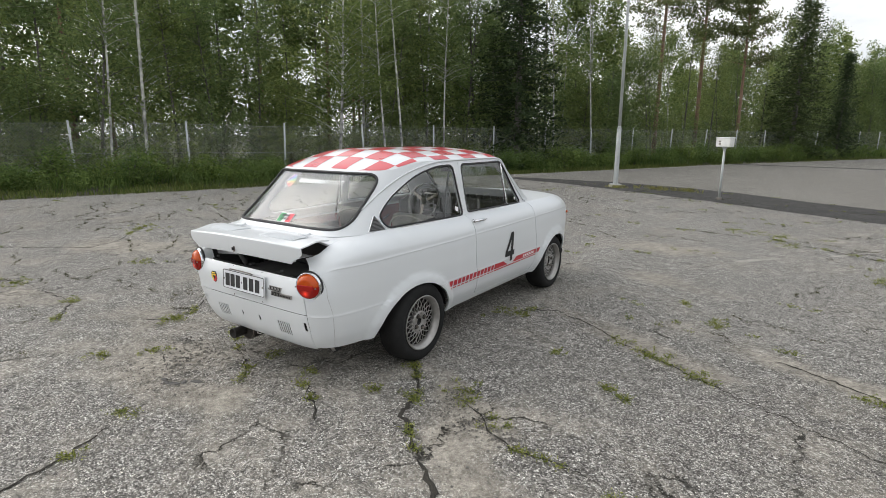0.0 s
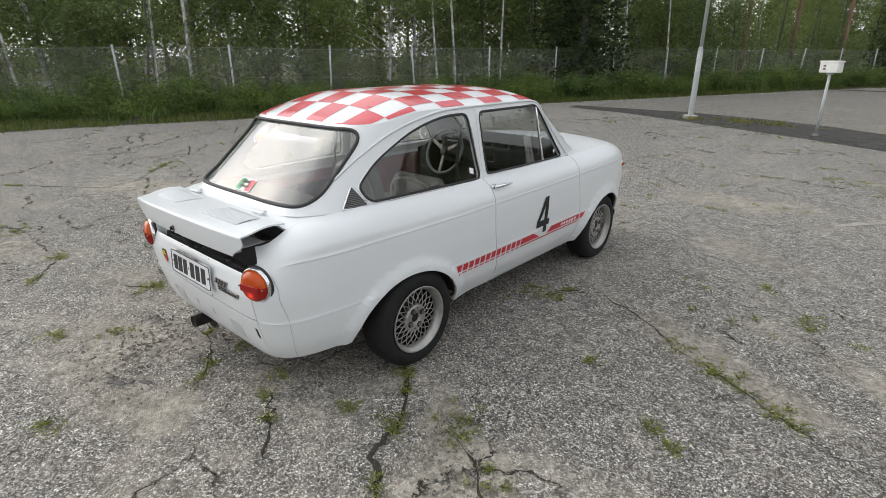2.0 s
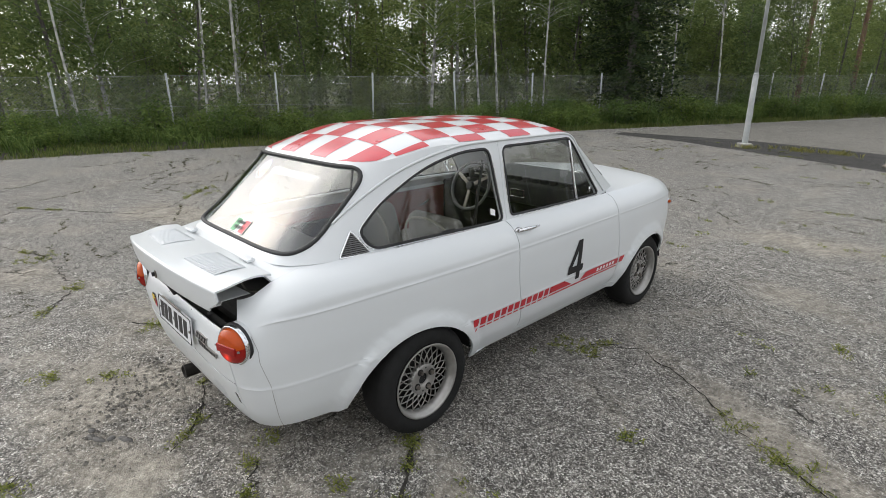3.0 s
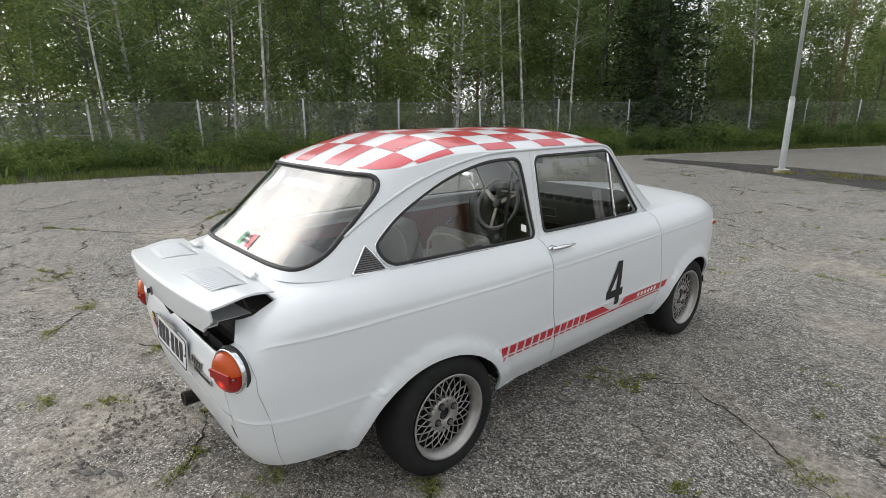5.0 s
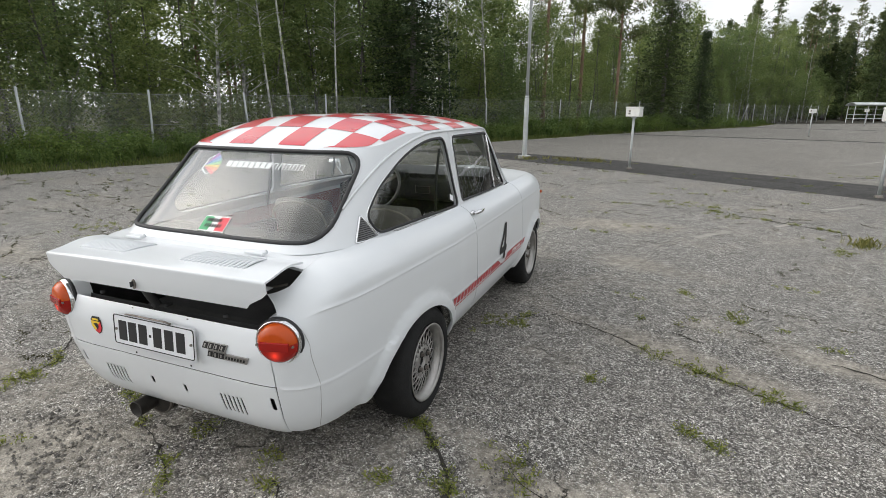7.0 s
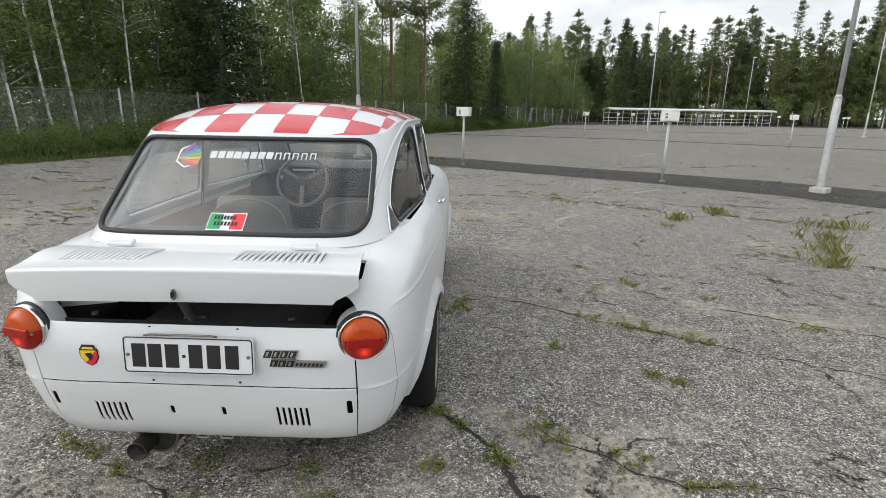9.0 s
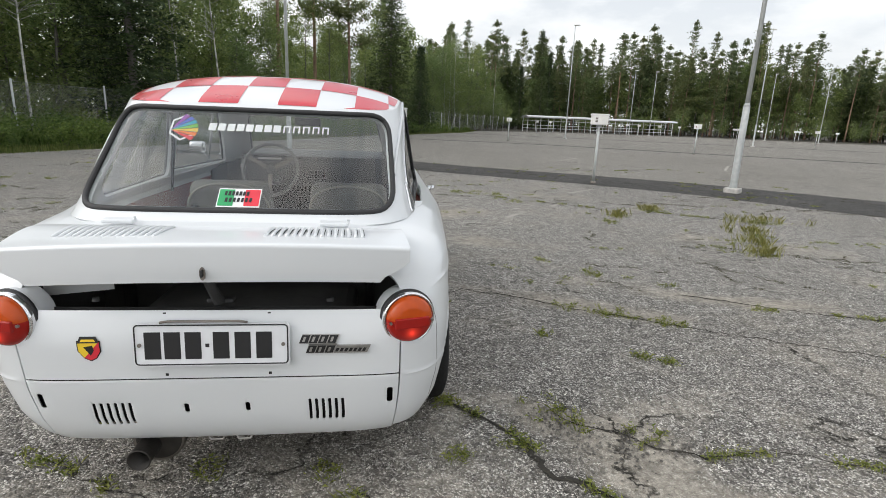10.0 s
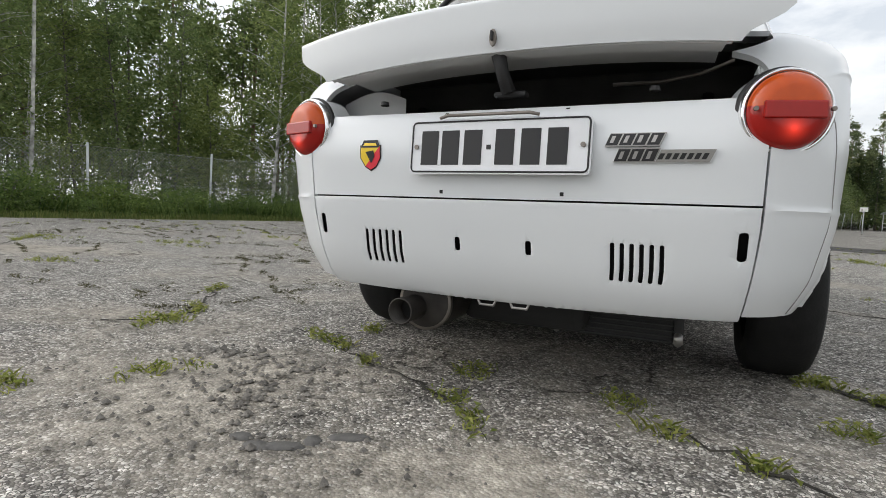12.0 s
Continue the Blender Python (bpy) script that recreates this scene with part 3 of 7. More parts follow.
def shrunk(poly, d):
    """An outline drawn in by about d."""
    c = np.mean(poly, 0)
    out = []
    count = len(poly)
    area = sum(poly[i][0] * poly[(i + 1) % count][1] - poly[(i + 1) % count][0] * poly[i][1] for i in range(count))
    for i in range(count):
        a, b = np.array(poly[i - 1]), np.array(poly[(i + 1) % count])
        t = (b - a) / (np.linalg.norm(b - a) + 1e-9)
        out.append(tuple(np.array(poly[i]) + np.array((-t[1], t[0])) * d * (1 if area > 0 else -1)))
    return out


# ---------------------------------------------------------------- the car
car = thing("car", "small white vintage saloon with red chequered roof on worn asphalt", "car")
car.matrix_basis = pose(-0.033, 0, 0, 0, 0, 2.1)
GAP = 0.0022
SEAM_X, SEAM_Z, PANEL_TOP = 0.495, 0.467, 0.684


def slot_loop(x, z, w, h, turn=None):
    """A rounded slot in the rear skin."""
    return [on_rear(a, b) for a, b in rounded([(x - w / 2, z - h / 2), (x + w / 2, z - h / 2), (x + w / 2, z + h / 2), (x - w / 2, z + h / 2)], w * 0.45, 3)]


def skin(name, outer, holes, parent=car, step=0.026, label="", both=False, mat=None, put=body, rows=(0.450, 0.456, 0.462, 0.468, 0.474, 0.712, 0.717, 0.722, 0.727, 0.732, 0.737, 0.742, 0.747, 0.752, 0.758), depth=0.012, whole=False):
    verts, faces = chart(outer, holes, step, put, rows)
    obs = [thick(obj(name, verts, faces, mat or PAINT, parent, label), depth, whole=whole)]
    if both:
        obs.append(thick(obj(name, *mirrored(verts, faces), mat or PAINT, parent, label), depth))
    return obs


# rear panel and valance
top = [on_rear(x, PANEL_TOP) for x in np.linspace(0.44, -0.44, 30)]
right = [on_rear(SEAM_X - GAP, z) for z in np.linspace(SEAM_Z + GAP, 0.60, 6)]
left = [(-s, h) for s, h in right[::-1]]
bottom = [on_rear(x, SEAM_Z + GAP) for x in np.linspace(-SEAM_X + GAP, SEAM_X - GAP, 40)][1:-1]
rear_panel = skin("rear_panel", bottom + right + top + left, [], label="flat white rear panel between the tail lamps")[0]
slots = []
for cx in (-0.292, 0.286):
    for i in range(6):
        slots.append(slot_loop(cx + (i - 2.5) * 0.0185, 0.349, 0.0085, 0.080))
for x, z, w, h in ((-0.098, 0.366, 0.013, 0.032), (0.067, 0.366, 0.013, 0.032), (-0.470, 0.397, 0.015, 0.050), (0.468, 0.393, 0.017, 0.055)):
    slots.append(slot_loop(x, z, w, h))
VAL_LOW = 0.233
bottom = [on_rear(x, VAL_LOW + 0.012 * (abs(x) / 0.49) ** 2) for x in np.linspace(-0.476, 0.476, 40)]
right = [on_rear(0.476 + (SEAM_X - GAP - 0.476) * math.sin(k * math.pi / 2), VAL_LOW + 0.012 + (SEAM_Z - GAP - VAL_LOW - 0.012) * k) for k in np.linspace(0, 1, 9)[1:]]
top = [on_rear(x, SEAM_Z - GAP) for x in np.linspace(SEAM_X - GAP, -SEAM_X + GAP, 40)][1:-1]
left = [(-s, h) for s, h in right[::-1]]
valance = skin("valance", bottom + right + top + left, slots, label="white lower rear panel with cooling slots", depth=0.003, whole=True)[0]

# rear quarters: round the corner to the door, over the wing and down to the arch
def arch_line(arch, lo, hi, k=36):
    yc, zc, a, b = arch
    return [(yc + a * math.cos(t), zc + b * math.sin(t)) for t in np.linspace(math.pi - lo, hi, k)]


DOOR_R, DOOR_F, DOOR_LOW = 0.575, 1.54, 0.268


def door_rear(z):
    return DOOR_R + 0.06 * smoothstep(0.62, 0.27, z)


arch = arch_line(REAR_ARCH, 0.16, 0.10)
line = [on_rear(0.497 - 0.017 * (1 - math.sin(min(1, k * 2.05) * math.pi / 2)), 0.256 + (0.70 - 0.256) * k) for k in np.linspace(1, 0, 24)]
line = [(line[0][0], 0.862)] + [(line[0][0], h) for h in np.linspace(0.85, 0.72, 6)] + line
low = [on_side(y, z) for y, z in zip(np.linspace(-0.66, arch[0][0], 8), np.linspace(0.258, arch[0][1], 8))][:-1]
arcs = [on_side(y, z) for y, z in arch]
sill = [on_side(door_rear(0.2) - GAP, 0.228)]
back = [on_side(door_rear(z) - GAP, z) for z in np.linspace(0.25, 0.862, 12)]
quarter = skin("rear_wing", line[:0:-1][::-1] + low + arcs + sill + back + [line[0]], [], both=True, step=0.024, label="smooth white rear wing with a flared arch")

# fine vertical seam round the rear corner, behind the lamp
for sgn in (-1, 1):
    run = [body(float(np.interp(h, (0.262, 0.47, 0.62, 0.70), (0.71, 0.718, 0.69, 0.645))), h) for h in np.linspace(0.262, 0.70, 22)]
    obj("corner_seam", *tube([(sgn * (p.x + 0.0002), p.y - 0.0002, p.z) for p in run], 0.0009, 5), LINING, car, "fine seam round the rear corner")

# doors
def door_front(z):
    return DOOR_F + 0.05 * smoothstep(0.75, 0.40, z) - 0.03 * smoothstep(0.34, 0.26, z)


edge = [on_side(door_rear(z) + GAP, z) for z in np.linspace(0.862, DOOR_LOW + 0.02, 12)]
foot = [on_side(y, DOOR_LOW + (0.006 if y < 0.68 or y > 1.5 else 0)) for y in np.linspace(door_rear(0.27) + 0.02, door_front(0.26) - 0.02, 10)]
fore = [on_side(door_front(z) - GAP, z) for z in np.linspace(DOOR_LOW + 0.02, 0.862, 12)]
doors = skin("door", edge + foot + fore, [], both=True, label="plain white door with a chrome handle")
sill = [on_side(y, z) for y, z in [(door_rear(0.2) - GAP + 0.002, 0.228), (1.672, 0.224), (1.672, DOOR_LOW - GAP), (door_rear(0.2) - GAP + 0.002, DOOR_LOW - GAP)]]
skin("door_sill", sill, [], both=True, step=0.03, label="white sill below the door")

# front wings and nose
farch = arch_line(FRONT_ARCH, 0.10, 0.12)
end = LOW_S[-1]
edge = [on_side(door_front(z) + GAP, z) for z in np.linspace(0.862, DOOR_LOW, 12)]
front = edge + [on_side(1.674, DOOR_LOW), on_side(1.674, 0.225)][:1] + [on_side(y, z) for y, z in farch] + [(end - 0.5, 0.26), (end, 0.26), (end, 0.862)]
front_wings = skin("front_wing", front, [], both=True, label="white front wing with a flared arch")

# bonnet, from the windscreen's foot to the nose
def cowl(x):
    return house(*house_front(min(abs(x), 0.53), 0.862)).y - 0.03 - 1.6 * max(0.0, abs(x) - 0.50)


verts, faces = [], []
ks, js = 24, 17
for i in range(ks):
    s = LOW_S[-1] - (1 - i / (ks - 1)) * 1.72
    p = body(s, 0.862)
    for j in range(js):
        u = -1 + 2 * j / (js - 1)
        y = p.y + 0.02 * (1 - u * u)
        verts.append((p.x * u, max(y, cowl(p.x * u)), p.z + 0.022 * (1 - u * u) ** 0.8))
for i in range(ks - 1):
    for j in range(js - 1):
        quad = (i * js + j, i * js + j + 1, (i + 1) * js + j + 1, (i + 1) * js + j)
        if min(verts[quad[3]][1] - verts[quad[0]][1], verts[quad[2]][1] - verts[quad[1]][1]) > 1e-4:
            faces.append(quad)
used = sorted({k for f in faces for k in f})
at = {k: n for n, k in enumerate(used)}
thick(obj("bonnet", [verts[k] for k in used], [tuple(at[k] for k in f) for f in faces], PAINT, car, "smooth white bonnet"), 0.01)

# near-black sheets that put shade behind the seams and rear slots, and the underbody
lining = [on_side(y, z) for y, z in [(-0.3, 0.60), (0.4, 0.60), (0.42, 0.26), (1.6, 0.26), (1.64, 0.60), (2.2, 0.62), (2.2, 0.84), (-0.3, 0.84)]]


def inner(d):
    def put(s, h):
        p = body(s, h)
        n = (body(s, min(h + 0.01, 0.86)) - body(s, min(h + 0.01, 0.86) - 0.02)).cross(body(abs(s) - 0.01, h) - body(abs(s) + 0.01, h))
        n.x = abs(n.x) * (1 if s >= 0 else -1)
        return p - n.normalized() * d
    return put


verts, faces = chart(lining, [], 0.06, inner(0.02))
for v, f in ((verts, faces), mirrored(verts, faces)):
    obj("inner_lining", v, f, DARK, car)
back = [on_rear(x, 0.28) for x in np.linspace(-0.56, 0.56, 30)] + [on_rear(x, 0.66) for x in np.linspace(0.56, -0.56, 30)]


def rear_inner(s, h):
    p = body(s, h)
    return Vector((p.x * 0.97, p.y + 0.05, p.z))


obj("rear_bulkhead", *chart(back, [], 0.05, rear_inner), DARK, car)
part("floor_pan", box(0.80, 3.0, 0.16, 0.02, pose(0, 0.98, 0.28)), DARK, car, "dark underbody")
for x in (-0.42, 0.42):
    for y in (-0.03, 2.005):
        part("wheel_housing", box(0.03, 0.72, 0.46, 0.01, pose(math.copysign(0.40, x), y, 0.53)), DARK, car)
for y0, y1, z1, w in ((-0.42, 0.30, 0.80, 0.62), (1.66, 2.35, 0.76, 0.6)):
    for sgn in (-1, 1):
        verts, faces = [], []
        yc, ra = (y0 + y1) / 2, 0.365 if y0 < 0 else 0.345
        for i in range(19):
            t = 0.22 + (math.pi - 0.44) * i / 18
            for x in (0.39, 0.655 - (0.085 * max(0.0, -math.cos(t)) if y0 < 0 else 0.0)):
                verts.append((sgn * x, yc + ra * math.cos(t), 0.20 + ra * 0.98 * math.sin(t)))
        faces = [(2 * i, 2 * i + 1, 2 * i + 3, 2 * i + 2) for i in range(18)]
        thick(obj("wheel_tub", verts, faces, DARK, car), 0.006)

# deck between the wings, under the rear window
edge = [body(s, 0.862) for s in np.linspace(on_rear(0.40, 0.862)[0], on_side(-0.10, 0.862)[0], 60)]
edge = [p for p in edge if p.y > -0.605]
inner_edge = [house(s, 0.862) for s in np.linspace(0, house_side(-0.10, 0.862)[0], 60)]
outline = [(edge[0].x, -0.605)] + [(p.x + 0.001, p.y) for p in edge] + [(p.x - 0.012, p.y + 0.004) for p in inner_edge[::-1]]
outline = outline + [(-x, y) for x, y in outline[::-1]]
edge_y, edge_z = [p.y for p in edge], [p.z for p in edge]


def deck(x, y):
    side = smoothstep(0.30, 0.52, abs(x))
    z_side = float(np.interp(y, edge_y, edge_z))
    z_mid = 0.862 - 0.012 * smoothstep(-0.54, -0.61, y)
    return Vector((x, y, z_mid * (1 - side) + min(z_mid, z_side) * side))


outline = [p for i, p in enumerate(outline) if math.hypot(p[0] - outline[i - 1][0], p[1] - outline[i - 1][1]) > 0.002]
thick(obj("rear_deck", *chart(outline, [], 0.02, deck), PAINT, car, "white deck below the rear window"), 0.01)

# pillars with window openings
REAR_W = rounded([(-0.482, 0.886), (0.482, 0.886), (0.462, 1.184), (-0.462, 1.184)], (0.07, 0.07, 0.075, 0.075), 6)
rear_loop = [house_rear(x, z) for x, z in dense(REAR_W, 0.02)]
QUARTER_W = rounded([(-0.185, 0.868), (0.566, 0.866), (0.520, 1.212), (0.34, 1.211), (0.11, 1.160), (-0.12, 1.04), (-0.235, 0.94)], (0.06, 0.035, 0.04, 0.1, 0.12, 0.12, 0.06), 5)
DOOR_W = rounded([(0.628, 0.880), (1.482, 0.866), (1.222, 1.212), (0.616, 1.213)], (0.025, 0.03, 0.045, 0.04), 4)
quarter_loop = [house_side(y, z) for y, z in dense(QUARTER_W, 0.02)]
door_loop = [house_side(y, z) for y, z in dense(DOOR_W, 0.02)]
SCREEN = rounded([(0.0, 0.905), (0.47, 0.905), (0.415, 1.175), (0.0, 1.175)], (0.0, 0.06, 0.06, 0.0), 5)
full = TOP_S[-1]
b0 = 0.853


def cut_holes(outer, loops, name, label, both=False):
    return skin(name, outer, loops, put=house, step=0.028, label=label, both=both, rows=(), depth=0.02)


pillar_end = house_side(0.592, 1.0)[0]
rear_mirror = [(-s, h) for s, h in quarter_loop[::-1]]
rim = [(s, edge_at(abs(s))) for s in np.linspace(pillar_end, -pillar_end, 90)]
cut_holes([(-pillar_end, b0), (pillar_end, b0)] + rim, [rear_loop, quarter_loop, rear_mirror], "pillar", "white pillars round the rear window")
screen_loop = [house_front(x, z) for x, z in dense(SCREEN, 0.02)]
fore = [(2 * full - s, h) for s, h in screen_loop]


def house_full(s, h):
    return house(s, h) if s <= full else house(-(2 * full - s), h)


half_a = [house_front(0.0, 0.905), *[house_front(x, 0.905) for x in (0.15, 0.3, 0.42)], *[house_front(0.455 + 0.012 * math.sin(k), 0.925 + 0.0 * k) for k in (0.5,)],
          *[house_front(0.466 - 0.05 * k, 0.94 + 0.20 * k) for k in np.linspace(0, 1, 8)], house_front(0.40, 1.165), *[house_front(x, 1.175) for x in (0.36, 0.2, 0.0)]]
screen_full = half_a + [(2 * full - s, h) for s, h in half_a[-2:0:-1]]
p2 = pillar_end + 0.0015
verts, faces = chart([(p2, b0), (2 * full - p2, b0)] + [(s, edge_at(s if s < full else 2 * full - s)) for s in np.linspace(2 * full - p2, p2, 90)], [door_loop, screen_full, [(2 * full - s, h) for s, h in door_loop[::-1]]], 0.028, house_full)
thick(obj("pillar", verts, faces, PAINT, car, "white windscreen and door pillars"), 0.02)

# roof
outline = [(p.x, p.y) for p in EDGE] + [(-p.x, p.y) for p in EDGE[::-1]]
outline = [p for i, p in enumerate(outline) if math.hypot(p[0] - outline[i - 1][0], p[1] - outline[i - 1][1]) > 0.003]
roof_ob = thick(obj("roof", *chart(outline, [], 0.022, roof), PAINT, car, "domed roof with red and white squares"), 0.012)
COLS = [-0.56, -0.464, -0.339, -0.203, -0.068, 0.068, 0.203, 0.339, 0.464, 0.56]
CELL_Y = 0.172
for r in range(9):
    for c in range(9):
        if (r + c) % 2 == 1:
            k = 8
            verts = []
            for i in range(k + 1):
                for j in range(k + 1):
                    y = min(R_REAR + 0.005 + CELL_Y * (r + i / k), R_FRONT - 0.012)
                    x = COLS[c] + (COLS[c + 1] - COLS[c]) * j / k
                    m = max(0.02, roof_reach(y) - (0.007 if c in (0, 8) else 0.006))
                    verts.append(roof(max(-m, min(m, x)), y, 0.0015))
            faces = [(i * (k + 1) + j, i * (k + 1) + j + 1, (i + 1) * (k + 1) + j + 1, (i + 1) * (k + 1) + j) for i in range(k) for j in range(k)]
            if max(v.y for v in verts) - min(v.y for v in verts) > 0.03:
                obj("red_square", verts, faces, RED, roof_ob)

# gutters over the doors, down both ends
GUTTER = [(-0.325, 0.985), (-0.25, 1.035), (-0.14, 1.098), (-0.02, 1.155), (0.12, 1.199), (0.28, 1.231), (0.42, 1.244), (0.70, 1.247), (1.0, 1.246), (1.17, 1.240), (1.265, 1.210), (1.32, 1.130), (1.42, 1.020), (1.52, 0.915), (1.56, 0.872)]
gut = [house(*house_side(y, z)) for y, z in GUTTER]
line = []
for i in range(len(gut) - 1):
    for k in range(5):
        t = k / 5
        p0, p1, p2, p3 = gut[max(0, i - 1)], gut[i], gut[i + 1], gut[min(len(gut) - 1, i + 2)]
        line.append(0.5 * (2 * p1 + (p2 - p0) * t + (2 * p0 - 5 * p1 + 4 * p2 - p3) * t * t + (3 * p1 - p0 - 3 * p2 + p3) * t ** 3))
line.append(gut[-1])
for sgn in (-1, 1):
    obj("gutter", *tube([Vector((sgn * (p.x + 0.003), p.y, p.z)) for p in line], 0.0065, 6), PAINT, car, "thin white drip rail")

# glass and its seals
def pane(loop, name, seal_r, seal_mat, label, put=house, mirror=True, chrome=False):
    def set_in(s, h):
        p = put(s, h)
        q = Vector((0, 0.55, 1.0))
        d = (p - q)
        d.z = 0.15
        return p - d.normalized() * 0.006
    for sgn in ((1, -1) if mirror else (1,)):
        flip = mirrored if sgn < 0 else (lambda v, f: (v, f))
        g = obj(name, *flip(*chart(shrunk(loop, 0.004), [], 0.05, set_in)), GLASS, car, label)
        g.visible_shadow = False
        line = [put(*p) for p in dense(loop, 0.02)]
        v, f = tube(line, seal_r, 8, True)
        obj("window_seal", *flip(v, f), seal_mat, g, "black rubber seal")
        if chrome:
            v, f = tube([put(*p) for p in dense(shrunk(loop, -0.0085), 0.02)], 0.0032, 6, True)
            obj("chrome_trim", *flip([tuple(Vector(a) + Vector((0.001, 0, 0))) for a in v], f), CHROME, g, "thin chrome trim")


pane(rear_loop, "rear_window", 0.009, RUBBER, "rear window reflecting the clouds", mirror=False)
pane(quarter_loop, "quarter_window", 0.006, RUBBER, "curved quarter window in a chrome trim", chrome=True)
pane(door_loop, "door_window", 0.006, RUBBER, "raised door window", chrome=True)
pane(screen_full, "windscreen", 0.014, RUBBER, "clear windscreen", put=house_full, mirror=False)

# engine lid, propped ajar
LID_P = [(0.0, -0.602, 0.853), (0.125, -0.66, 0.8595), (0.24, -0.72, 0.8635), (0.35, -0.78, 0.865), (0.46, -0.83, 0.8645), (0.53, -0.853, 0.8632), (0.55, -0.8575, 0.8625), (0.57, -0.8605, 0.8605),
         (0.59, -0.8622, 0.8575), (0.61, -0.8627, 0.8540), (0.63, -0.8622, 0.8495), (0.74, -0.8590, 0.822), (0.87, -0.8545, 0.790), (1.0, -0.847, 0.760)]
LID_V, LID_Y, LID_Z = zip(*LID_P)


def lid_point(v, u):
    """A point of the lid: v along it from the hinges over the sharp lip to the lower edge, u across."""
    y, z = float(np.interp(v, LID_V, LID_Y)), float(np.interp(v, LID_V, LID_Z))
    half = 0.515 - 0.018 * smoothstep(0.6, 0.0, v) - 0.078 * smoothstep(0.72, 1.0, v)
    x = half * u
    w = (abs(x) / 0.5) ** 2.4
    return Vector((x, y + 0.045 * w * smoothstep(-0.62, -0.85, y), z - 0.022 * w * smoothstep(0.1, 0.5, v) + 0.014 * x * smoothstep(0.0, 0.5, v)))


rows_v = sorted({*LID_V, *np.linspace(0.03, 0.46, 9).round(3), 0.50, 0.68, 0.80, 0.93})
nv, nu = len(rows_v), 49
verts = [lid_point(v, -1 + 2 * j / (nu - 1)) for v in rows_v for j in range(nu)]
faces = [(i * nu + j, (i + 1) * nu + j, (i + 1) * nu + j + 1, i * nu + j + 1) for i in range(nv - 1) for j in range(nu - 1)]
lid = thick(obj("engine_lid", verts, faces, PAINT, car, "white louvred engine lid propped ajar"), 0.007)
for sgn in (-1, 1):
    for i in range(15):
        x = sgn * 0.268 + (i - 7) * 0.0182
        run = [lid_point(v, x / 0.518) for v in np.linspace(0.10, 0.36, 7)]
        obj("louvre", *tube([p + Vector((0, 0, 0.004 * math.sin(math.pi * n / 6))) for n, p in enumerate(run)], 0.0050, 6), PAINT, lid)
        verts = [p + Vector((sgn * dx, 0, 0.0012)) for p in run[1:-1] for dx in (0.0040, 0.0066)]
        obj("louvre_slot", verts, [(2 * n, 2 * n + 1, 2 * n + 3, 2 * n + 2) if sgn > 0 else (2 * n, 2 * n + 2, 2 * n + 3, 2 * n + 1) for n in range(4)], DARK, lid)

# ---------------------------------------------------------------- wheels
def wheel(x, y, width, side):
    r = 0.256
    hub = thing("wheel", "", "")
    for key in ("category", "label"):
        if key in hub:
            del hub[key]
    hub.parent = car
    hub.matrix_basis = pose(x, y, r - 0.004, 0, 0, 0 if side > 0 else 180)
    w = width
    prof = [(0.172, -w + 0.012), (0.185, -w + 0.002), (0.215, -w - 0.004), (0.239, -w + 0.006), (0.251, -w + 0.022), (r, -w + 0.05), (r, -0.05), (0.251, -0.022), (0.239, -0.006), (0.215, 0.004), (0.185, -0.002), (0.170, -0.012)]
    obj("tyre", *lathe(prof, 64), TYRE, hub, "black low-profile tyre")
    obj("barrel", *lathe([(0.168, -w + 0.01), (0.165, -w / 2), (0.152, -0.085), (0.150, -0.047)], 48), BARREL, hub, "dark inner barrel of the rim")
    rim = obj("rim", *lathe([(0.150, -0.048), (0.150, -0.045), (0.153, -0.030), (0.160, -0.014), (0.173, -0.006), (0.177, -0.001), (0.176, 0.002), (0.170, 0.002), (0.163, -0.006)], 64), ALLOY, hub, "dull silver lattice alloy rim")
    obj("brake_disc", *lathe([(0.0, -0.105), (0.10, -0.105), (0.10, -0.118), (0.0, -0.118)], 32), BARREL, hub)
    obj("well", *lathe([(0.0, -0.125), (0.165, -0.125)], 32), DARK, hub)
    v, f = lathe([(0.025, -0.062), (0.026, -0.033), (0.029, -0.029), (0.060, -0.027), (0.071, -0.030), (0.074, -0.038), (0.072, -0.052)], 40)
    obj("hub_disc", v, f, ALLOY, hub, "flat silver hub plate")
    obj("hub_bore", *lathe([(0.0, -0.050), (0.0255, -0.050), (0.0255, -0.040)], 20), DARK, hub)
    for i in range(4):
        a = math.radians(28) + i * math.pi / 2
        seat_at = pose(-0.0265, 0.047 * math.cos(a), 0.047 * math.sin(a), 0, 90, 0)
        part("bolt_seat", rod(0.0155, 0.0155, 0.003, 16, seat_at), BARREL, hub)
        part("wheel_bolt", rod(0.0105, 0.009, 0.016, 6, pose(-0.0200, 0.047 * math.cos(a), 0.047 * math.sin(a), 0, 90, 0), 0.001), STEEL, hub)
    for k in (1, -1):
        part("pin_hole", rod(0.004, 0.004, 0.002, 10, pose(-0.0270, k * 0.010, k * 0.055, 0, 90, 0)), DARK, hub)
    verts, faces = [], []
    count, twist = 20, radians(25)
    for sgn in (-1, 1):
        for i in range(count):
            a0 = 2 * math.pi * (i + 0.5 * (sgn > 0)) / count
            pts = []
            for k in range(5):
                t = k / 4
                rr = 0.070 + t * 0.084
                a = a0 + sgn * twist * t
                pts.append((-0.030 - 0.012 * t - 0.003 * (sgn > 0), rr * math.cos(a), rr * math.sin(a)))
            v, f = tube(pts, [0.0032, 0.0028, 0.0027, 0.0028, 0.0034], 5)
            faces += [tuple(j + len(verts) for j in q) for q in f]
            verts += v
    obj("lattice", verts, faces, ALLOY, rim, "crossed silver spokes")


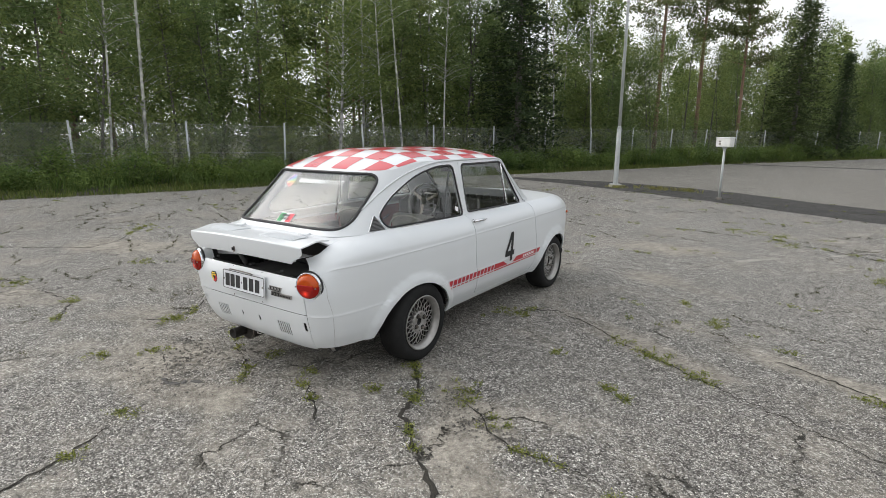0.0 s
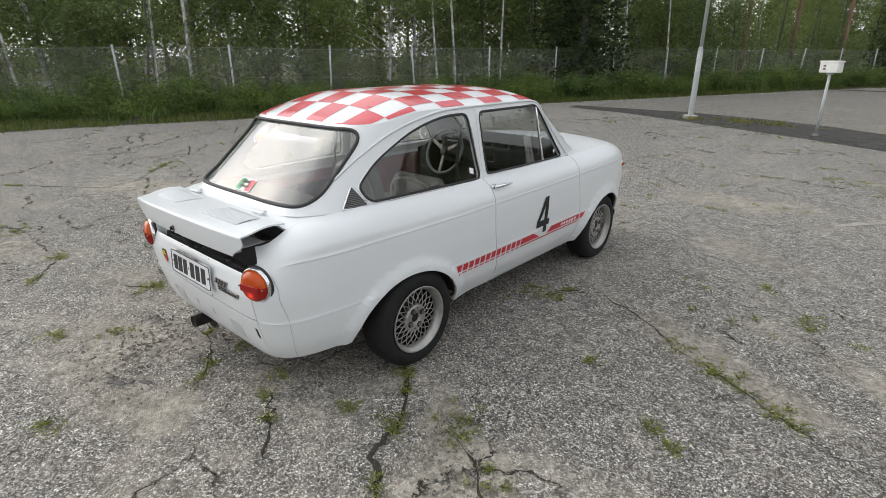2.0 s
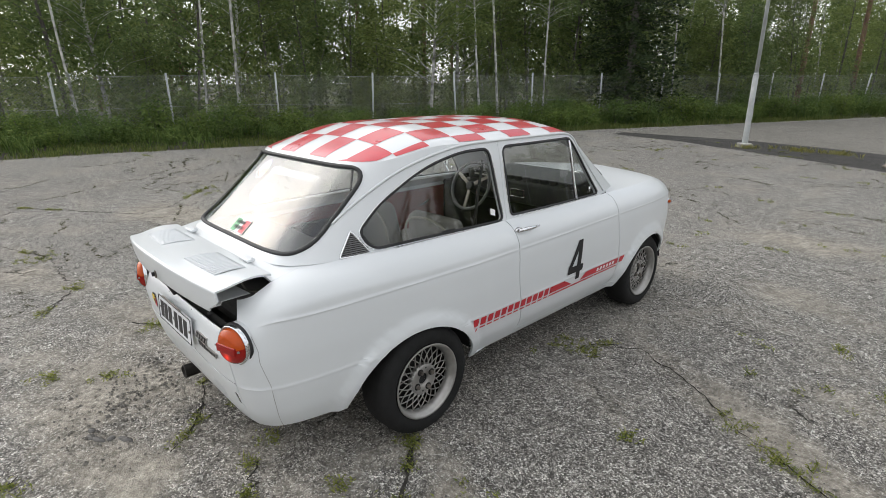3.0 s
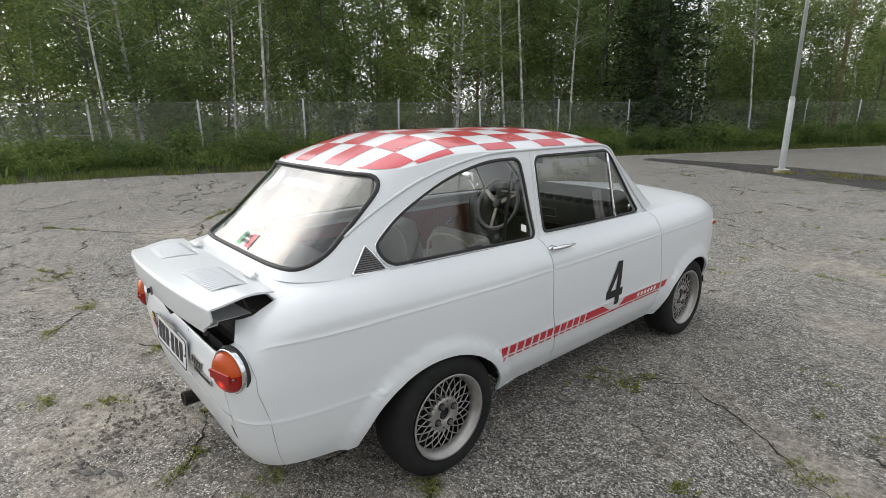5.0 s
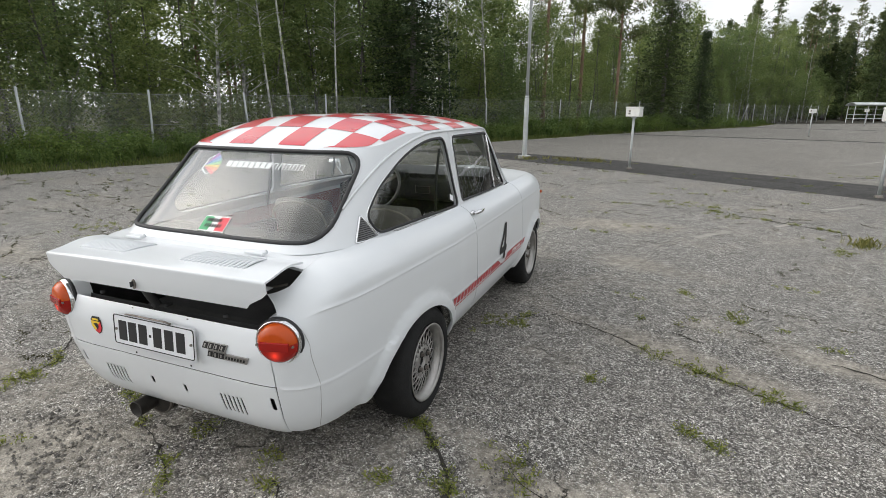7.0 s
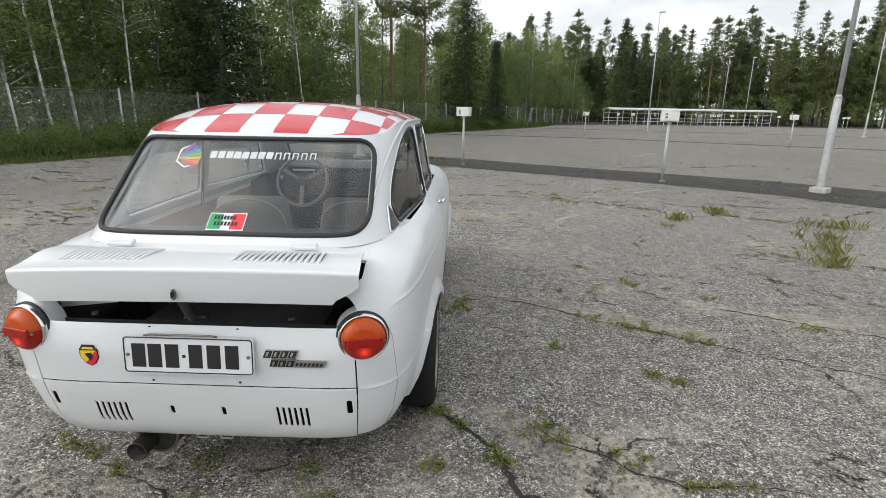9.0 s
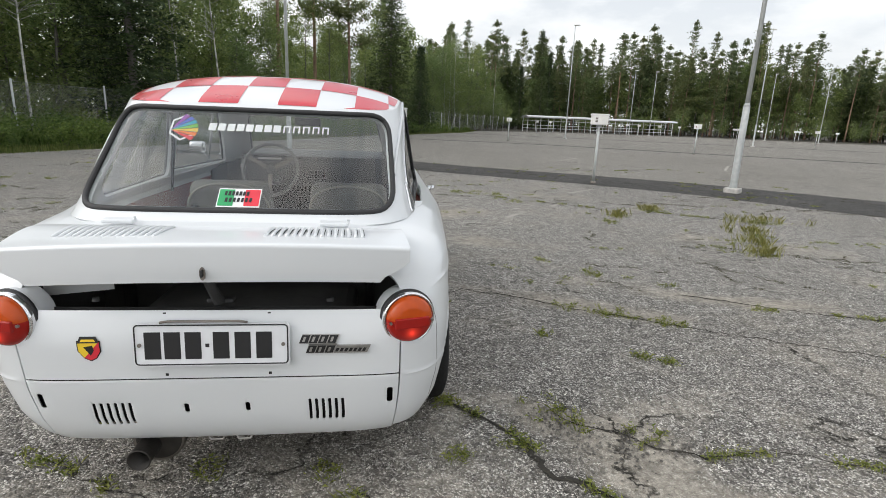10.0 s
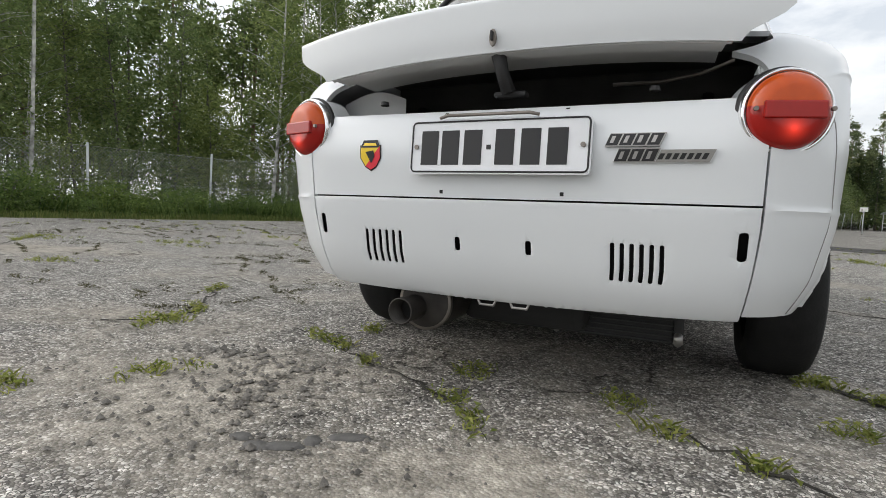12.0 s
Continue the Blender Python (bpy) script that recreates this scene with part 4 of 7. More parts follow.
wheel(0.711, -0.03, 0.170, 1)
wheel(-0.711, -0.03, 0.170, -1)
wheel(0.695, 2.005, 0.175, 1)
wheel(-0.695, 2.005, 0.175, -1)

# ---------------------------------------------------------------- tail lamps
def tail_lamp(sgn):
    p = body(on_rear(0.514, 0.64)[0], 0.64)
    lamp = new("tail_lamp")
    lamp.parent = car
    tagged(lamp, "round amber and red tail lamp in a chrome ring")
    lamp.matrix_basis = pose(sgn * p.x, p.y + 0.011, 0.634, 0, 0, sgn * 15)
    obj("boss", *lathe([(0.078, 0.06), (0.0775, 0.02), (0.076, 0.004), (0.070, 0.003)], 48, "Y"), PAINT, lamp, "white seat of the lamp")
    obj("gasket", *lathe([(0.074, 0.010), (0.0805, 0.006), (0.0805, -0.002), (0.073, -0.006)], 48, "Y"), RUBBER, lamp, "thin black gasket")
    obj("chrome_ring", *lathe([(0.0762, 0.000), (0.0765, -0.010), (0.0745, -0.018), (0.071, -0.020), (0.0675, -0.012)], 48, "Y"), CHROME, lamp, "polished chrome ring")
    prof = [(0.0675 * math.sin(t), -0.016 - 0.038 * math.cos(t) ** 1.0) for t in np.linspace(0, math.pi / 2, 14)]
    prof = [(r, max(d, -0.046)) for r, d in prof]
    verts, faces = lathe(prof, 64, "Y")
    # the red half carries the added glow spot
    for name, mat, keep in (("amber_lens", AMBER, 1), ("red_lens", GLOWLENS, -1)):
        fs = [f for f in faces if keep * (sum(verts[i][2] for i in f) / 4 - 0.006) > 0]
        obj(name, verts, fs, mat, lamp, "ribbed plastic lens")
    part("reflector", box(0.098, 0.010, 0.030, 0.003, pose(0, -0.045, -0.002)), REDLENS, lamp, "flat red reflector")
    for x in (-0.060, 0.060):
        part("screw", rod(0.004, 0.004, 0.006, 10, pose(x, -0.041, 0.0, 90)), STEEL, lamp)


tail_lamp(1)
tail_lamp(-1)

# ---------------------------------------------------------------- number plate with unreadable bars
plate = new("number_plate")
plate.parent = car
tagged(plate, "white number plate with a black border and dark bars")
plate.matrix_basis = pose(-0.002, -0.815, 0.578, -4, 0, 0)
PW, PH = 0.397, 0.118
def rounded_slab(w, h, r, d):
    """A flat slab with rounded corners, its face to the rear."""
    ring_pts = rounded([(-w / 2, -h / 2), (w / 2, -h / 2), (w / 2, h / 2), (-w / 2, h / 2)], r, 5)
    k = len(ring_pts)
    verts = [(x, y, z) for y in (-d / 2, d / 2) for x, z in ring_pts]
    return verts, [tuple(range(k)), tuple(range(2 * k - 1, k - 1, -1))] + [(i, k + i, k + (i + 1) % k, (i + 1) % k) for i in range(k)]


obj("plate_base", *rounded_slab(PW, PH, 0.012, 0.004), PLATE, plate, smooth=False)
obj("border", *tube([(x, -0.0026, z) for x, z in rounded([(-PW / 2 + 0.005, -PH / 2 + 0.005), (PW / 2 - 0.005, -PH / 2 + 0.005), (PW / 2 - 0.005, PH / 2 - 0.005), (-PW / 2 + 0.005, PH / 2 - 0.005)], 0.011, 5)], 0.0019, 6, True), BLACK, plate, "thin black border")
def frame_bars(w, h, t, y, mat, parent, name):
    for sx, sz, x, z in ((w, t, 0, h / 2), (w, t, 0, -h / 2), (t, h, w / 2, 0), (t, h, -w / 2, 0)):
        part(name, box(sx, 0.002, sz, 0.0006, pose(x, y, z)), mat, parent)
for x in (-0.150, -0.101, -0.049, 0.022, 0.077, 0.132):
    part("bar", box(0.041, 0.002, 0.074, 0.0006, pose(x, -0.0022, -0.002)), BLACK, plate)
part("bar", box(0.010, 0.002, 0.010, 0.0006, pose(-0.013, -0.0022, -0.002)), BLACK, plate)
for x in (-0.182, 0.182):
    part("plate_screw", rod(0.005, 0.005, 0.004, 12, pose(x, -0.004, 0, 90)), STEEL, plate)


# ---------------------------------------------------------------- details of the car
def laid(put, off, centre=(0, 0.6, 0.75)):
    """A skin's map pushed outwards by off."""
    def out(a, b):
        p = put(a, b)
        e = 0.004
        n = (put(a + e, b) - put(a - e, b)).cross(put(a, b + e) - put(a, b - e)).normalized()
        if n.dot(p - Vector(centre)) < 0:
            n = -n
        return p + n * off
    return out


def decal(name, poly, mat, parent, put=body, to=on_side, off=0.0022, step=0.03, label="", mirror=False):
    verts, faces = chart([to(a, b) for a, b in dense(poly, 0.03)], [], step, laid(put, off))
    obj(name, verts, faces, mat, parent, label)
    if mirror:
        obj(name, *mirrored(verts, faces), mat, parent, label)


# racing numeral on the doors, and the red side stripe
FOUR = [(0.56, 0), (0.82, 0), (0.82, 0.19), (1, 0.19), (1, 0.365), (0.82, 0.365), (0.82, 1), (0.54, 1), (0, 0.37), (0, 0.19), (0.56, 0.19)]
FOUR_HOLE = [(0.24, 0.365), (0.56, 0.365), (0.56, 0.74)]
on_door = lambda u, w: on_side(1.008 + 0.148 * u + 0.016 * w, 0.440 + 0.232 * w)
verts, faces = chart([on_door(*p) for p in dense(FOUR, 0.12)], [[on_door(*p) for p in dense(FOUR_HOLE, 0.12)]], 0.03, laid(body, 0.003))
obj("race_number", verts, faces, BLACK, doors[0], "black racing numeral 4")
obj("race_number", [(-p[0], 2.18 - p[1], p[2]) for p in verts], faces, BLACK, doors[1], "black racing numeral 4")

S0, S1 = 0.402, 0.458
bars = 12
for i in range(bars):
    y = 0.247 + i * 0.0503
    w = 0.037
    host = quarter[0] if y < DOOR_R + 0.01 else doors[0]
    decal("stripe_bar", [(y, S0 + 0.017), (y + w, S0 + 0.017), (y + w + 0.004, S1), (y + 0.004, S1)], RED, host)
    decal("stripe_dash", [(y, S0), (y + w, S0), (y + w, S0 + 0.008), (y, S0 + 0.008)], RED, host)
decal("stripe_block", [(0.850, S0 + 0.017), (1.065, S0 + 0.017), (0.985, S1), (0.854, S1)], RED, doors[0])
decal("stripe_line", [(0.850, S0), (1.30, S0), (1.30, S0 + 0.009), (0.850, S0 + 0.009)], RED, doors[0])
decal("stripe_block", [(1.150, S0 + 0.018), (1.578, S0 + 0.018), (1.578, S1), (1.205, S1)], RED, doors[0])
decal("stripe_line", [(1.31, S0), (1.575, S0), (1.575, S0 + 0.009), (1.31, S0 + 0.009)], RED, doors[0])
decal("stripe_block", [(1.596, S0 + 0.018), (1.640, S0 + 0.018), (1.662, S1), (1.596, S1)], RED, front_wings[0])
for i in range(6):
    y = 1.325 + i * 0.036
    decal("stripe_mark", [(y, S0 + 0.026), (y + 0.022, S0 + 0.026), (y + 0.026, S1 - 0.010), (y + 0.004, S1 - 0.010)], WHITE_VINYL, doors[0], off=0.0034)

# door handles, side lamps, air vents
for sgn, door in ((1, doors[0]), (-1, doors[1])):
    p = body(*on_side(0.66, 0.818))
    h = new("door_handle")
    h.parent = door
    tagged(h, "chrome pull handle")
    h.matrix_basis = pose(sgn * (p.x + 0.004), 0, 0.822, 0, 0, 0)
    part("escutcheon", rod(0.018, 0.016, 0.014, 20, pose(0, 0.60, 0, 0, 90, 0) @ Matrix.Diagonal((0.8, 1.5, 1, 1)), 0.003), CHROME, h, smooth=True)
    verts, faces = tube([(sgn * 0.016, 0.585, 0.002), (sgn * 0.024, 0.64, 0.003), (sgn * 0.022, 0.70, 0.0), (sgn * 0.012, 0.755, -0.003)], [0.008, 0.011, 0.008, 0.004], 10)
    obj("lever", verts, faces, CHROME, h)
    part("lock", rod(0.006, 0.006, 0.01, 12, pose(sgn * 0.012, 0.615, -0.002, 0, 90, 0)), STEEL, h)
    lamp = new("side_lamp")
    lamp.parent = car
    tagged(lamp, "small round side lamp in a chrome rim")
    q = body(*on_side(2.36, 0.69))
    lamp.matrix_basis = pose(sgn * q.x, q.y, q.z, 0, 0, sgn * -12)
    part("rim", rod(0.022, 0.018, 0.02, 20, pose(0, 0, 0, 0, sgn * 90, 0), 0.003), CHROME, lamp, smooth=True)
    part("lens", rod(0.013, 0.010, 0.012, 16, pose(sgn * 0.012, 0, 0, 0, sgn * 90, 0), 0.003), AMBER, lamp, smooth=True)
    vent = new("air_vent")
    vent.parent = car
    tagged(vent, "dark triangular louvred vent in a chrome frame")
    tri = rounded([(-0.338, 0.858), (-0.200, 0.855), (-0.266, 0.952)], 0.006, 2)
    flip = mirrored if sgn < 0 else (lambda v, f: (v, f))
    push = laid(house, 0.003)
    loop = [house_side(y, z) for y, z in dense(tri, 0.015)]
    obj("backing", *flip(*chart(loop, [], 0.02, push)), RUBBER, vent)
    obj("frame", *flip(*tube([push(*q) for q in loop], 0.0048, 6, True)), CHROME, vent, "thin chrome frame")
    for i in range(11):
        z = 0.864 + i * 0.0076
        k = (z - 0.857) / 0.095
        a, b = -0.333 + 0.067 * k, -0.205 - 0.061 * k
        obj("slat", *flip(*tube([push(*house_side(y, z)) + Vector((0.001, 0, 0)) for y in np.linspace(a, b, 4)], 0.0024, 5)), GREY_RIM, vent)

# chrome divider and quarter light of the door window, small diamond sticker
for sgn in (-1, 1):
    flip = mirrored if sgn < 0 else (lambda v, f: (v, f))
    obj("window_divider", *flip(*tube([house(*house_side(1.225 - 0.02 * k, 0.872 + 0.328 * k)) + Vector((0.003, 0, 0)) for k in np.linspace(0, 1, 8)], 0.008, 6)), CHROME, car, "slim chrome window divider")
    obj("window_catch", *flip(*tube([house(*house_side(1.40, 0.885)) + Vector((-0.01, 0, k * 0.03)) for k in (0, 1)], 0.006, 6)), CHROME, car)
decal("sticker", [(0.485, 0.905), (0.515, 0.893), (0.520, 0.922), (0.490, 0.934)], WHITE_VINYL, car, put=house, to=house_side, off=0.001, label="small white diamond sticker")
decal("catch", [(0.17, 0.872), (0.25, 0.872), (0.25, 0.880), (0.17, 0.880)], RUBBER, car, put=house, to=house_side, off=0.008)

# stickers on the rear window: shapes in their colours
GREEN = material("green_vinyl", (0.02, 0.30, 0.10), 0.4, vary=0.08)
FLAGRED = material("flag_red_vinyl", (0.65, 0.03, 0.05), 0.4, vary=0.08)
sticker = new("flag_sticker")
sticker.parent = car
tagged(sticker, "green, white and red striped sticker with dark bars")
FX0, FX1, FZ0, FZ1 = -0.061, 0.067, 0.897, 0.946
decal("white_field", [(FX0, FZ0), (FX1, FZ0), (FX1, FZ1), (FX0, FZ1)], WHITE_VINYL, sticker, put=house, to=house_rear, off=-0.0020)
for x0, x1, m in ((FX0 + 0.003, FX0 + 0.048, GREEN), (FX1 - 0.048, FX1 - 0.003, FLAGRED)):
    decal("colour_field", [(x0, FZ0 + 0.003), (x1, FZ0 + 0.003), (x1, FZ1 - 0.003), (x0, FZ1 - 0.003)], m, sticker, put=house, to=house_rear, off=-0.0008)
for z, x0, x1 in ((0.932, -0.042, 0.034), (0.915, -0.038, 0.046)):
    for i in range(7):
        a = x0 + (x1 - x0) * i / 7
        decal("bar", [(a, z - 0.0055), (a + 0.0075, z - 0.0055), (a + 0.0085, z + 0.0055), (a + 0.001, z + 0.0055)], BLACK, sticker, put=house, to=house_rear, off=0.0004)
banner = new("window_banner")
banner.parent = car
tagged(banner, "white bars and a rainbow fan along the window top")
for i in range(8):
    a = -0.148 + i * 0.0305
    decal("bar", [(a, 1.121), (a + 0.0245, 1.121), (a + 0.0245, 1.144), (a, 1.144)], WHITE_VINYL, banner, put=house, to=house_rear, off=-0.0105)
for i in range(5):
    a = 0.099 + i * 0.033
    for dx in (0.0, 0.018):
        decal("bar", [(a + dx, 1.120), (a + dx + 0.005, 1.120), (a + dx + 0.005, 1.143), (a + dx, 1.143)], WHITE_VINYL, banner, put=house, to=house_rear, off=-0.0105)
    decal("bar", [(a + 0.005, 1.139), (a + 0.018, 1.139), (a + 0.018, 1.143), (a + 0.005, 1.143)], WHITE_VINYL, banner, put=house, to=house_rear, off=-0.0105)
hexa = [(-0.228 + 0.050 * math.cos(t), 1.128 + 0.043 * math.sin(t)) for t in np.radians([90, 150, 210, 270, 330, 30])]
for i in (0, 1, 2, 3):
    (ax, az), (bx, bz) = hexa[i], hexa[i + 1]
    cx, cz = -0.228, 1.128
    inn = lambda x, z: (cx + (x - cx) * 0.86, cz + (z - cz) * 0.86)
    decal("edge", [(ax, az), (bx, bz), inn(bx, bz), inn(ax, az)], WHITE_VINYL, banner, put=house, to=house_rear, off=-0.0105)
for i, col in enumerate([(0.30, 0.04, 0.35), (0.05, 0.10, 0.50), (0.02, 0.35, 0.45), (0.15, 0.45, 0.05), (0.75, 0.50, 0.02), (0.80, 0.20, 0.02), (0.65, 0.03, 0.03)]):
    m = material("fan_vinyl", col, 0.4, vary=0.05)
    a0, a1 = radians(68 - i * 15), radians(68 - i * 15 - 12)
    p0 = (-0.268, 1.118)
    decal("fan", [p0, (p0[0] + 0.088 * math.cos(a1), p0[1] + 0.056 * math.sin(a1)), (p0[0] + 0.088 * math.cos(a0), p0[1] + 0.056 * math.sin(a0))], m, banner, put=house, to=house_rear, off=-0.0100)

# shield, model badge and small holes on the rear panel
shield = new("shield_badge")
shield.parent = rear_panel
tagged(shield, "small yellow and red shield sticker")
YELLOW = material("yellow_vinyl", (0.75, 0.52, 0.03), 0.35, vary=0.1)
SX, SZ = -0.3145, 0.5625
outline = [(SX - 0.029, SZ + 0.024), (SX + 0.029, SZ + 0.024), (SX + 0.029, SZ - 0.006), (SX + 0.016, SZ - 0.027), (SX, SZ - 0.036), (SX - 0.016, SZ - 0.027), (SX - 0.029, SZ - 0.006)]
decal("border", outline, BLACK, shield, to=on_rear, step=0.02, off=0.0010)
small = [(SX + (x - SX) * 0.9, SZ + (z - SZ) * 0.9) for x, z in outline]
decal("yellow_field", [small[0], small[1], small[5], small[6]], YELLOW, shield, to=on_rear, step=0.02, off=0.0022)
decal("red_field", [small[1], small[2], small[3], small[4], small[5]], FLAGRED, shield, to=on_rear, step=0.02, off=0.0022)
decal("cap", [(SX - 0.026, SZ + 0.018), (SX + 0.026, SZ + 0.018), (SX + 0.020, SZ + 0.035), (SX - 0.020, SZ + 0.035)], BLACK, shield, to=on_rear, step=0.02, off=0.003)
decal("cap_mark", [(SX - 0.019, SZ + 0.022), (SX + 0.019, SZ + 0.022), (SX + 0.015, SZ + 0.028), (SX - 0.015, SZ + 0.028)], YELLOW, shield, to=on_rear, step=0.02, off=0.0042)
decal("figure", [(SX - 0.012, SZ + 0.008), (SX + 0.010, SZ + 0.012), (SX + 0.012, SZ - 0.002), (SX + 0.002, SZ - 0.018), (SX - 0.004, SZ - 0.006)], BLACK, shield, to=on_rear, step=0.02, off=0.0034)

badge = new("model_badge")
badge.parent = rear_panel
tagged(badge, "two-row chrome and black model badge")
def slanted(x0, x1, z0, z1, lean=0.010):
    return [(x0, z0), (x1, z0), (x1 + lean, z1), (x0 + lean, z1)]
for x0, x1, z0, z1, cells in ((0.219, 0.318, 0.5745, 0.5985, 4), (0.236, 0.310, 0.5455, 0.5715, 3), (0.311, 0.402, 0.5455, 0.5680, 0)):
    verts, faces = chart([on_rear(a, b) for a, b in slanted(x0, x1, z0, z1)], [], 0.02, laid(body, 0.006))
    thick(obj("badge_plate", verts, faces, ALLOY, badge), 0.006)
    if cells:
        w = (x1 - x0) / cells
        for i in range(cells):
            decal("badge_cell", slanted(x0 + w * i + 0.0015, x0 + w * (i + 1) - 0.0015, z0 + 0.002, z1 - 0.002, 0.0085), BLACK, badge, to=on_rear, off=0.0070)
            decal("bar", slanted(x0 + w * i + 0.009, x0 + w * (i + 1) - 0.009, z0 + 0.006, z1 - 0.006, 0.005), ALLOY, badge, to=on_rear, off=0.0080)
    else:
        for i in range(7):
            a = x0 + 0.004 + i * 0.0122
            decal("bar", slanted(a, a + 0.008, z0 + 0.005, z0 + 0.016, 0.005), BLACK, badge, to=on_rear, off=0.0070)
for x, z in ((-0.128, 0.662), (0.140, 0.662), (-0.132, 0.482), (0.138, 0.482)):
    decal("screw_hole", [(x - 0.004, z - 0.004), (x + 0.004, z - 0.004), (x + 0.004, z + 0.004), (x - 0.004, z + 0.004)], DARK, rear_panel, to=on_rear, off=0.0012)
for x in (-0.30, 0.30):
    p = body(on_rear(x, PANEL_TOP)[0], PANEL_TOP)
    part("rubber_stop", rod(0.011, 0.009, 0.01, 14, pose(x, p.y + 0.010, PANEL_TOP + 0.004), 0.002), RUBBER, car, smooth=True)

# plate lamp bracket, lid catch, prop and hinges, engine bay
obj("plate_bracket", *tube([(-0.13, -0.815, 0.640), (-0.11, -0.818, 0.6445), (0.07, -0.818, 0.6445), (0.09, -0.815, 0.640)], 0.0035, 6), STEEL, car)
p = lid_point(0.88, 0)
catch = new("lid_catch")
catch.parent = lid
catch.matrix_basis = pose(-0.001, p.y - 0.004, p.z - 0.002, 0, 0, 0)
part("plate", rod(0.009, 0.009, 0.006, 16, pose(0, 0, 0, 90) @ Matrix.Diagonal((0.8, 1.9, 1, 1)), 0.001), STEEL, catch, "oval steel catch")
part("key", box(0.004, 0.014, 0.018, 0.001, pose(0, -0.007, 0.002)), RUBBER, catch)
rim_pts = [lid_point(0.985, u) for u in np.linspace(-0.95, 0.95, 31)]
rim_in = [(p.x, p.y + 0.007, p.z - 0.001) for p in rim_pts] + [(p.x * 0.985, p.y + 0.055, p.z - 0.003) for p in rim_pts] + [(p.x * 0.98, p.y + 0.060, p.z + 0.008) for p in rim_pts] + [(p.x * 0.97, p.y + 0.170, p.z + 0.008) for p in rim_pts]
thick(obj("lid_frame", rim_in, [(r * 31 + i, r * 31 + i + 1, (r + 1) * 31 + i + 1, (r + 1) * 31 + i) for r in (0, 1, 2) for i in range(30)], INNER_WHITE, lid, "pale inner frame of the lid"), 0.003)
obj("lid_prop", *tube([(-0.005, -0.83, 0.79), (0.006, -0.812, 0.73), (0.016, -0.795, 0.692)], [0.018, 0.014, 0.016], 8), RUBBER, lid, "dark rubber strap holding the lid")
part("prop_foot", box(0.07, 0.03, 0.012, 0.004, pose(0.016, -0.775, 0.690)), RUBBER, lid)
for x in (-0.30, 0.30):
    part("hinge", box(0.085, 0.030, 0.012, 0.004, pose(x, -0.603, 0.866, 6)), PAINT, lid)
    part("hinge_pin", rod(0.004, 0.004, 0.012, 10, pose(x + 0.040, -0.598, 0.872)), PAINT, lid)
obj("lid_edge", *tube([lid_point(1.0, u) + Vector((0, 0.012, 0.004)) for u in np.linspace(-0.97, 0.97, 30)], 0.006, 6), INNER_WHITE, lid)
part("engine_block", box(0.62, 0.30, 0.30, 0.03, pose(0.05, -0.50, 0.46)), BAY, car, "dark engine below the lid")
part("bay_wall", box(1.0, 0.03, 0.40, 0.01, pose(0, -0.34, 0.64)), BAY, car)
for sgn in (-1, 1):
    part("bay_side", box(0.02, 0.36, 0.36, 0.006, pose(sgn * 0.50, -0.53, 0.52)), BAY, car)
verts, faces = [], []
for i in range(9):
    for j in range(5):
        u, v = i / 8, j / 4
        verts.append((-0.49 + 0.17 * u, -0.66 + 0.03 * u, 0.66 + 0.055 * v * (1 + 0.5 * math.sin(u * 3)) + 0.01 * u))
obj("heater_duct", verts, [(i * 5 + j, i * 5 + j + 1, (i + 1) * 5 + j + 1, (i + 1) * 5 + j) for i in range(8) for j in range(4)], INNER_WHITE, car, "pale curved duct in the engine bay")
obj("loom", *tube([(0.20, -0.60, 0.74), (0.30, -0.62, 0.735), (0.38, -0.61, 0.75), (0.44, -0.62, 0.77)], 0.004, 6), STEEL, car)

# exhaust, brackets and oil cooler below the rear
SOOT = material("sooty_steel", (0.042, 0.038, 0.034), 0.55, metal=0.5, vary=0.4, scale=25.0, bump=0.2)
exhaust = new("exhaust")
exhaust.parent = car
tagged(exhaust, "sooty steel silencer with an open tail pipe")
part("silencer", rod(0.072, 0.072, 0.34, 32, pose(-0.225, -0.50, 0.205, 90), 0.012), SOOT, exhaust, "dull dark silencer", smooth=True)
obj("band", *lathe([(0.060, -0.668), (0.0735, -0.668), (0.0745, -0.662), (0.0735, -0.655), (0.070, -0.655)], 32, "Y"), STEEL, exhaust, "bright rim of the silencer").matrix_basis = pose(-0.225, 0, 0.205)
obj("tail_pipe", *[x for x in lathe([(0.031, -0.62), (0.032, -0.748), (0.0335, -0.751), (0.030, -0.753), (0.0275, -0.62)], 28, "Y")], SOOT, exhaust, "open round tail pipe").matrix_basis = pose(-0.250, 0, 0.190)
obj("pipe_core", *lathe([(0.0, -0.69), (0.029, -0.69)], 20, "Y"), DARK, exhaust).matrix_basis = pose(-0.250, 0, 0.190)
for x in (-0.045, 0.035):
    obj("tow_bracket", *tube([(x - 0.036, -0.700, 0.250), (x - 0.026, -0.702, 0.242), (x - 0.016, -0.704, 0.222), (x + 0.018, -0.704, 0.222), (x + 0.026, -0.702, 0.242), (x + 0.036, -0.700, 0.246)], 0.0035, 6), ALLOY, car, "bent plated wire bracket")
cooler = new("oil_cooler")
cooler.parent = car
tagged(cooler, "black finned oil cooler under the tail")
part("core", box(0.27, 0.05, 0.10, 0.004, pose(0.225, -0.46, 0.185)), DARK, cooler)
for i in range(7):
    part("fin", box(0.275, 0.056, 0.004, 0.001, pose(0.225, -0.462, 0.142 + i * 0.0135)), RUBBER, cooler)
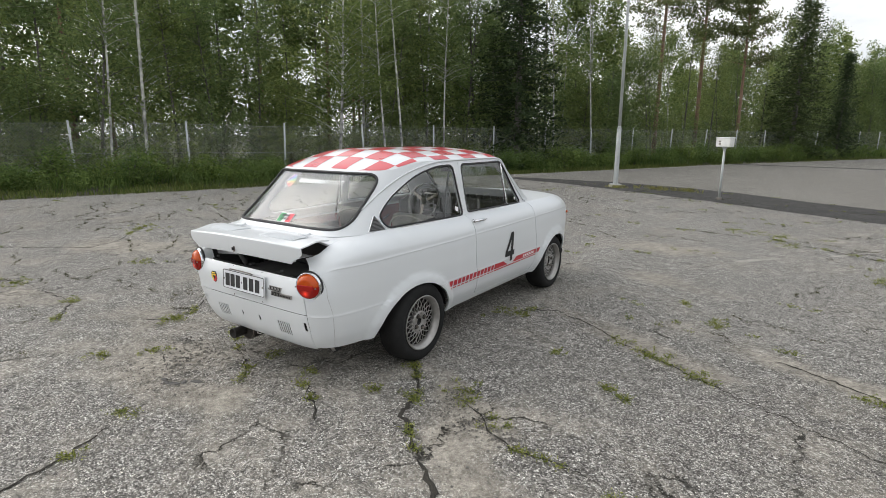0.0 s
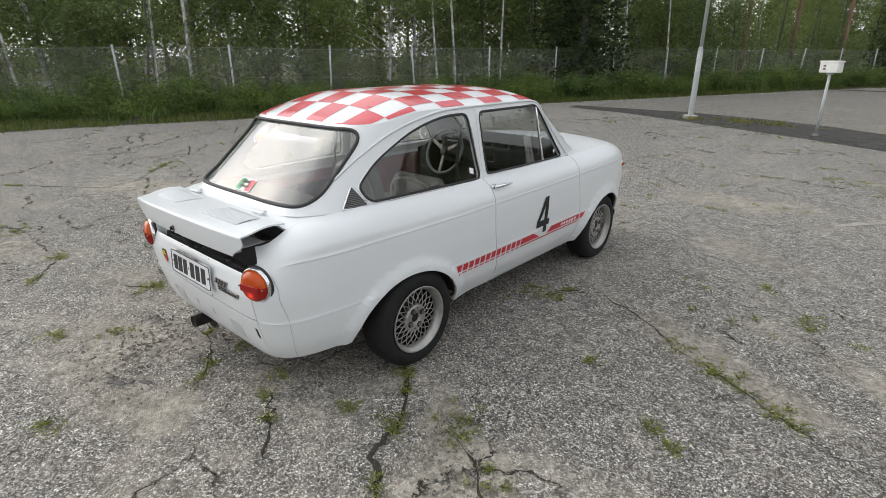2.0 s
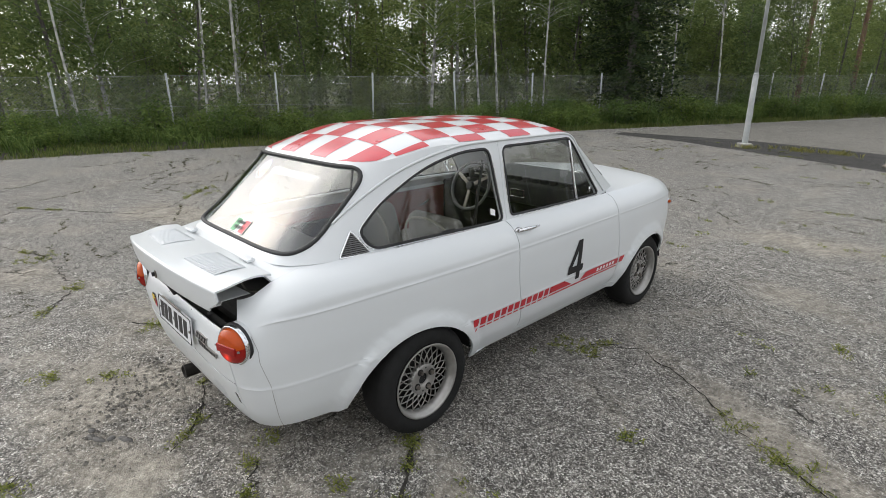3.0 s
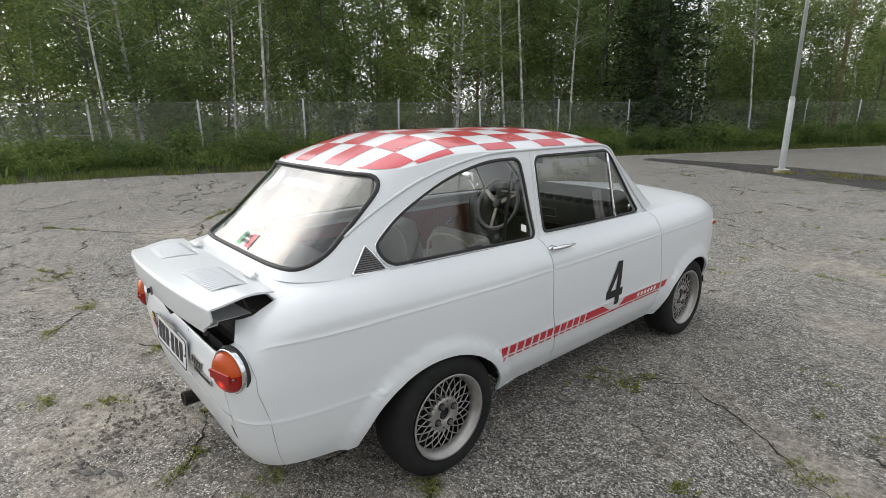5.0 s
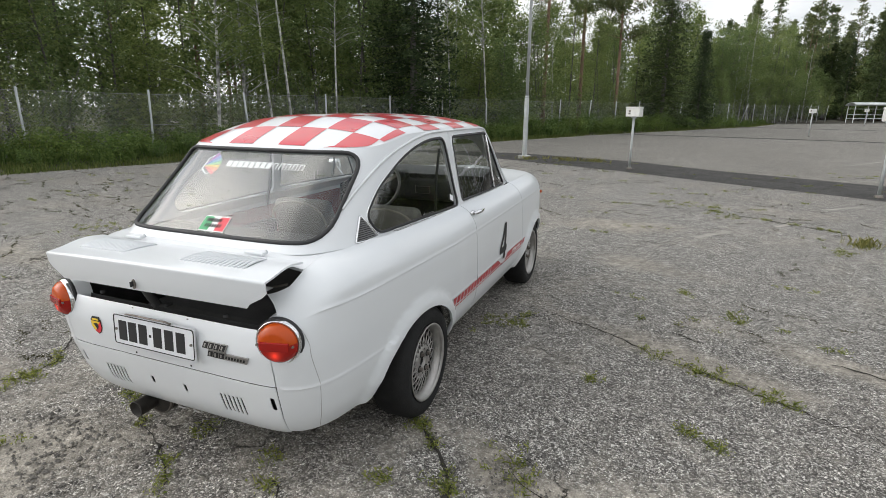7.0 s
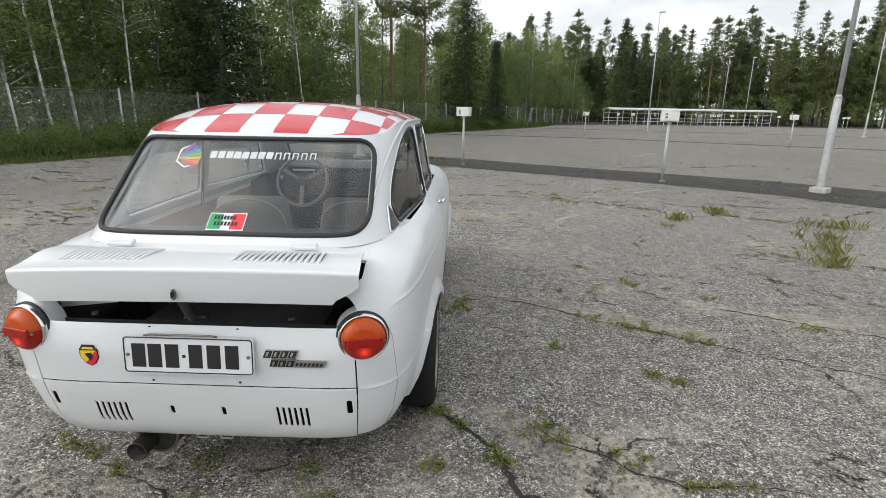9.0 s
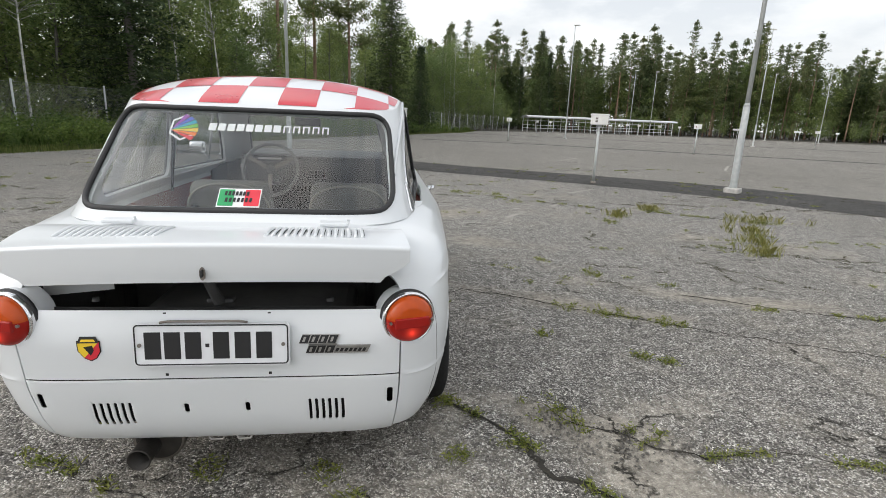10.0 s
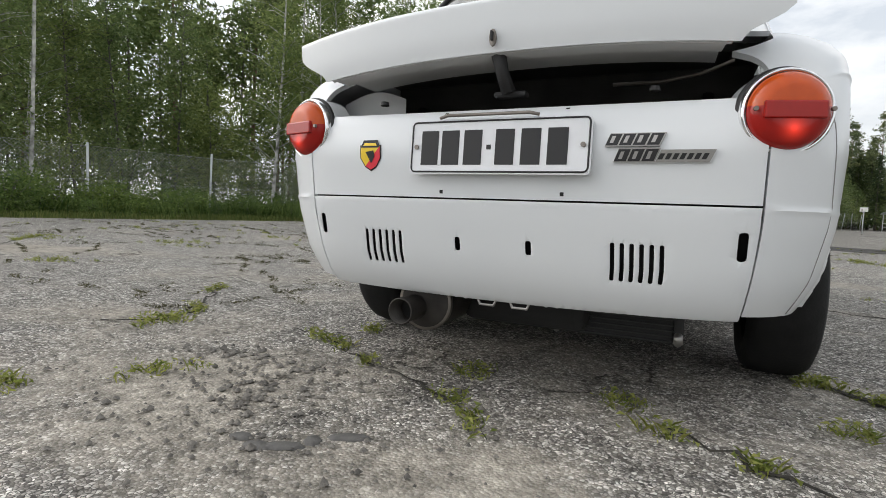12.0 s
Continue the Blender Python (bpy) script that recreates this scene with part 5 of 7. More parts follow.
for x in (0.078, 0.372):
    part("tank", box(0.022, 0.06, 0.115, 0.005, pose(x, -0.46, 0.185)), RUBBER, cooler)
    part("fitting", rod(0.012, 0.010, 0.03, 12, pose(x, -0.49, 0.150, 40)), ALLOY, cooler, smooth=True)
part("sump", box(0.34, 0.34, 0.16, 0.03, pose(-0.01, -0.36, 0.22)), DARK, car)
part("cross_member", box(1.0, 0.08, 0.05, 0.01, pose(0, -0.03, 0.24)), DARK, car)

# ---------------------------------------------------------------- cabin
cabin = new("cabin")
cabin.parent = car
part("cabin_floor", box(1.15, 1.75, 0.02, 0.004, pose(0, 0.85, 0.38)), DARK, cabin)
part("rear_shelf", box(1.02, 0.26, 0.02, 0.006, pose(0, -0.36, 0.835)), SEAT, cabin)
part("rear_bulkhead_trim", box(1.10, 0.04, 0.46, 0.01, pose(0, -0.22, 0.60)), SEAT, cabin)
part("rear_bench", box(1.05, 0.42, 0.16, 0.04, pose(0, 0.02, 0.50)), SEAT_GREY, cabin, "grey rear bench")
def seat(x):
    s = new("front_seat")
    s.parent = car
    tagged(s, "low-backed grey seat with pale piping")
    s.matrix_basis = pose(x, 0.62, 0)
    part("seat_cushion", box(0.44, 0.46, 0.13, 0.045, pose(0, 0.10, 0.50), 4), SEAT_GREY, s, smooth=True)
    bm = box(0.43, 0.10, 0.46, 0.045, None, 4)
    for v in bm.verts:
        v.co.x *= 1 - 0.16 * smoothstep(-0.1, 0.23, v.co.z)
    bmesh.ops.transform(bm, matrix=pose(0, -0.17, 0.635, 12), verts=bm.verts)
    part("backrest", bm, SEAT_GREY, s, smooth=True)
    arc = [(0.185 * math.cos(t), -0.205 - 0.047 * 0.2, 0.64 + 0.215 * abs(math.sin(t)) ** 0.45) for t in np.linspace(0, math.pi, 24)]
    arc = [(a, b - 0.02 - 0.21 * (c - 0.64), c) for a, b, c in arc]
    obj("piping", *tube(arc, 0.006, 6), SEAT_TAN, s, "pale seat piping")
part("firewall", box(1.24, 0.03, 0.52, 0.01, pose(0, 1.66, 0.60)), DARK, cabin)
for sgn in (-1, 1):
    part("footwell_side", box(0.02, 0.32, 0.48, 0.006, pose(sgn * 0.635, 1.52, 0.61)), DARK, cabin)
seat(-0.265)
seat(0.285)
dash = new("dashboard")
dash.parent = car
tagged(dash, "black padded dashboard with round vents")
bm = box(0.96, 0.30, 0.20, 0.05, pose(0, 1.60, 0.818, 10), 4)
part("pad", bm, SEAT, dash, smooth=True)
for i in range(13):
    part("pleat", rod(0.036, 0.036, 0.17, 12, pose(-0.43 + i * 0.072, 1.470, 0.822, 12) @ Matrix.Diagonal((1, 0.35, 1, 1)), 0.01), SEAT, dash, smooth=True)
for x in (0.08, 0.23):
    part("vent", rod(0.034, 0.030, 0.02, 20, pose(x, 1.475, 0.858, 70), 0.004), RUBBER, dash, smooth=True)
    for k in range(4):
        part("vent_blade", box(0.05, 0.004, 0.006, 0.001, pose(x, 1.466, 0.843 + k * 0.010)), STEEL, dash)
frame_root = new("ashtray")
frame_root.parent = dash
frame_root.matrix_basis = pose(0.005, 1.455, 0.785)
part("tray", box(0.115, 0.012, 0.05, 0.004), RUBBER, frame_root)
frame_bars(0.115, 0.05, 0.003, -0.007, CHROME, frame_root, "rim")
part("instrument_hood", box(0.30, 0.10, 0.075, 0.02, pose(-0.28, 1.46, 0.885, 8), 3), SEAT, dash, smooth=True)
part("instrument_face", box(0.22, 0.012, 0.05, 0.003, pose(-0.28, 1.408, 0.885)), DARK, dash)
part("instrument_scale", box(0.15, 0.006, 0.012, 0.001, pose(-0.28, 1.402, 0.888)), ALLOY, dash)
part("switch", box(0.035, 0.01, 0.02, 0.002, pose(-0.46, 1.45, 0.83)), ALLOY, dash)
wheel_root = new("steering_wheel")
wheel_root.parent = car
tagged(wheel_root, "thin-rimmed black three-spoke steering wheel")
wheel_root.matrix_basis = pose(-0.245, 1.24, 0.832, -22, 0, 0)
obj("rim", *tube([(0.165 * math.cos(t), 0, 0.165 * math.sin(t)) for t in np.linspace(0, 2 * math.pi, 48, False)], 0.0105, 10, True), GREY_RIM, wheel_root)
part("hub", rod(0.035, 0.030, 0.03, 24, pose(0, 0, 0, 90), 0.006), RUBBER, wheel_root, smooth=True)
for a in (90, 210, 330):
    part("spoke", box(0.135, 0.006, 0.026, 0.002, pose(0, 0, 0, 0, a, 0) @ pose(0.09, 0, 0)), STEEL, wheel_root)
obj("column", *tube([(0, 0.0, 0), (0, 0.26, 0.0)], 0.022, 10), RUBBER, wheel_root)
for sgn in (-1, 1):
    verts, faces = [], []
    ys = np.linspace(-0.18, 1.42, 24)
    for zz in (0.40, 0.60, 0.775, 0.80, 0.858):
        for y in ys:
            x = body(on_side(float(y), max(zz, 0.3))[0], max(zz, 0.3)).x - 0.05 - 0.02 * (zz < 0.78)
            verts.append((sgn * x, y, max(zz, 0.60 + 0.02 * zz) if y < 0.38 else zz))
    kk = len(ys)
    card = [(r * kk + i, r * kk + i + 1, (r + 1) * kk + i + 1, (r + 1) * kk + i) for r in range(2) for i in range(kk - 1)]
    rail = [(r * kk + i, r * kk + i + 1, (r + 1) * kk + i + 1, (r + 1) * kk + i) for r in range(2, 4) for i in range(kk - 1) if sgn < 0 or ys[i] > 0.62]
    thick(obj("door_card", verts, card, MAROON, cabin, "maroon door card"), 0.008, 0)
    thick(obj("door_rail", verts, rail, INNER_WHITE, cabin, "white painted inner door rail"), 0.008, 0)
    obj("seat_belt", *tube([(sgn * 0.535, 0.50, 1.16), (sgn * 0.53, 0.47, 1.0), (sgn * 0.54, 0.44, 0.80)], [0.007, 0.008, 0.007], 6), RUBBER, cabin, "hanging black seat belt")
    obj("window_crank", *tube([(sgn * 0.625, 1.10, 0.66), (sgn * 0.60, 1.10, 0.66), (sgn * 0.60, 1.17, 0.69)], 0.007, 8), CHROME, cabin, "chrome window crank")
    obj("wiper", *tube([(sgn * 0.05 + 0.12, 1.80, 0.90), (sgn * 0.05 + 0.30, 1.765, 0.925), (sgn * 0.05 + 0.42, 1.72, 0.915)], 0.005, 6), CHROME, car, "chrome wiper arm")
ring_in = [(p.x * 0.97, R_MID + (p.y - R_MID) * 0.97) for p in EDGE]
ring_in = ring_in + [(-x, y) for x, y in ring_in[::-1]]
ring_in = [p for i, p in enumerate(ring_in) if math.hypot(p[0] - ring_in[i - 1][0], p[1] - ring_in[i - 1][1]) > 0.004]
obj("roof_lining", *chart(ring_in, [], 0.06, lambda x, y: roof(x, y, -0.018)), LINING, cabin, "grey roof lining")
strip = [house(*house_front(x, z)) * 1.0 for z in (0.845, 0.902) for x in np.linspace(0, 0.5, 9)]
strip = [(sx * p.x, p.y - 0.032, p.z) for sx in (1, -1) for p in strip]
obj("cowl_trim", strip, [(o + r, o + r + 1, o + r + 10, o + r + 9) for o in (0, 18) for r in range(8)], DARK, cabin, "dark trim below the windscreen")
mirror = new("rear_view_mirror")
mirror.parent = car
tagged(mirror, "small dark rear-view mirror")
part("glass", box(0.16, 0.012, 0.05, 0.006, pose(-0.02, 1.30, 1.13)), RUBBER, mirror)
part("stem", rod(0.005, 0.005, 0.06, 8, pose(-0.02, 1.31, 1.18)), STEEL, mirror)
side_mirror = new("door_mirror")
side_mirror.parent = doors[1]
tagged(side_mirror, "small chrome door mirror")
part("shell", box(0.10, 0.05, 0.075, 0.02, pose(-0.735, 1.44, 0.945), 3), CHROME, side_mirror, smooth=True)
part("stalk", rod(0.006, 0.006, 0.09, 8, pose(-0.69, 1.44, 0.895, 0, -40, 0)), CHROME, side_mirror)


# ---------------------------------------------------------------- ground
def sheet(name, outline, z, mat, label, category, kind="structure", step=None):
    verts, faces = chart(outline, [], step or 1e3, lambda a, b: Vector((a, b, z)))
    return tagged(obj(name, verts, faces, mat), label, category, kind=kind)


ground = sheet("ground", [(-600, -600), (600, -600), (600, 900), (-600, 900)], -0.02, SOIL, "dark soil and undergrowth round the parking area", "ground")
LOT = [(-13.5, -60), (-12.6, -4), (-11.9, 1), (-10.4, 6), (-8.4, 12), (-6.6, 17), (-4.4, 23), (-2.2, 29), (1.5, 37), (6, 47), (9, 58), (20, 69), (36, 73), (60, 66), (90, 60), (120, 40), (120, -60)]
pavement = sheet("pavement", LOT, 0.0, ASPHALT, "cracked grey asphalt with pale stone chips", "pavement")
NEAR = [(-6.5, 13.9), (-3.2, 14.1), (-1.1, 13.6), (0.5, 12.9), (2.3, 11.6), (4.9, 10.25), (7.0, 9.1), (8.9, 7.4), (14, 2.5), (40, -20)]
sheet("road_strip", [(-6.4, 13.2), (-4.1, 12.6), (-2, 11.6), (0.3, 10.5), (2.1, 9.45), (4.25, 8.3), (5.9, 7.1), (7.3, 5.5), (12, 0.5), (36, -22)] + NEAR[::-1], 0.004, ASPHALT_DARK, "dark newer asphalt strip", "road")
sheet("lot_surface", NEAR + [(110, -20), (110, 42), (60, 65), (36, 72), (20, 68), (9.5, 57.5), (6.5, 47), (2.0, 37), (-1.7, 29), (-3.9, 23), (-6.0, 17)], 0.004, ASPHALT_LOT, "smoother pale grey asphalt of the parking area", "pavement")


# ---------------------------------------------------------------- trees
def leaf_cloud(centres, spread, per, size, rng, flat=0.6, narrow=None):
    """Small pointed leaves round the given places."""
    c = np.repeat(np.array(centres), per, 0)
    k = len(c)
    p = c + rng.normal(0, 1, (k, 3)) * np.array(spread) * (1.0 if narrow is None else np.repeat(np.array(narrow), per)[:, None])
    a, b = rng.normal(0, 1, (k, 3)), rng.normal(0, 1, (k, 3))
    a[:, 2] *= flat
    b[:, 2] *= 0.7
    a /= np.linalg.norm(a, axis=1)[:, None]
    b -= (a * b).sum(1)[:, None] * a
    b /= np.linalg.norm(b, axis=1)[:, None]
    s = size * rng.uniform(0.6, 1.35, k)[:, None]
    v = np.stack([p - a * s, p + b * s * 0.75 + a * s * 0.2, p + a * s], 1).reshape(-1, 3)
    return v, np.arange(3 * k).reshape(-1, 3)


def fast_mesh(name, verts, faces, mat, parent=None):
    me = bpy.data.meshes.new(name)
    me.vertices.add(len(verts))
    me.vertices.foreach_set("co", np.asarray(verts, np.float32).ravel())
    faces = np.asarray(faces)
    me.loops.add(faces.size)
    me.loops.foreach_set("vertex_index", faces.ravel().astype(np.int32))
    me.polygons.add(len(faces))
    me.polygons.foreach_set("loop_start", np.arange(0, faces.size, faces.shape[1], dtype=np.int32))
    me.update(calc_edges=True)
    me.materials.append(mat)
    ob = new(name, me)
    ob.parent = parent
    return ob


def limb_set(limbs):
    verts, faces = [], []
    for pts, r in limbs:
        v, f = tube(pts, r, 7 if len(pts) > 6 else 3)
        faces += [tuple(i + len(verts) for i in q) for q in f]
        verts += v
    return verts, faces


def trunk_of(limbs, mat, tree, boughs):
    obj("trunk", *tube(limbs[0][0], limbs[0][1], 8), mat, tree)
    if boughs:
        tagged(obj("bough", *limb_set(limbs[1:]), mat, tree), kind="stuff")


def birch(seed, h, per=26, low=0.22, size=0.075, bark=None, wide=0.19):
    rng = np.random.default_rng(seed)
    tree = thing("birch", "slender green birch with a pale trunk behind the fence", "tree")
    lean = rng.normal(0, 0.05, 2)
    def axis(t):
        return np.array([lean[0] * h * t + 0.12 * math.sin(3 * t + seed), lean[1] * h * t + 0.12 * math.cos(2.3 * t + seed), h * t])
    k = 14
    limbs = [([axis(i / k) for i in range(k + 1)], [(0.0042 if low > 0.4 else 0.006) * h * (1 - i / k) ** 0.8 + 0.006 for i in range(k + 1)])]
    centres = []
    for i in range(44):
        t = rng.uniform(low, 0.97)
        a, reach = rng.uniform(0, 2 * math.pi), h * wide * 1.22 * (1.08 - t) ** 0.7 * rng.uniform(0.6, 1.15)
        p0 = axis(t)
        pts = [p0 + np.array([math.cos(a) * reach * s, math.sin(a) * reach * s, reach * (0.75 * s - 0.35 * s * s)]) for s in (0, 0.5, 1.0)]
        limbs.append((pts, [0.016, 0.010, 0.003]))
        for s in rng.uniform(0.3, 1.1, 5):
            q = pts[0] + (pts[2] - pts[0]) * s
            centres.append(q + rng.normal(0, 0.20, 3) + np.array([0, 0, 0.1 - 0.2 * s]))
    trunk_of(limbs, bark or BARK_BIRCH, tree, per > 24 or low > 0.4)
    v, f = leaf_cloud(centres, (0.205, 0.205, 0.18), per, size, rng)
    fast_mesh("crown", v, f, LEAF_BIRCH, tree)
    return tree


def spruce(seed, h, per=9, size=0.10):
    rng = np.random.default_rng(seed)
    tree = thing("spruce", "dark pointed spruce among the birches", "tree")
    limbs = [([(0, 0, h * i / 8) for i in range(9)], [0.013 * h * (1 - i / 8) + 0.01 for i in range(9)])]
    centres = []
    for i in range(150):
        t = (i / 150) ** 0.85 * 0.93 + 0.05
        reach = 0.20 * h * (1 - t) ** 0.9 * rng.uniform(0.7, 1.1) + 0.12
        a = i * 2.4 + rng.uniform(-0.3, 0.3)
        pts = [(math.cos(a) * reach * s, math.sin(a) * reach * s, h * t - reach * 0.30 * s + reach * 0.12 * s ** 3) for s in (0, 0.5, 1.0)]
        limbs.append((pts, [0.016, 0.010, 0.004]))
        for s in np.linspace(0.2, 1.0, max(3, int(reach * 5))):
            centres.append(np.array(pts[0]) * (1 - s) + np.array(pts[2]) * s)
    trunk_of(limbs, BARK_GREY, tree, per > 10)
    v, f = leaf_cloud(centres, (0.15, 0.15, 0.10), per, size, rng, 0.5)
    fast_mesh("crown", v, f, LEAF_SPRUCE, tree)
    return tree


def pine(seed, h, per=30, size=0.16, low=0.48, wide=0.15, layers=11):
    rng = np.random.default_rng(seed)
    tree = thing("pine", "tall pine with a bare reddish trunk", "tree")
    bend = rng.normal(0, 0.02, 2)
    axis = lambda t: np.array([bend[0] * h * t * t, bend[1] * h * t * t, h * t])
    limbs = [([axis(i / 10) for i in range(11)], [0.0085 * h * (1 - 0.9 * i / 10) for i in range(11)])]
    centres, narrow = [], []
    # whorls of upturned boughs, ragged and thin below, closing to a narrow top
    for i in range(layers):
        u = (i / (layers - 1)) ** 0.85
        for j in range(int(rng.integers(3, 6))):
            t = min(0.975, low + (0.975 - low) * u + rng.normal(0, 0.022))
            full = (0.55 + 0.45 * math.sin(math.pi * min(1.0, 0.25 + u * 1.1))) * (1.03 - u) ** 0.62
            reach = h * wide * full * rng.uniform(0.4, 1.25)
            a = rng.uniform(0, 2 * math.pi)
            p0 = axis(t)
            rise = 0.22 - 0.12 * u
            pts = [p0 + np.array([math.cos(a) * reach * s, math.sin(a) * reach * s, reach * (rise * s + 0.15 * s * s)]) for s in (0, 0.5, 1.0)]
            limbs.append((pts, [0.030, 0.018, 0.007]))
            for s in np.linspace(0.35, 1.05, max(2, int(reach * 2.8))):
                centres.append(p0 + (pts[2] - p0) * s + np.array([0, 0, 0.05]))
                narrow.append(1.12 - 0.52 * u)
    centres += [axis(0.95), axis(0.975), axis(1.0)]
    narrow += [0.35, 0.25, 0.15]
    trunk_of(limbs, BARK_PINE, tree, per > 40)
    v, f = leaf_cloud(centres, (0.32, 0.32, 0.15), per, size, rng, 0.9, narrow)
    fast_mesh("crown", v, f, LEAF_PINE, tree)
    return tree


rng = np.random.default_rng(5)
FENCE = [(-18.5, -6.0), (-12.9, 8.6), (-7.4, 22.9), (8.0, 58.0), (16.0, 74.0)]


def fence_at(d):
    """A point of the fence's line at d metres along it, and the way it runs."""
    for (ax, ay), (bx, by) in zip(FENCE, FENCE[1:]):
        n = math.hypot(bx - ax, by - ay)
        if d <= n:
            return ax + (bx - ax) * d / n, ay + (by - ay) * d / n, (bx - ax) / n, (by - ay) / n
        d -= n
    return bx, by, (bx - ax) / n, (by - ay) / n


kinds = {"birch": [birch(11, 8.5, 27, 0.10, 0.066, wide=0.22, bark=BARK_GREY), birch(12, 10.0, 27, 0.14, 0.066, wide=0.20), birch(13, 7.0, 27, 0.06, 0.066, wide=0.25, bark=BARK_GREY), birch(14, 11.5, 27, 0.18, 0.066, bark=BARK_GREY), birch(15, 5.0, 34, 0.04, 0.062, wide=0.30, bark=BARK_GREY)],
         "slim": [birch(16, 9.5, 12, 0.42, 0.055, wide=0.13), birch(17, 11.0, 12, 0.50, 0.055, wide=0.12)],
         "rear": [birch(19, 9.0, 13, 0.12, 0.125, BARK_GREY, 0.20), birch(20, 10.5, 13, 0.2, 0.125, None, 0.18)],
         "spruce": [spruce(21, 11.0, 20, 0.085), spruce(22, 8.5, 20, 0.08)], "pine": [pine(31, 15.0, 70, 0.11, 0.42, 0.14, 10), pine(32, 17.0, 70, 0.11, 0.45, 0.13, 11)],
         "far_pine": [pine(34, 14.0, 14, 0.160, 0.34, 0.18, 14), pine(35, 16.0, 14, 0.160, 0.42, 0.16, 14), pine(36, 12.0, 14, 0.160, 0.26, 0.19, 14), pine(37, 15.0, 14, 0.160, 0.50, 0.17, 11)],
         "far_spruce": [spruce(23, 13.0, 6, 0.17), spruce(24, 11.0, 6, 0.17)], "far_birch": [birch(18, 9.5, 12, 0.08, 0.16, BARK_GREY, 0.22), birch(25, 11.0, 12, 0.14, 0.16, BARK_GREY, 0.20)]}
placed = set()


def plant(kind, x, y, scale=1.0, pick=None, turn=None):
    pool = kinds[kind]
    i = int(rng.integers(len(pool))) if pick is None else pick
    tall = scale * rng.uniform(0.9, 1.12)
    at = pose(x, y, -0.03, 0, 0, float(rng.uniform(0, 360)) if turn is None else turn) @ Matrix.Diagonal((scale, scale, tall, 1))
    ob = pool[i]
    if (kind, i) in placed:
        copy_thing(ob, pose(0, 0, 0)).matrix_basis = at
    else:
        placed.add((kind, i))
        ob.matrix_basis = at


def beside(d, off):
    x, y, ux, uy = fence_at(float(d))
    return x - uy * off, y + ux * off


total = 86.0
LOW = lambda y: float(np.interp(y, [26, 33, 42, 50, 60], [1.0, 0.80, 0.68, 0.86, 0.95]))
for d in np.arange(4.0, total, 1.3):
    x, y = beside(d, rng.uniform(0.9, 3.4))
    plant("birch", x, y, LOW(y) * rng.uniform(0.72, 1.05))
for d in np.arange(4.4, total, 1.55):
    x, y = beside(d, rng.uniform(4, 10))
    plant(rng.choice(["rear"] * 8 + ["far_birch"]), x, y, LOW(y) * rng.uniform(0.85, 1.2))
for d in np.arange(3.0, total, 1.35):
    x, y = beside(d, rng.uniform(10, 19))
    plant(rng.choice(["far_birch", "far_birch", "far_birch", "far_pine"]), x, y, LOW(y) * rng.uniform(0.75, 1.0))
for d in np.arange(2.5, 27, 3.6):
    x, y = beside(d, rng.uniform(8, 16))
    plant(rng.choice(["far_pine", "far_birch", "far_birch"]), x, y, rng.uniform(0.8, 1.05))
for d in np.arange(21, 40, 1.5):
    x, y = beside(d, rng.uniform(3, 11))
    plant("rear", x, y, LOW(y) * rng.uniform(0.9, 1.15))
for d in np.arange(58, 84, 1.1):
    x, y = beside(d, rng.uniform(0.9, 6))
    plant("birch", x, y, rng.uniform(0.62, 0.98))
for d in np.arange(0, 14, 2.4):
    x, y = beside(d, rng.uniform(5, 20))
    plant("far_birch", x, y, rng.uniform(0.8, 1.05))
# the trees that stand out along the fence
for x, y in ((-14.7, 4.2), (-14.4, 5.1), (-11.5, 12.7), (-11.3, 13.3), (-10.6, 15.3), (-8.5, 20.7), (-7.6, 23.2), (-15.9, 1.2)):
    plant("slim", x, y, rng.uniform(0.85, 1.0))
plant("spruce", -9.3, 18.9, 1.15, 0)
plant("spruce", -0.3, 38.4, 1.05, 0)
plant("spruce", 2.0, 42.5, 0.85, 1)
for x, y, s, k in ((-4.9, 33.0, 1.05, 0), (-6.6, 30.6, 1.0, 1), (-3.0, 35.4, 0.95, 0)):
    plant("pine", x, y, s, k)
# the woods across the parking area
for i in range(320):
    x = rng.uniform(4, 108)
    deep = rng.uniform(0, 1) ** 1.3 * 22
    y = 84 - 0.0016 * (x - 40) ** 2 + deep + (5 if x < 22 else 0)
    kind = rng.choice(["far_pine", "far_pine", "far_pine", "far_pine", "far_pine", "far_spruce", "far_birch", "far_birch"])
    plant(kind, x, y, rng.uniform(0.82, 1.14))
for i in range(70):
    x = rng.uniform(2, 108)
    plant(rng.choice(["far_spruce", "far_birch", "far_birch", "far_pine"]), x, 90 - 0.0016 * (x - 40) ** 2 + rng.uniform(0, 22), rng.uniform(0.6, 0.92))
for i in range(24):
    plant(rng.choice(["far_spruce", "far_birch"]), rng.uniform(2, 26), rng.uniform(76, 100), rng.uniform(0.6, 0.95))
# woods on the other sides of the open ground
for i in range(100):
    a = radians(rng.uniform(-75, 36))
    d = rng.uniform(122, 150)
    plant(rng.choice(["far_pine", "far_spruce", "far_birch"]), d * math.cos(a), d * math.sin(a), rng.uniform(0.8, 1.05))


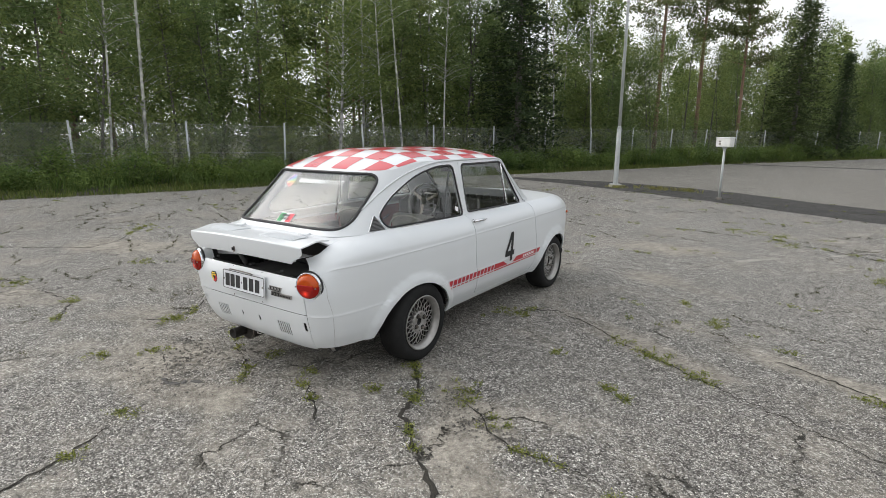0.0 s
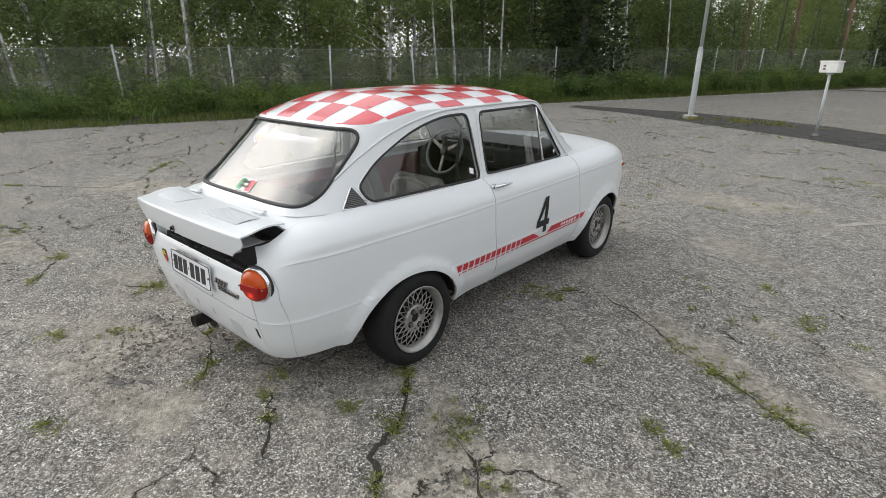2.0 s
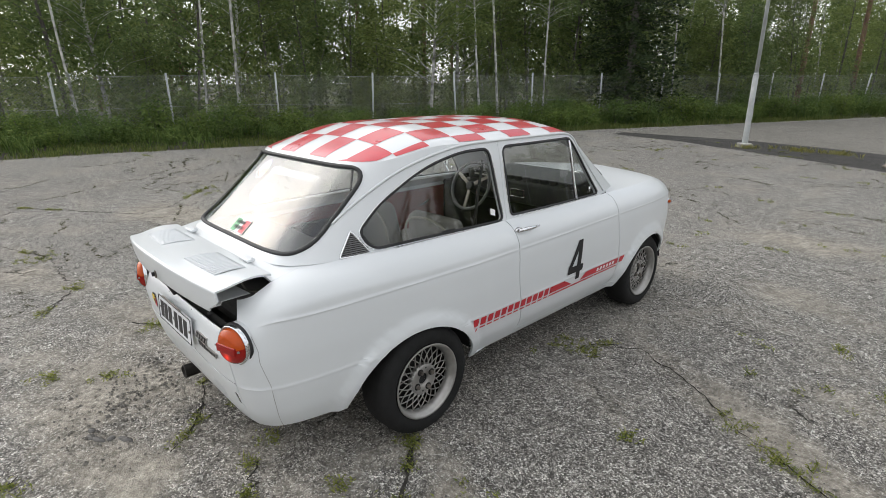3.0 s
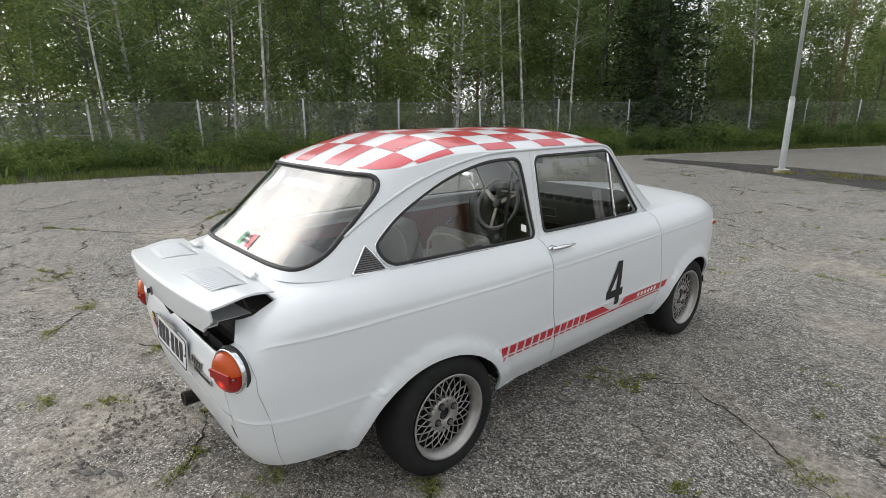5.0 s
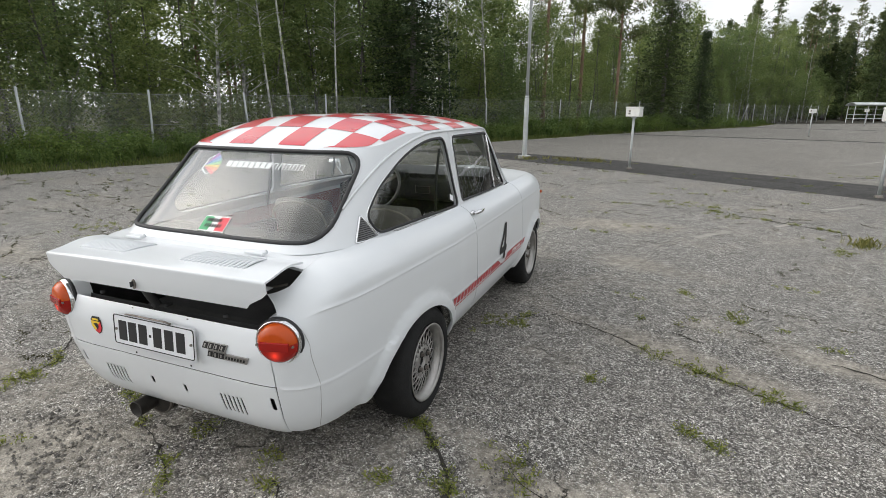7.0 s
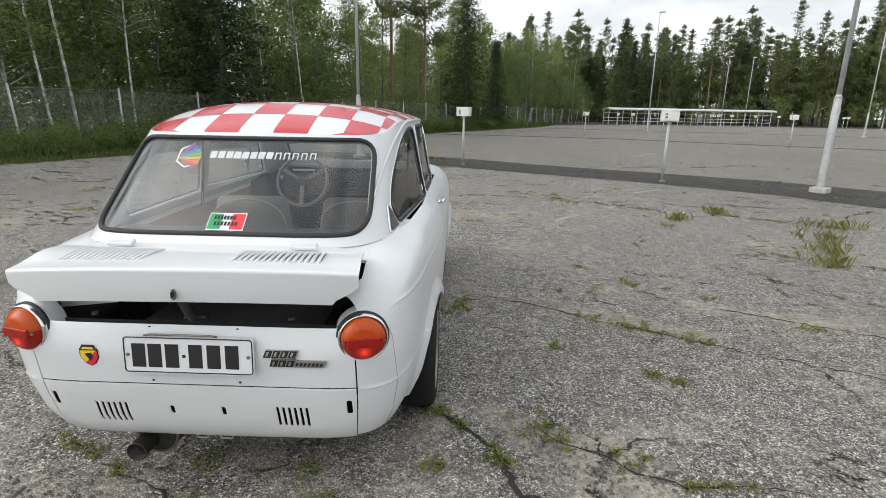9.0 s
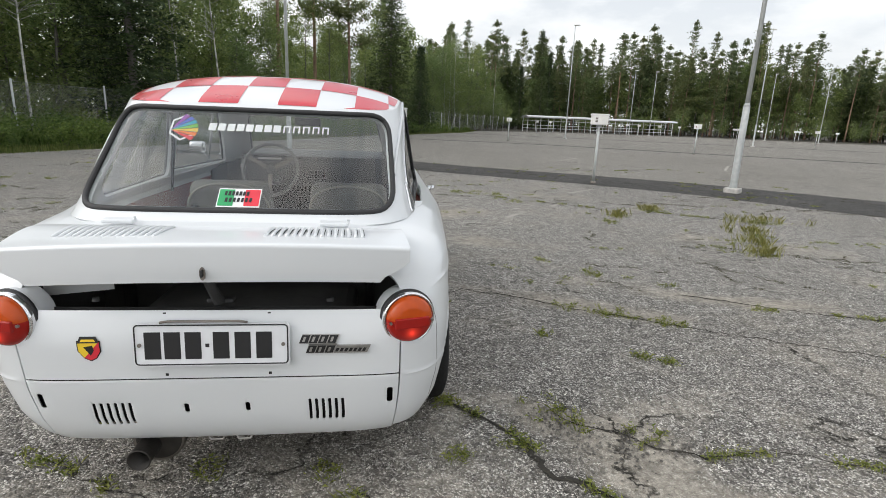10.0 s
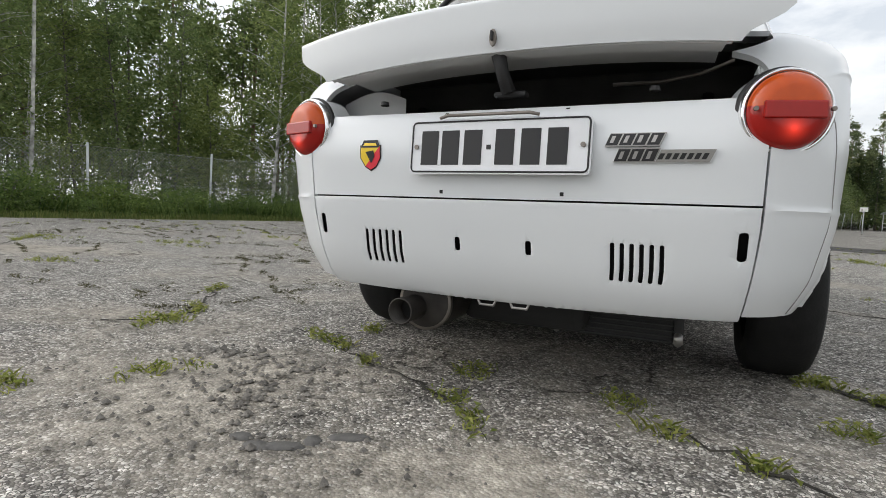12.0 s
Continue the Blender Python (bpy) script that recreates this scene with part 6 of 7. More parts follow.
# ---------------------------------------------------------------- fence
LOOP = material("fence_wire", (0.34, 0.355, 0.35), 0.5, metal=0.2, vary=0.2, scale=10.0)
fence = thing("fence", "grey chain-link fence with leaning steel posts among weeds", "fence")
FH = 1.72
length = sum(math.hypot(b[0] - a[0], b[1] - a[1]) for a, b in zip(FENCE, FENCE[1:]))
frng = np.random.default_rng(8)
d, i = 1.3, 0
while d < length:
    x, y, ux, uy = fence_at(d)
    lean = (0, 0) if i % 3 else (float(frng.normal(0, 5)), float(frng.normal(0, 7)))
    bent = i % 4 == 1
    top = FH + 0.10
    pts = [(0, 0, -0.1), (0.03 * bent, 0.02 * bent, top * 0.45), (0.10 * bent * (1 if i % 2 else -1), 0, top)]
    obj("post", *tube([Vector(p) for p in pts], 0.030, 8), GALV, fence, "").matrix_basis = pose(x, y, 0, lean[0], lean[1], 0)
    d += 2.95 + float(frng.normal(0, 0.04))
    i += 1
verts, faces = [], []
pitch, half = 0.085, 0.0017
for k in np.arange(0, length - FH, pitch):
    for way in (1, -1):
        a, b = (k, k + FH) if way > 0 else (k + FH, k)
        ax, ay, _, _ = fence_at(float(a))
        bx, by, _, _ = fence_at(float(b))
        n0 = len(verts)
        sag = 0.03 * math.sin(k * 0.8)
        for (px, py, pz) in ((ax, ay, 0.05), (bx, by, FH + sag)):
            verts += [(px, py, pz - half * 1.4), (px, py, pz + half * 1.4)]
        faces.append((n0, n0 + 1, n0 + 3, n0 + 2))
fast_mesh("wire_mesh", verts, faces, LOOP, fence)
pts = [fence_at(float(k)) for k in np.arange(0, length, 1.5)]
for z in (FH, FH * 0.5):
    obj("line_wire", *tube([(p[0], p[1], z + 0.03 * math.sin(n)) for n, p in enumerate(pts)], 0.004, 5), LOOP, fence)


# ---------------------------------------------------------------- weeds and bushes
def blades(centres, per, height, spread, rng, width=0.006, lean=0.45):
    """Tapered grass blades and narrow leaves."""
    c = np.repeat(np.asarray(centres, float), per, 0)
    k = len(c)
    base = c.copy()
    base[:, :2] += rng.normal(0, spread, (k, 2))
    h = height * rng.uniform(0.35, 1.2, k)
    a = rng.uniform(0, 2 * np.pi, k)
    out = np.stack([np.cos(a), np.sin(a), np.zeros(k)], 1)
    side = np.stack([-np.sin(a), np.cos(a), np.zeros(k)], 1) * (width * rng.uniform(0.7, 1.4, k))[:, None]
    bend = rng.uniform(0.1, lean, k)
    mid = base + out * (h * bend * 0.35)[:, None] + np.array([0, 0, 1.0]) * (h * 0.6)[:, None]
    tip = base + out * (h * bend)[:, None] + np.array([0, 0, 1.0]) * h[:, None]
    v = np.stack([base - side, base + side, mid + side, tip, mid - side], 1).reshape(-1, 3)
    return v, np.arange(5 * k).reshape(-1, 5)


wrng = np.random.default_rng(3)
EDGE_X = lambda y: float(np.interp(y, [-60, -4, 1, 6, 12, 17, 23, 29, 37, 47, 58], [-13.5, -12.6, -11.9, -10.4, -8.4, -6.6, -4.4, -2.2, 1.5, 6, 9]))
FENCE_X = lambda y: float(np.interp(y, [p[1] for p in FENCE], [p[0] for p in FENCE]))
spots, tall = [], []
for _ in range(9000):
    y = wrng.uniform(-6, 26) if wrng.uniform() < 0.8 else wrng.uniform(26, 58)
    u = wrng.uniform(-0.03, 1.5)
    x = EDGE_X(y) + (FENCE_X(y) - EDGE_X(y)) * u
    (tall if u > 0.35 + 0.25 * math.sin(y * 1.7) else spots).append((x, y, -0.02))
v, f = blades(spots, 9, 0.15, 0.10, wrng, 0.006)
tagged(fast_mesh("grass_verge", v, f, LEAF_VERGE), "uneven green grass along the asphalt's edge", "grass", kind="stuff")
v, f = blades(tall[::4], 7, 0.42, 0.14, wrng, 0.008)
vw, fw = leaf_cloud([(x, y, 0.10 + 0.32 * wrng.uniform() * (1 + 0.6 * math.sin(2.3 * y) * math.sin(1.1 * y + 3 * x))) for x, y, z in tall[::2] if math.sin(1.9 * y + 0.7 * x) + 0.7 * math.sin(4.3 * y) > -0.55], (0.13, 0.13, 0.12), 24, 0.040, wrng, 0.5)
tagged(fast_mesh("undergrowth", vw, fw, LEAF_WEED), "leafy green undergrowth in front of the fence", "undergrowth", kind="stuff")
tagged(fast_mesh("weeds", v, f, LEAF_WEED), "tall green weeds along the fence", "weeds", kind="stuff")
def bush(seed, h, w):
    r = np.random.default_rng(seed)
    b = thing("bush", "leafy green bush beside the fence", "bush")
    limbs, centres = [], []
    for i in range(9):
        a, rr = r.uniform(0, 6.3), w * r.uniform(0.3, 1)
        top = np.array([math.cos(a) * rr, math.sin(a) * rr, h * r.uniform(0.6, 1)])
        limbs.append(([np.zeros(3), top * np.array([0.5, 0.5, 0.6]), top], [0.014, 0.009, 0.004]))
        centres += [top * s + r.normal(0, 0.12, 3) * np.array([1, 1, 0.6]) for s in r.uniform(0.25, 1.0, 12)]
    tagged(obj("stem", *limb_set(limbs), BARK_GREY, b), kind="stuff")
    v, f = leaf_cloud(centres, (0.17, 0.17, 0.17), 13, 0.055, r)
    fast_mesh("foliage", v, f, LEAF_WEED if h < 1.5 else LEAF_BIRCH, b)
    return b
bushes = [bush(41, 1.3, 0.7), bush(42, 0.9, 0.6), bush(43, 2.2, 0.9), bush(44, 3.2, 1.2)]
first = set()
def set_bush(i, x, y, s):
    m = pose(x, y, -0.03, 0, 0, float(wrng.uniform(0, 360))) @ Matrix.Diagonal((s, s, s, 1))
    if i in first:
        copy_thing(bushes[i], pose(0, 0, 0)).matrix_basis = m
    else:
        first.add(i)
        bushes[i].matrix_basis = m
for y in np.arange(-5, 40, 0.42):
    fx, ex = FENCE_X(y), EDGE_X(y)
    set_bush(int(wrng.integers(0, 2)), fx + (ex - fx) * wrng.uniform(0.1, 0.7), float(y) + wrng.uniform(-0.3, 0.3), wrng.uniform(0.35, 0.85))
for y in np.arange(-5, 50, 1.1):
    fx = FENCE_X(y)
    ex = EDGE_X(y)
    set_bush(int(wrng.integers(0, 2)), fx + (ex - fx) * wrng.uniform(0.05, 0.45), float(y), wrng.uniform(0.6, 1.0))
    set_bush(int(wrng.integers(2, 4)), fx - wrng.uniform(0.7, 2.5), float(y) + wrng.uniform(-0.5, 0.5), wrng.uniform(0.7, 1.15))
thicket = []
for _ in range(5200):
    x, y = beside(wrng.uniform(2, 84), 3 + 19 * wrng.uniform() ** 1.4)
    thicket.append((x, y, 2.7 * wrng.uniform() ** 1.3))
v, f = leaf_cloud(thicket, (0.32, 0.32, 0.25), 17, 0.095, wrng)
tagged(fast_mesh("thicket", v, f, LEAF_BIRCH), "dense green saplings under the trees", "undergrowth", kind="stuff")
for x in np.arange(8, 120, 2.2):
    yy = 78.5 - 0.0016 * (x - 40) ** 2 if x > 14 else 66 + (x - 8)
    set_bush(int(wrng.integers(2, 4)), float(x), yy + wrng.uniform(0, 3), wrng.uniform(1.0, 1.6))

# ---------------------------------------------------------------- cracks, tufts and loose stones
crng = np.random.default_rng(17)
CRACKS = {"main": [(0.69, -0.08), (0.87, -0.28), (0.97, -0.45), (1.02, -0.58), (1.22, -0.75), (1.53, -0.98), (1.9, -1.3), (2.5, -1.6)],
          "fork": [(1.13, -0.16), (1.2, -0.30), (1.36, -0.38), (1.53, -0.53), (1.76, -0.52), (1.98, -0.52), (2.28, -0.62), (2.8, -0.55)],
          "side": [(0.70, 1.24), (0.95, 1.42), (1.16, 1.32), (1.37, 1.22), (1.60, 1.05), (1.86, 0.93), (2.1, 0.79), (2.3, 0.70), (2.6, 0.55), (3.2, 0.3)],
          "rear": [(0.36, -0.68), (0.58, -0.84), (0.84, -0.98)],
          "left": [(0.15, -2.1), (0.07, -1.82), (0.01, -1.65), (-0.12, -1.49), (-0.24, -1.40)],
          "far": [(1.86, 6.29), (2.24, 5.91), (2.49, 5.79), (3.4, 5.2)],
          "right": [(2.5, 1.35), (2.73, 1.24), (2.92, 1.16), (3.2, 1.0), (3.9, 0.8)],
          "tail": [(0.05, -0.93), (0.01, -0.86), (-0.05, -0.80), (-0.22, -0.72), (-0.37, -0.67), (-0.57, -0.56), (-0.9, -0.42)], "north": [(-6.4, -1.1), (-5.6, -0.5), (-4.84, 0.07), (-5.1, 0.5), (-5.5, 0.8), (-6.2, 1.4)],
          "back": [(-1.5, -0.75), (-1.34, -0.62), (-1.38, -0.45), (-1.9, 0.1)], "west": [(-4.3, -1.3), (-3.6, -1.0), (-2.5, -0.93), (-2.0, -1.2)],
          "lot": [(4.4, 11.3), (5.2, 11.5), (6.1, 11.6), (7.0, 12.0), (7.8, 12.6)], "patch": [(3.3, 4.7), (4.1, 5.0), (5.26, 4.3), (4.08, 2.6)]}
tufts = []
for name, line in CRACKS.items():
    pts = []
    for (ax, ay), (bx, by) in zip(line, line[1:]):
        k = max(2, int(math.hypot(bx - ax, by - ay) / 0.04))
        pts += [(ax + (bx - ax) * t / k, ay + (by - ay) * t / k) for t in range(k)]
    pts = [(x + crng.normal(0, 0.011), y + crng.normal(0, 0.011)) for x, y in pts]
    base = {"main": 0.011, "left": 0.006, "lot": 0.02, "patch": 0.004, "side": 0.0032, "tail": 0.004}.get(name, 0.005)
    verts, faces = [], []
    for j, (x, y) in enumerate(pts):
        a, b = pts[max(0, j - 1)], pts[min(len(pts) - 1, j + 1)]
        dx, dy = b[0] - a[0], b[1] - a[1]
        n = math.hypot(dx, dy) + 1e-9
        w = base * crng.uniform(0.25, 1.6) * (1 if name == "main" else 0.05 + 0.95 * (math.sin(j * 0.31 + len(pts)) > -0.25))
        verts += [(x - dy / n * w, y + dx / n * w, 0.0042), (x, y, 0.006 + 0.003 * crng.uniform()), (x + dy / n * w, y - dx / n * w, 0.0042)]
    for j in range(len(pts) - 1):
        faces += [(3 * j, 3 * j + 1, 3 * j + 4, 3 * j + 3), (3 * j + 1, 3 * j + 2, 3 * j + 5, 3 * j + 4)]
    tagged(obj("crack", verts, faces, CRACK_SOIL), "soil-filled crack in the asphalt", "crack", kind="structure")
    run = 0
    for j in range(0, len(pts)):
        if run <= 0 and crng.uniform() < {"rear": 0.0, "main": 0.16, "side": 0.05}.get(name, 0.085):
            run = int(crng.integers(2, 7))
        if run > 0:
            run -= 1
            tufts += [(pts[j][0] + crng.normal(0, 0.012), pts[j][1] + crng.normal(0, 0.012), 0.0) for _ in range(2)]
CLUMPS = [(0.62, 1.13, 0.16), (0.75, 1.2, 0.12), (1.13, -0.16, 0.10), (1.21, -0.3, 0.08), (1.45, -0.4, 0.09), (1.6, 1.05, 0.12), (1.86, 0.93, 0.10), (2.12, 0.79, 0.12), (2.1, 1.91, 0.08), (1.75, 2.25, 0.06),
          (2.07, 1.81, 0.08), (5.26, 4.33, 0.22), (4.08, 2.6, 0.14), (4.6, 3.4, 0.16), (3.37, 4.59, 0.12), (4.1, 5.13, 0.18), (2.02, 6.32, 0.3), (1.58, 6.55, 0.3), (2.2, 5.77, 0.25), (3.12, 4.23, 0.2), (2.98, 1.06, 0.1),
          (1.32, 0.62, 0.05), (1.76, 0.32, 0.06), (1.88, 0.23, 0.05), (-1.34, -0.64, 0.12), (-0.84, -0.99, 0.09), (-1.01, -1.23, 0.1), (-0.14, -0.55, 0.06), (0.24, -0.57, 0.06), (0.36, -0.71, 0.035), (0.51, -0.78, 0.035), 
          (0.70, -0.5, 0.06), (-0.65, -0.29, 0.05), (-0.12, -1.49, 0.07), (0.06, -1.8, 0.06), (-5.2, 5.6, 0.2), (-3.6, -1.1, 0.2), (-3.5, 0.1, 0.2), (-2.5, -0.9, 0.12), (-5.8, 1.1, 0.4), (-4.5, 1.7, 0.4), (0.7, -0.12, 0.05), (0.95, -0.43, 0.05)]
for x, y, r in CLUMPS:
    tufts += [(x + crng.normal(0, r * 0.5), y + crng.normal(0, r * 0.45), 0.0) for _ in range(int(4 + 60 * r))]
for _ in range(190):
    x, y = crng.uniform(-11, 9), crng.uniform(1.5, 13)
    if abs(x) > 1.0 or y > 3:
        tufts += [(x + crng.normal(0, 0.10), y + crng.normal(0, 0.03), 0.0) for _ in range(int(crng.integers(2, 9)))]
# dark clumps, not moss: they stand for shaded crack steps and grass stubs
moss = []
for _ in range(330):
    x, y = crng.uniform(-10.5, 9), crng.uniform(0.8, 12.5)
    if crng.uniform() < 0.35:
        x, y = crng.uniform(-10, -1.2), crng.uniform(-2.5, 5)
    if abs(x) < 1.1 and y < 3.2 or y > 12.9 - 0.62 * x and x > 0:
        continue
    a = radians(-17 + crng.normal(0, 16) + (90 if crng.uniform() < 0.22 else 0))
    run = crng.uniform(0.15, 1.1)
    k = int(run / 0.012)
    bow = crng.normal(0, 0.05, 3)
    for j in range(k):
        t = j / k
        w = bow[0] * math.sin(5 * t) + bow[1] * math.sin(11 * t + 1) * 0.6
        if math.sin(17 * t + 40 * bow[2]) > -0.45:
            moss.append((x + run * t * math.cos(a) - w * math.sin(a), y + run * t * math.sin(a) + w * math.cos(a), 0.004))
# the steps' shade is put into this brown-black
LEAF_CRACK_LINE = leaf_material("moss", (0.034, 0.032, 0.018), (0.095, 0.090, 0.042))
v, f = leaf_cloud(moss, (0.012, 0.012, 0.005), 5, 0.0075, crng, 0.8)
tagged(fast_mesh("crack_moss", v, f, LEAF_CRACK_LINE), "dark clumps along fine cracks, for their shaded steps and grass stubs", "moss", kind="stuff")
v, f = blades(tufts, 5, 0.024, 0.014, crng, 0.0012, 1.7)
v2, f2 = leaf_cloud([(x, y, 0.012) for x, y, z in tufts], (0.017, 0.017, 0.008), 12, 0.0085, crng, 0.45)
tagged(fast_mesh("grass_tufts", v, f, LEAF_GRASS), "small grass tufts growing from cracks", "grass", kind="stuff")
tagged(fast_mesh("low_weeds", v2, f2, LEAF_GRASS), "flat weed leaves growing in the cracks", "weeds", kind="stuff")
high = []
for x, y, r in ((5.26, 4.33, 0.40), (4.08, 2.6, 0.16), (4.35, 3.1, 0.2), (4.7, 3.7, 0.25), (-2.3, 12.25, 0.3), (-1.3, 12.6, 0.55), (-0.6, 12.4, 0.4), (3.37, 4.59, 0.15), (4.1, 5.13, 0.15)):
    high += [(x + crng.normal(0, r * 0.5), y + crng.normal(0, r * 0.35), 0.0) for _ in range(int(6 + 34 * r))]
v, f = blades(high, 12, 0.10, 0.05, crng, 0.0013, 0.8)
tagged(fast_mesh("dry_grass", v, f, LEAF_DRY), "yellowish taller grass growing through the asphalt", "grass", kind="stuff")
def stones(count, cx, cy, sx, sy, size, rng):
    p = np.stack([rng.normal(cx, sx, count), rng.normal(cy, sy, count), np.zeros(count)], 1)
    s = size * rng.uniform(0.4, 1.4, (count, 1))
    unit = np.array([(1, 0, 0), (0, 1, 0), (-1, 0, 0), (0, -1, 0), (0, 0, 0.8), (0, 0, -0.5)], float)
    jit = unit[None] * rng.uniform(0.6, 1.3, (count, 6, 1))
    ang = rng.uniform(0, 6.3, count)
    c, sn = np.cos(ang)[:, None], np.sin(ang)[:, None]
    jx, jy = jit[:, :, 0] * c - jit[:, :, 1] * sn, jit[:, :, 0] * sn + jit[:, :, 1] * c
    v = np.stack([jx, jy, jit[:, :, 2]], 2) * s[:, None] + p[:, None] + np.array([0, 0, 0.004])
    tri = np.array([(0, 1, 4), (1, 2, 4), (2, 3, 4), (3, 0, 4)])
    return v.reshape(-1, 3), (tri[None] + 6 * np.arange(count)[:, None, None]).reshape(-1, 3)
GRAVEL = material("loose_stone", (0.075, 0.069, 0.062), 0.85, vary=0.5, scale=60.0, second=(0.19, 0.175, 0.155), bump=0.5, bump_scale=200)
heaps = [(90, -0.50, -0.95, 0.12, 0.07, 0.0085), (60, -0.60, -0.80, 0.13, 0.06, 0.009), (45, -0.85, -0.80, 0.10, 0.06, 0.009), (50, -0.40, -1.12, 0.22, 0.10, 0.009), (220, -0.65, -1.0, 0.38, 0.22, 0.0055), (90, -0.35, -1.15, 0.25, 0.12, 0.006), (300, -1.2, -0.70, 0.45, 0.3, 0.0055),
         (380, 1.42, -0.45, 0.28, 0.07, 0.0065), (160, 1.15, -0.22, 0.06, 0.12, 0.006), (500, 0.6, -0.6, 0.9, 0.8, 0.004), (1200, 0.5, 0.5, 2.5, 2.0, 0.004)]
# crumbs along the cracks
for name in ("main", "fork", "tail", "side", "left"):
    line = CRACKS[name]
    for (ax, ay), (bx, by) in zip(line, line[1:]):
        heaps.append((int(70 * math.hypot(bx - ax, by - ay)) + 4, (ax + bx) / 2, (ay + by) / 2, 0.02 + abs(bx - ax) * 0.30, 0.02 + abs(by - ay) * 0.30, 0.0065))
piles = [stones(*heap, crng) for heap in heaps]
off, vs, fs = 0, [], []
for v, f in piles:
    vs.append(v)
    fs.append(f + off)
    off += len(v)
tagged(fast_mesh("gravel", np.concatenate(vs), np.concatenate(fs), GRAVEL), "loose grey gravel on the asphalt", "gravel", kind="stuff")

# flat smears of old tar on the asphalt
TAR = material("old_tar", (0.085, 0.081, 0.076), 0.7, vary=0.3, scale=60.0, bump=0.4, bump_scale=120)
for x, y, a, b, turn in ((-0.352, -1.160, 0.026, 0.013, 10), (-0.300, -1.172, 0.026, 0.016, 20), (-0.258, -1.150, 0.036, 0.016, 30), (-0.228, -1.105, 0.016, 0.020, 60), (-0.178, -1.058, 0.045, 0.013, 26)):
    rim = [(1 + 0.22 * math.sin(3 * k + 40 * x) * math.sin(5 * k + 9 * y)) for k in np.linspace(0, 2 * math.pi, 20, False)]
    verts = [(0, 0, 0.0065)] + [(a * q * r * math.cos(k), b * q * r * math.sin(k), z) for q, z in ((0.8, 0.0062), (1.0, 0.0005)) for k, r in zip(np.linspace(0, 2 * math.pi, 20, False), rim)]
    faces = [(0, 1 + i, 1 + (i + 1) % 20) for i in range(20)] + [(1 + i, 21 + i, 21 + (i + 1) % 20, 1 + (i + 1) % 20) for i in range(20)]
    smear = tagged(obj("tar_smear", verts, faces, TAR), "flat dark smear of old tar on the asphalt", "tar", kind="structure")
    smear.matrix_basis = pose(x, y, 0, 0, 0, turn)

# ---------------------------------------------------------------- lamp posts, heater posts, bicycle shelter
def lamp_post(x, y, h=8.5, head=True):
    post = thing("lamp_post", "tall galvanised lamp post on a concrete foot", "lamp post", pose(x, y, 0, 0, 0, 40))
    part("foot", box(0.27, 0.27, 0.13, 0.02, pose(0, 0, 0.03)), CONCRETE, post, "square concrete foot")
    part("base_tube", rod(0.066, 0.060, 1.55, 20, pose(0, 0, 0.85), 0.004), GALV, post, smooth=True)
    part("collar", rod(0.062, 0.042, 0.06, 20, pose(0, 0, 1.655)), GALV, post, smooth=True)
    part("pole", rod(0.042, 0.030, h - 1.68, 16, pose(0, 0, 1.68 + (h - 1.68) / 2)), GALV, post, smooth=True)
    part("hatch", box(0.004, 0.05, 0.20, 0.001, pose(0.064, 0, 0.75)), GALV, post)
    part("lamp_head", box(0.62, 0.20, 0.09, 0.03, pose(0.25, 0, h + 0.02, 0, -6, 0)), GREYPAINT, post, "flat grey lamp head")
    return post
lamp = lamp_post(-2.48, 12.50)
for x, y, s in ((6.96, 7.62, 1), (27.6, 37.2, 1), (13.6, 39.9, 1), (31.9, 70.0, 1), (35.1, 70.6, 1), (49.0, 66.0, 1), (51.7, 60.0, 1)):
    copy_thing(lamp, pose(x, y, 0, 0, 0, 40))
def heater_post(x, y):
    post = thing("heater_post", "pale car-heater socket box on a thin post", "heater post", pose(x, y, 0, 0, 0, -20), group="heater posts on the parking area")
    part("foot", rod(0.065, 0.055, 0.05, 18, pose(0, 0, 0.02), 0.008), STEEL, post, smooth=True)
    part("pole", rod(0.026, 0.026, 1.18, 14, pose(0, 0, 0.60)), GALV, post, smooth=True)
    part("bracket", box(0.10, 0.06, 0.05, 0.008, pose(0, 0, 1.17)), GALV, post)
    shell = part("box", box(0.33, 0.19, 0.20, 0.016, pose(0, 0, 1.285)), GREYPAINT, post, "pale weathered socket box")
    part("cover", box(0.345, 0.205, 0.035, 0.012, pose(0, 0, 1.385)), GREYPAINT, shell)
    for z in (1.255, 1.31):
        part("socket_flap", box(0.045, 0.012, 0.035, 0.003, pose(-0.07, -0.098, z)), STEEL, shell)
    return post
hp = heater_post(0.45, 11.05)
for x, y in ((4.50, 8.55), (7.3, 31.5), (14.42, 22.24), (15.6, 57.0), (17.0, 56.5), (29.0, 64.0), (30.3, 63.5), (33.2, 64.0), (36.2, 64.6), (44.5, 66.0), (42.9, 62.8), (50.6, 62.0), (49.3, 61.0), (37.3, 42.8), (47.0, 58.0), (54.0, 60.0)):
    copy_thing(hp, pose(x, y, 0, 0, 0, float(crng.uniform(-30, 10))))
shelter = thing("bicycle_shelter", "long white steel bicycle shelter with a curved light roof", "shelter", pose(17.3, 68.6, 0, 0, 0, 12.0))
SL = 23.0
SHEET = material("roof_sheet", (0.62, 0.65, 0.66), 0.35, vary=0.1, scale=3.0)
prof = [(0.0, 1.95), (0.3, 2.06), (0.7, 2.12), (1.2, 2.10), (1.8, 1.98), (2.2, 1.82)]
verts = [(x, y - 0.6, z) for x in (-0.3, SL + 0.3) for y, z in prof]
thick(obj("roof_sheet", verts, [(i, i + 6, i + 7, i + 1) for i in range(5)], SHEET, shelter), 0.03)
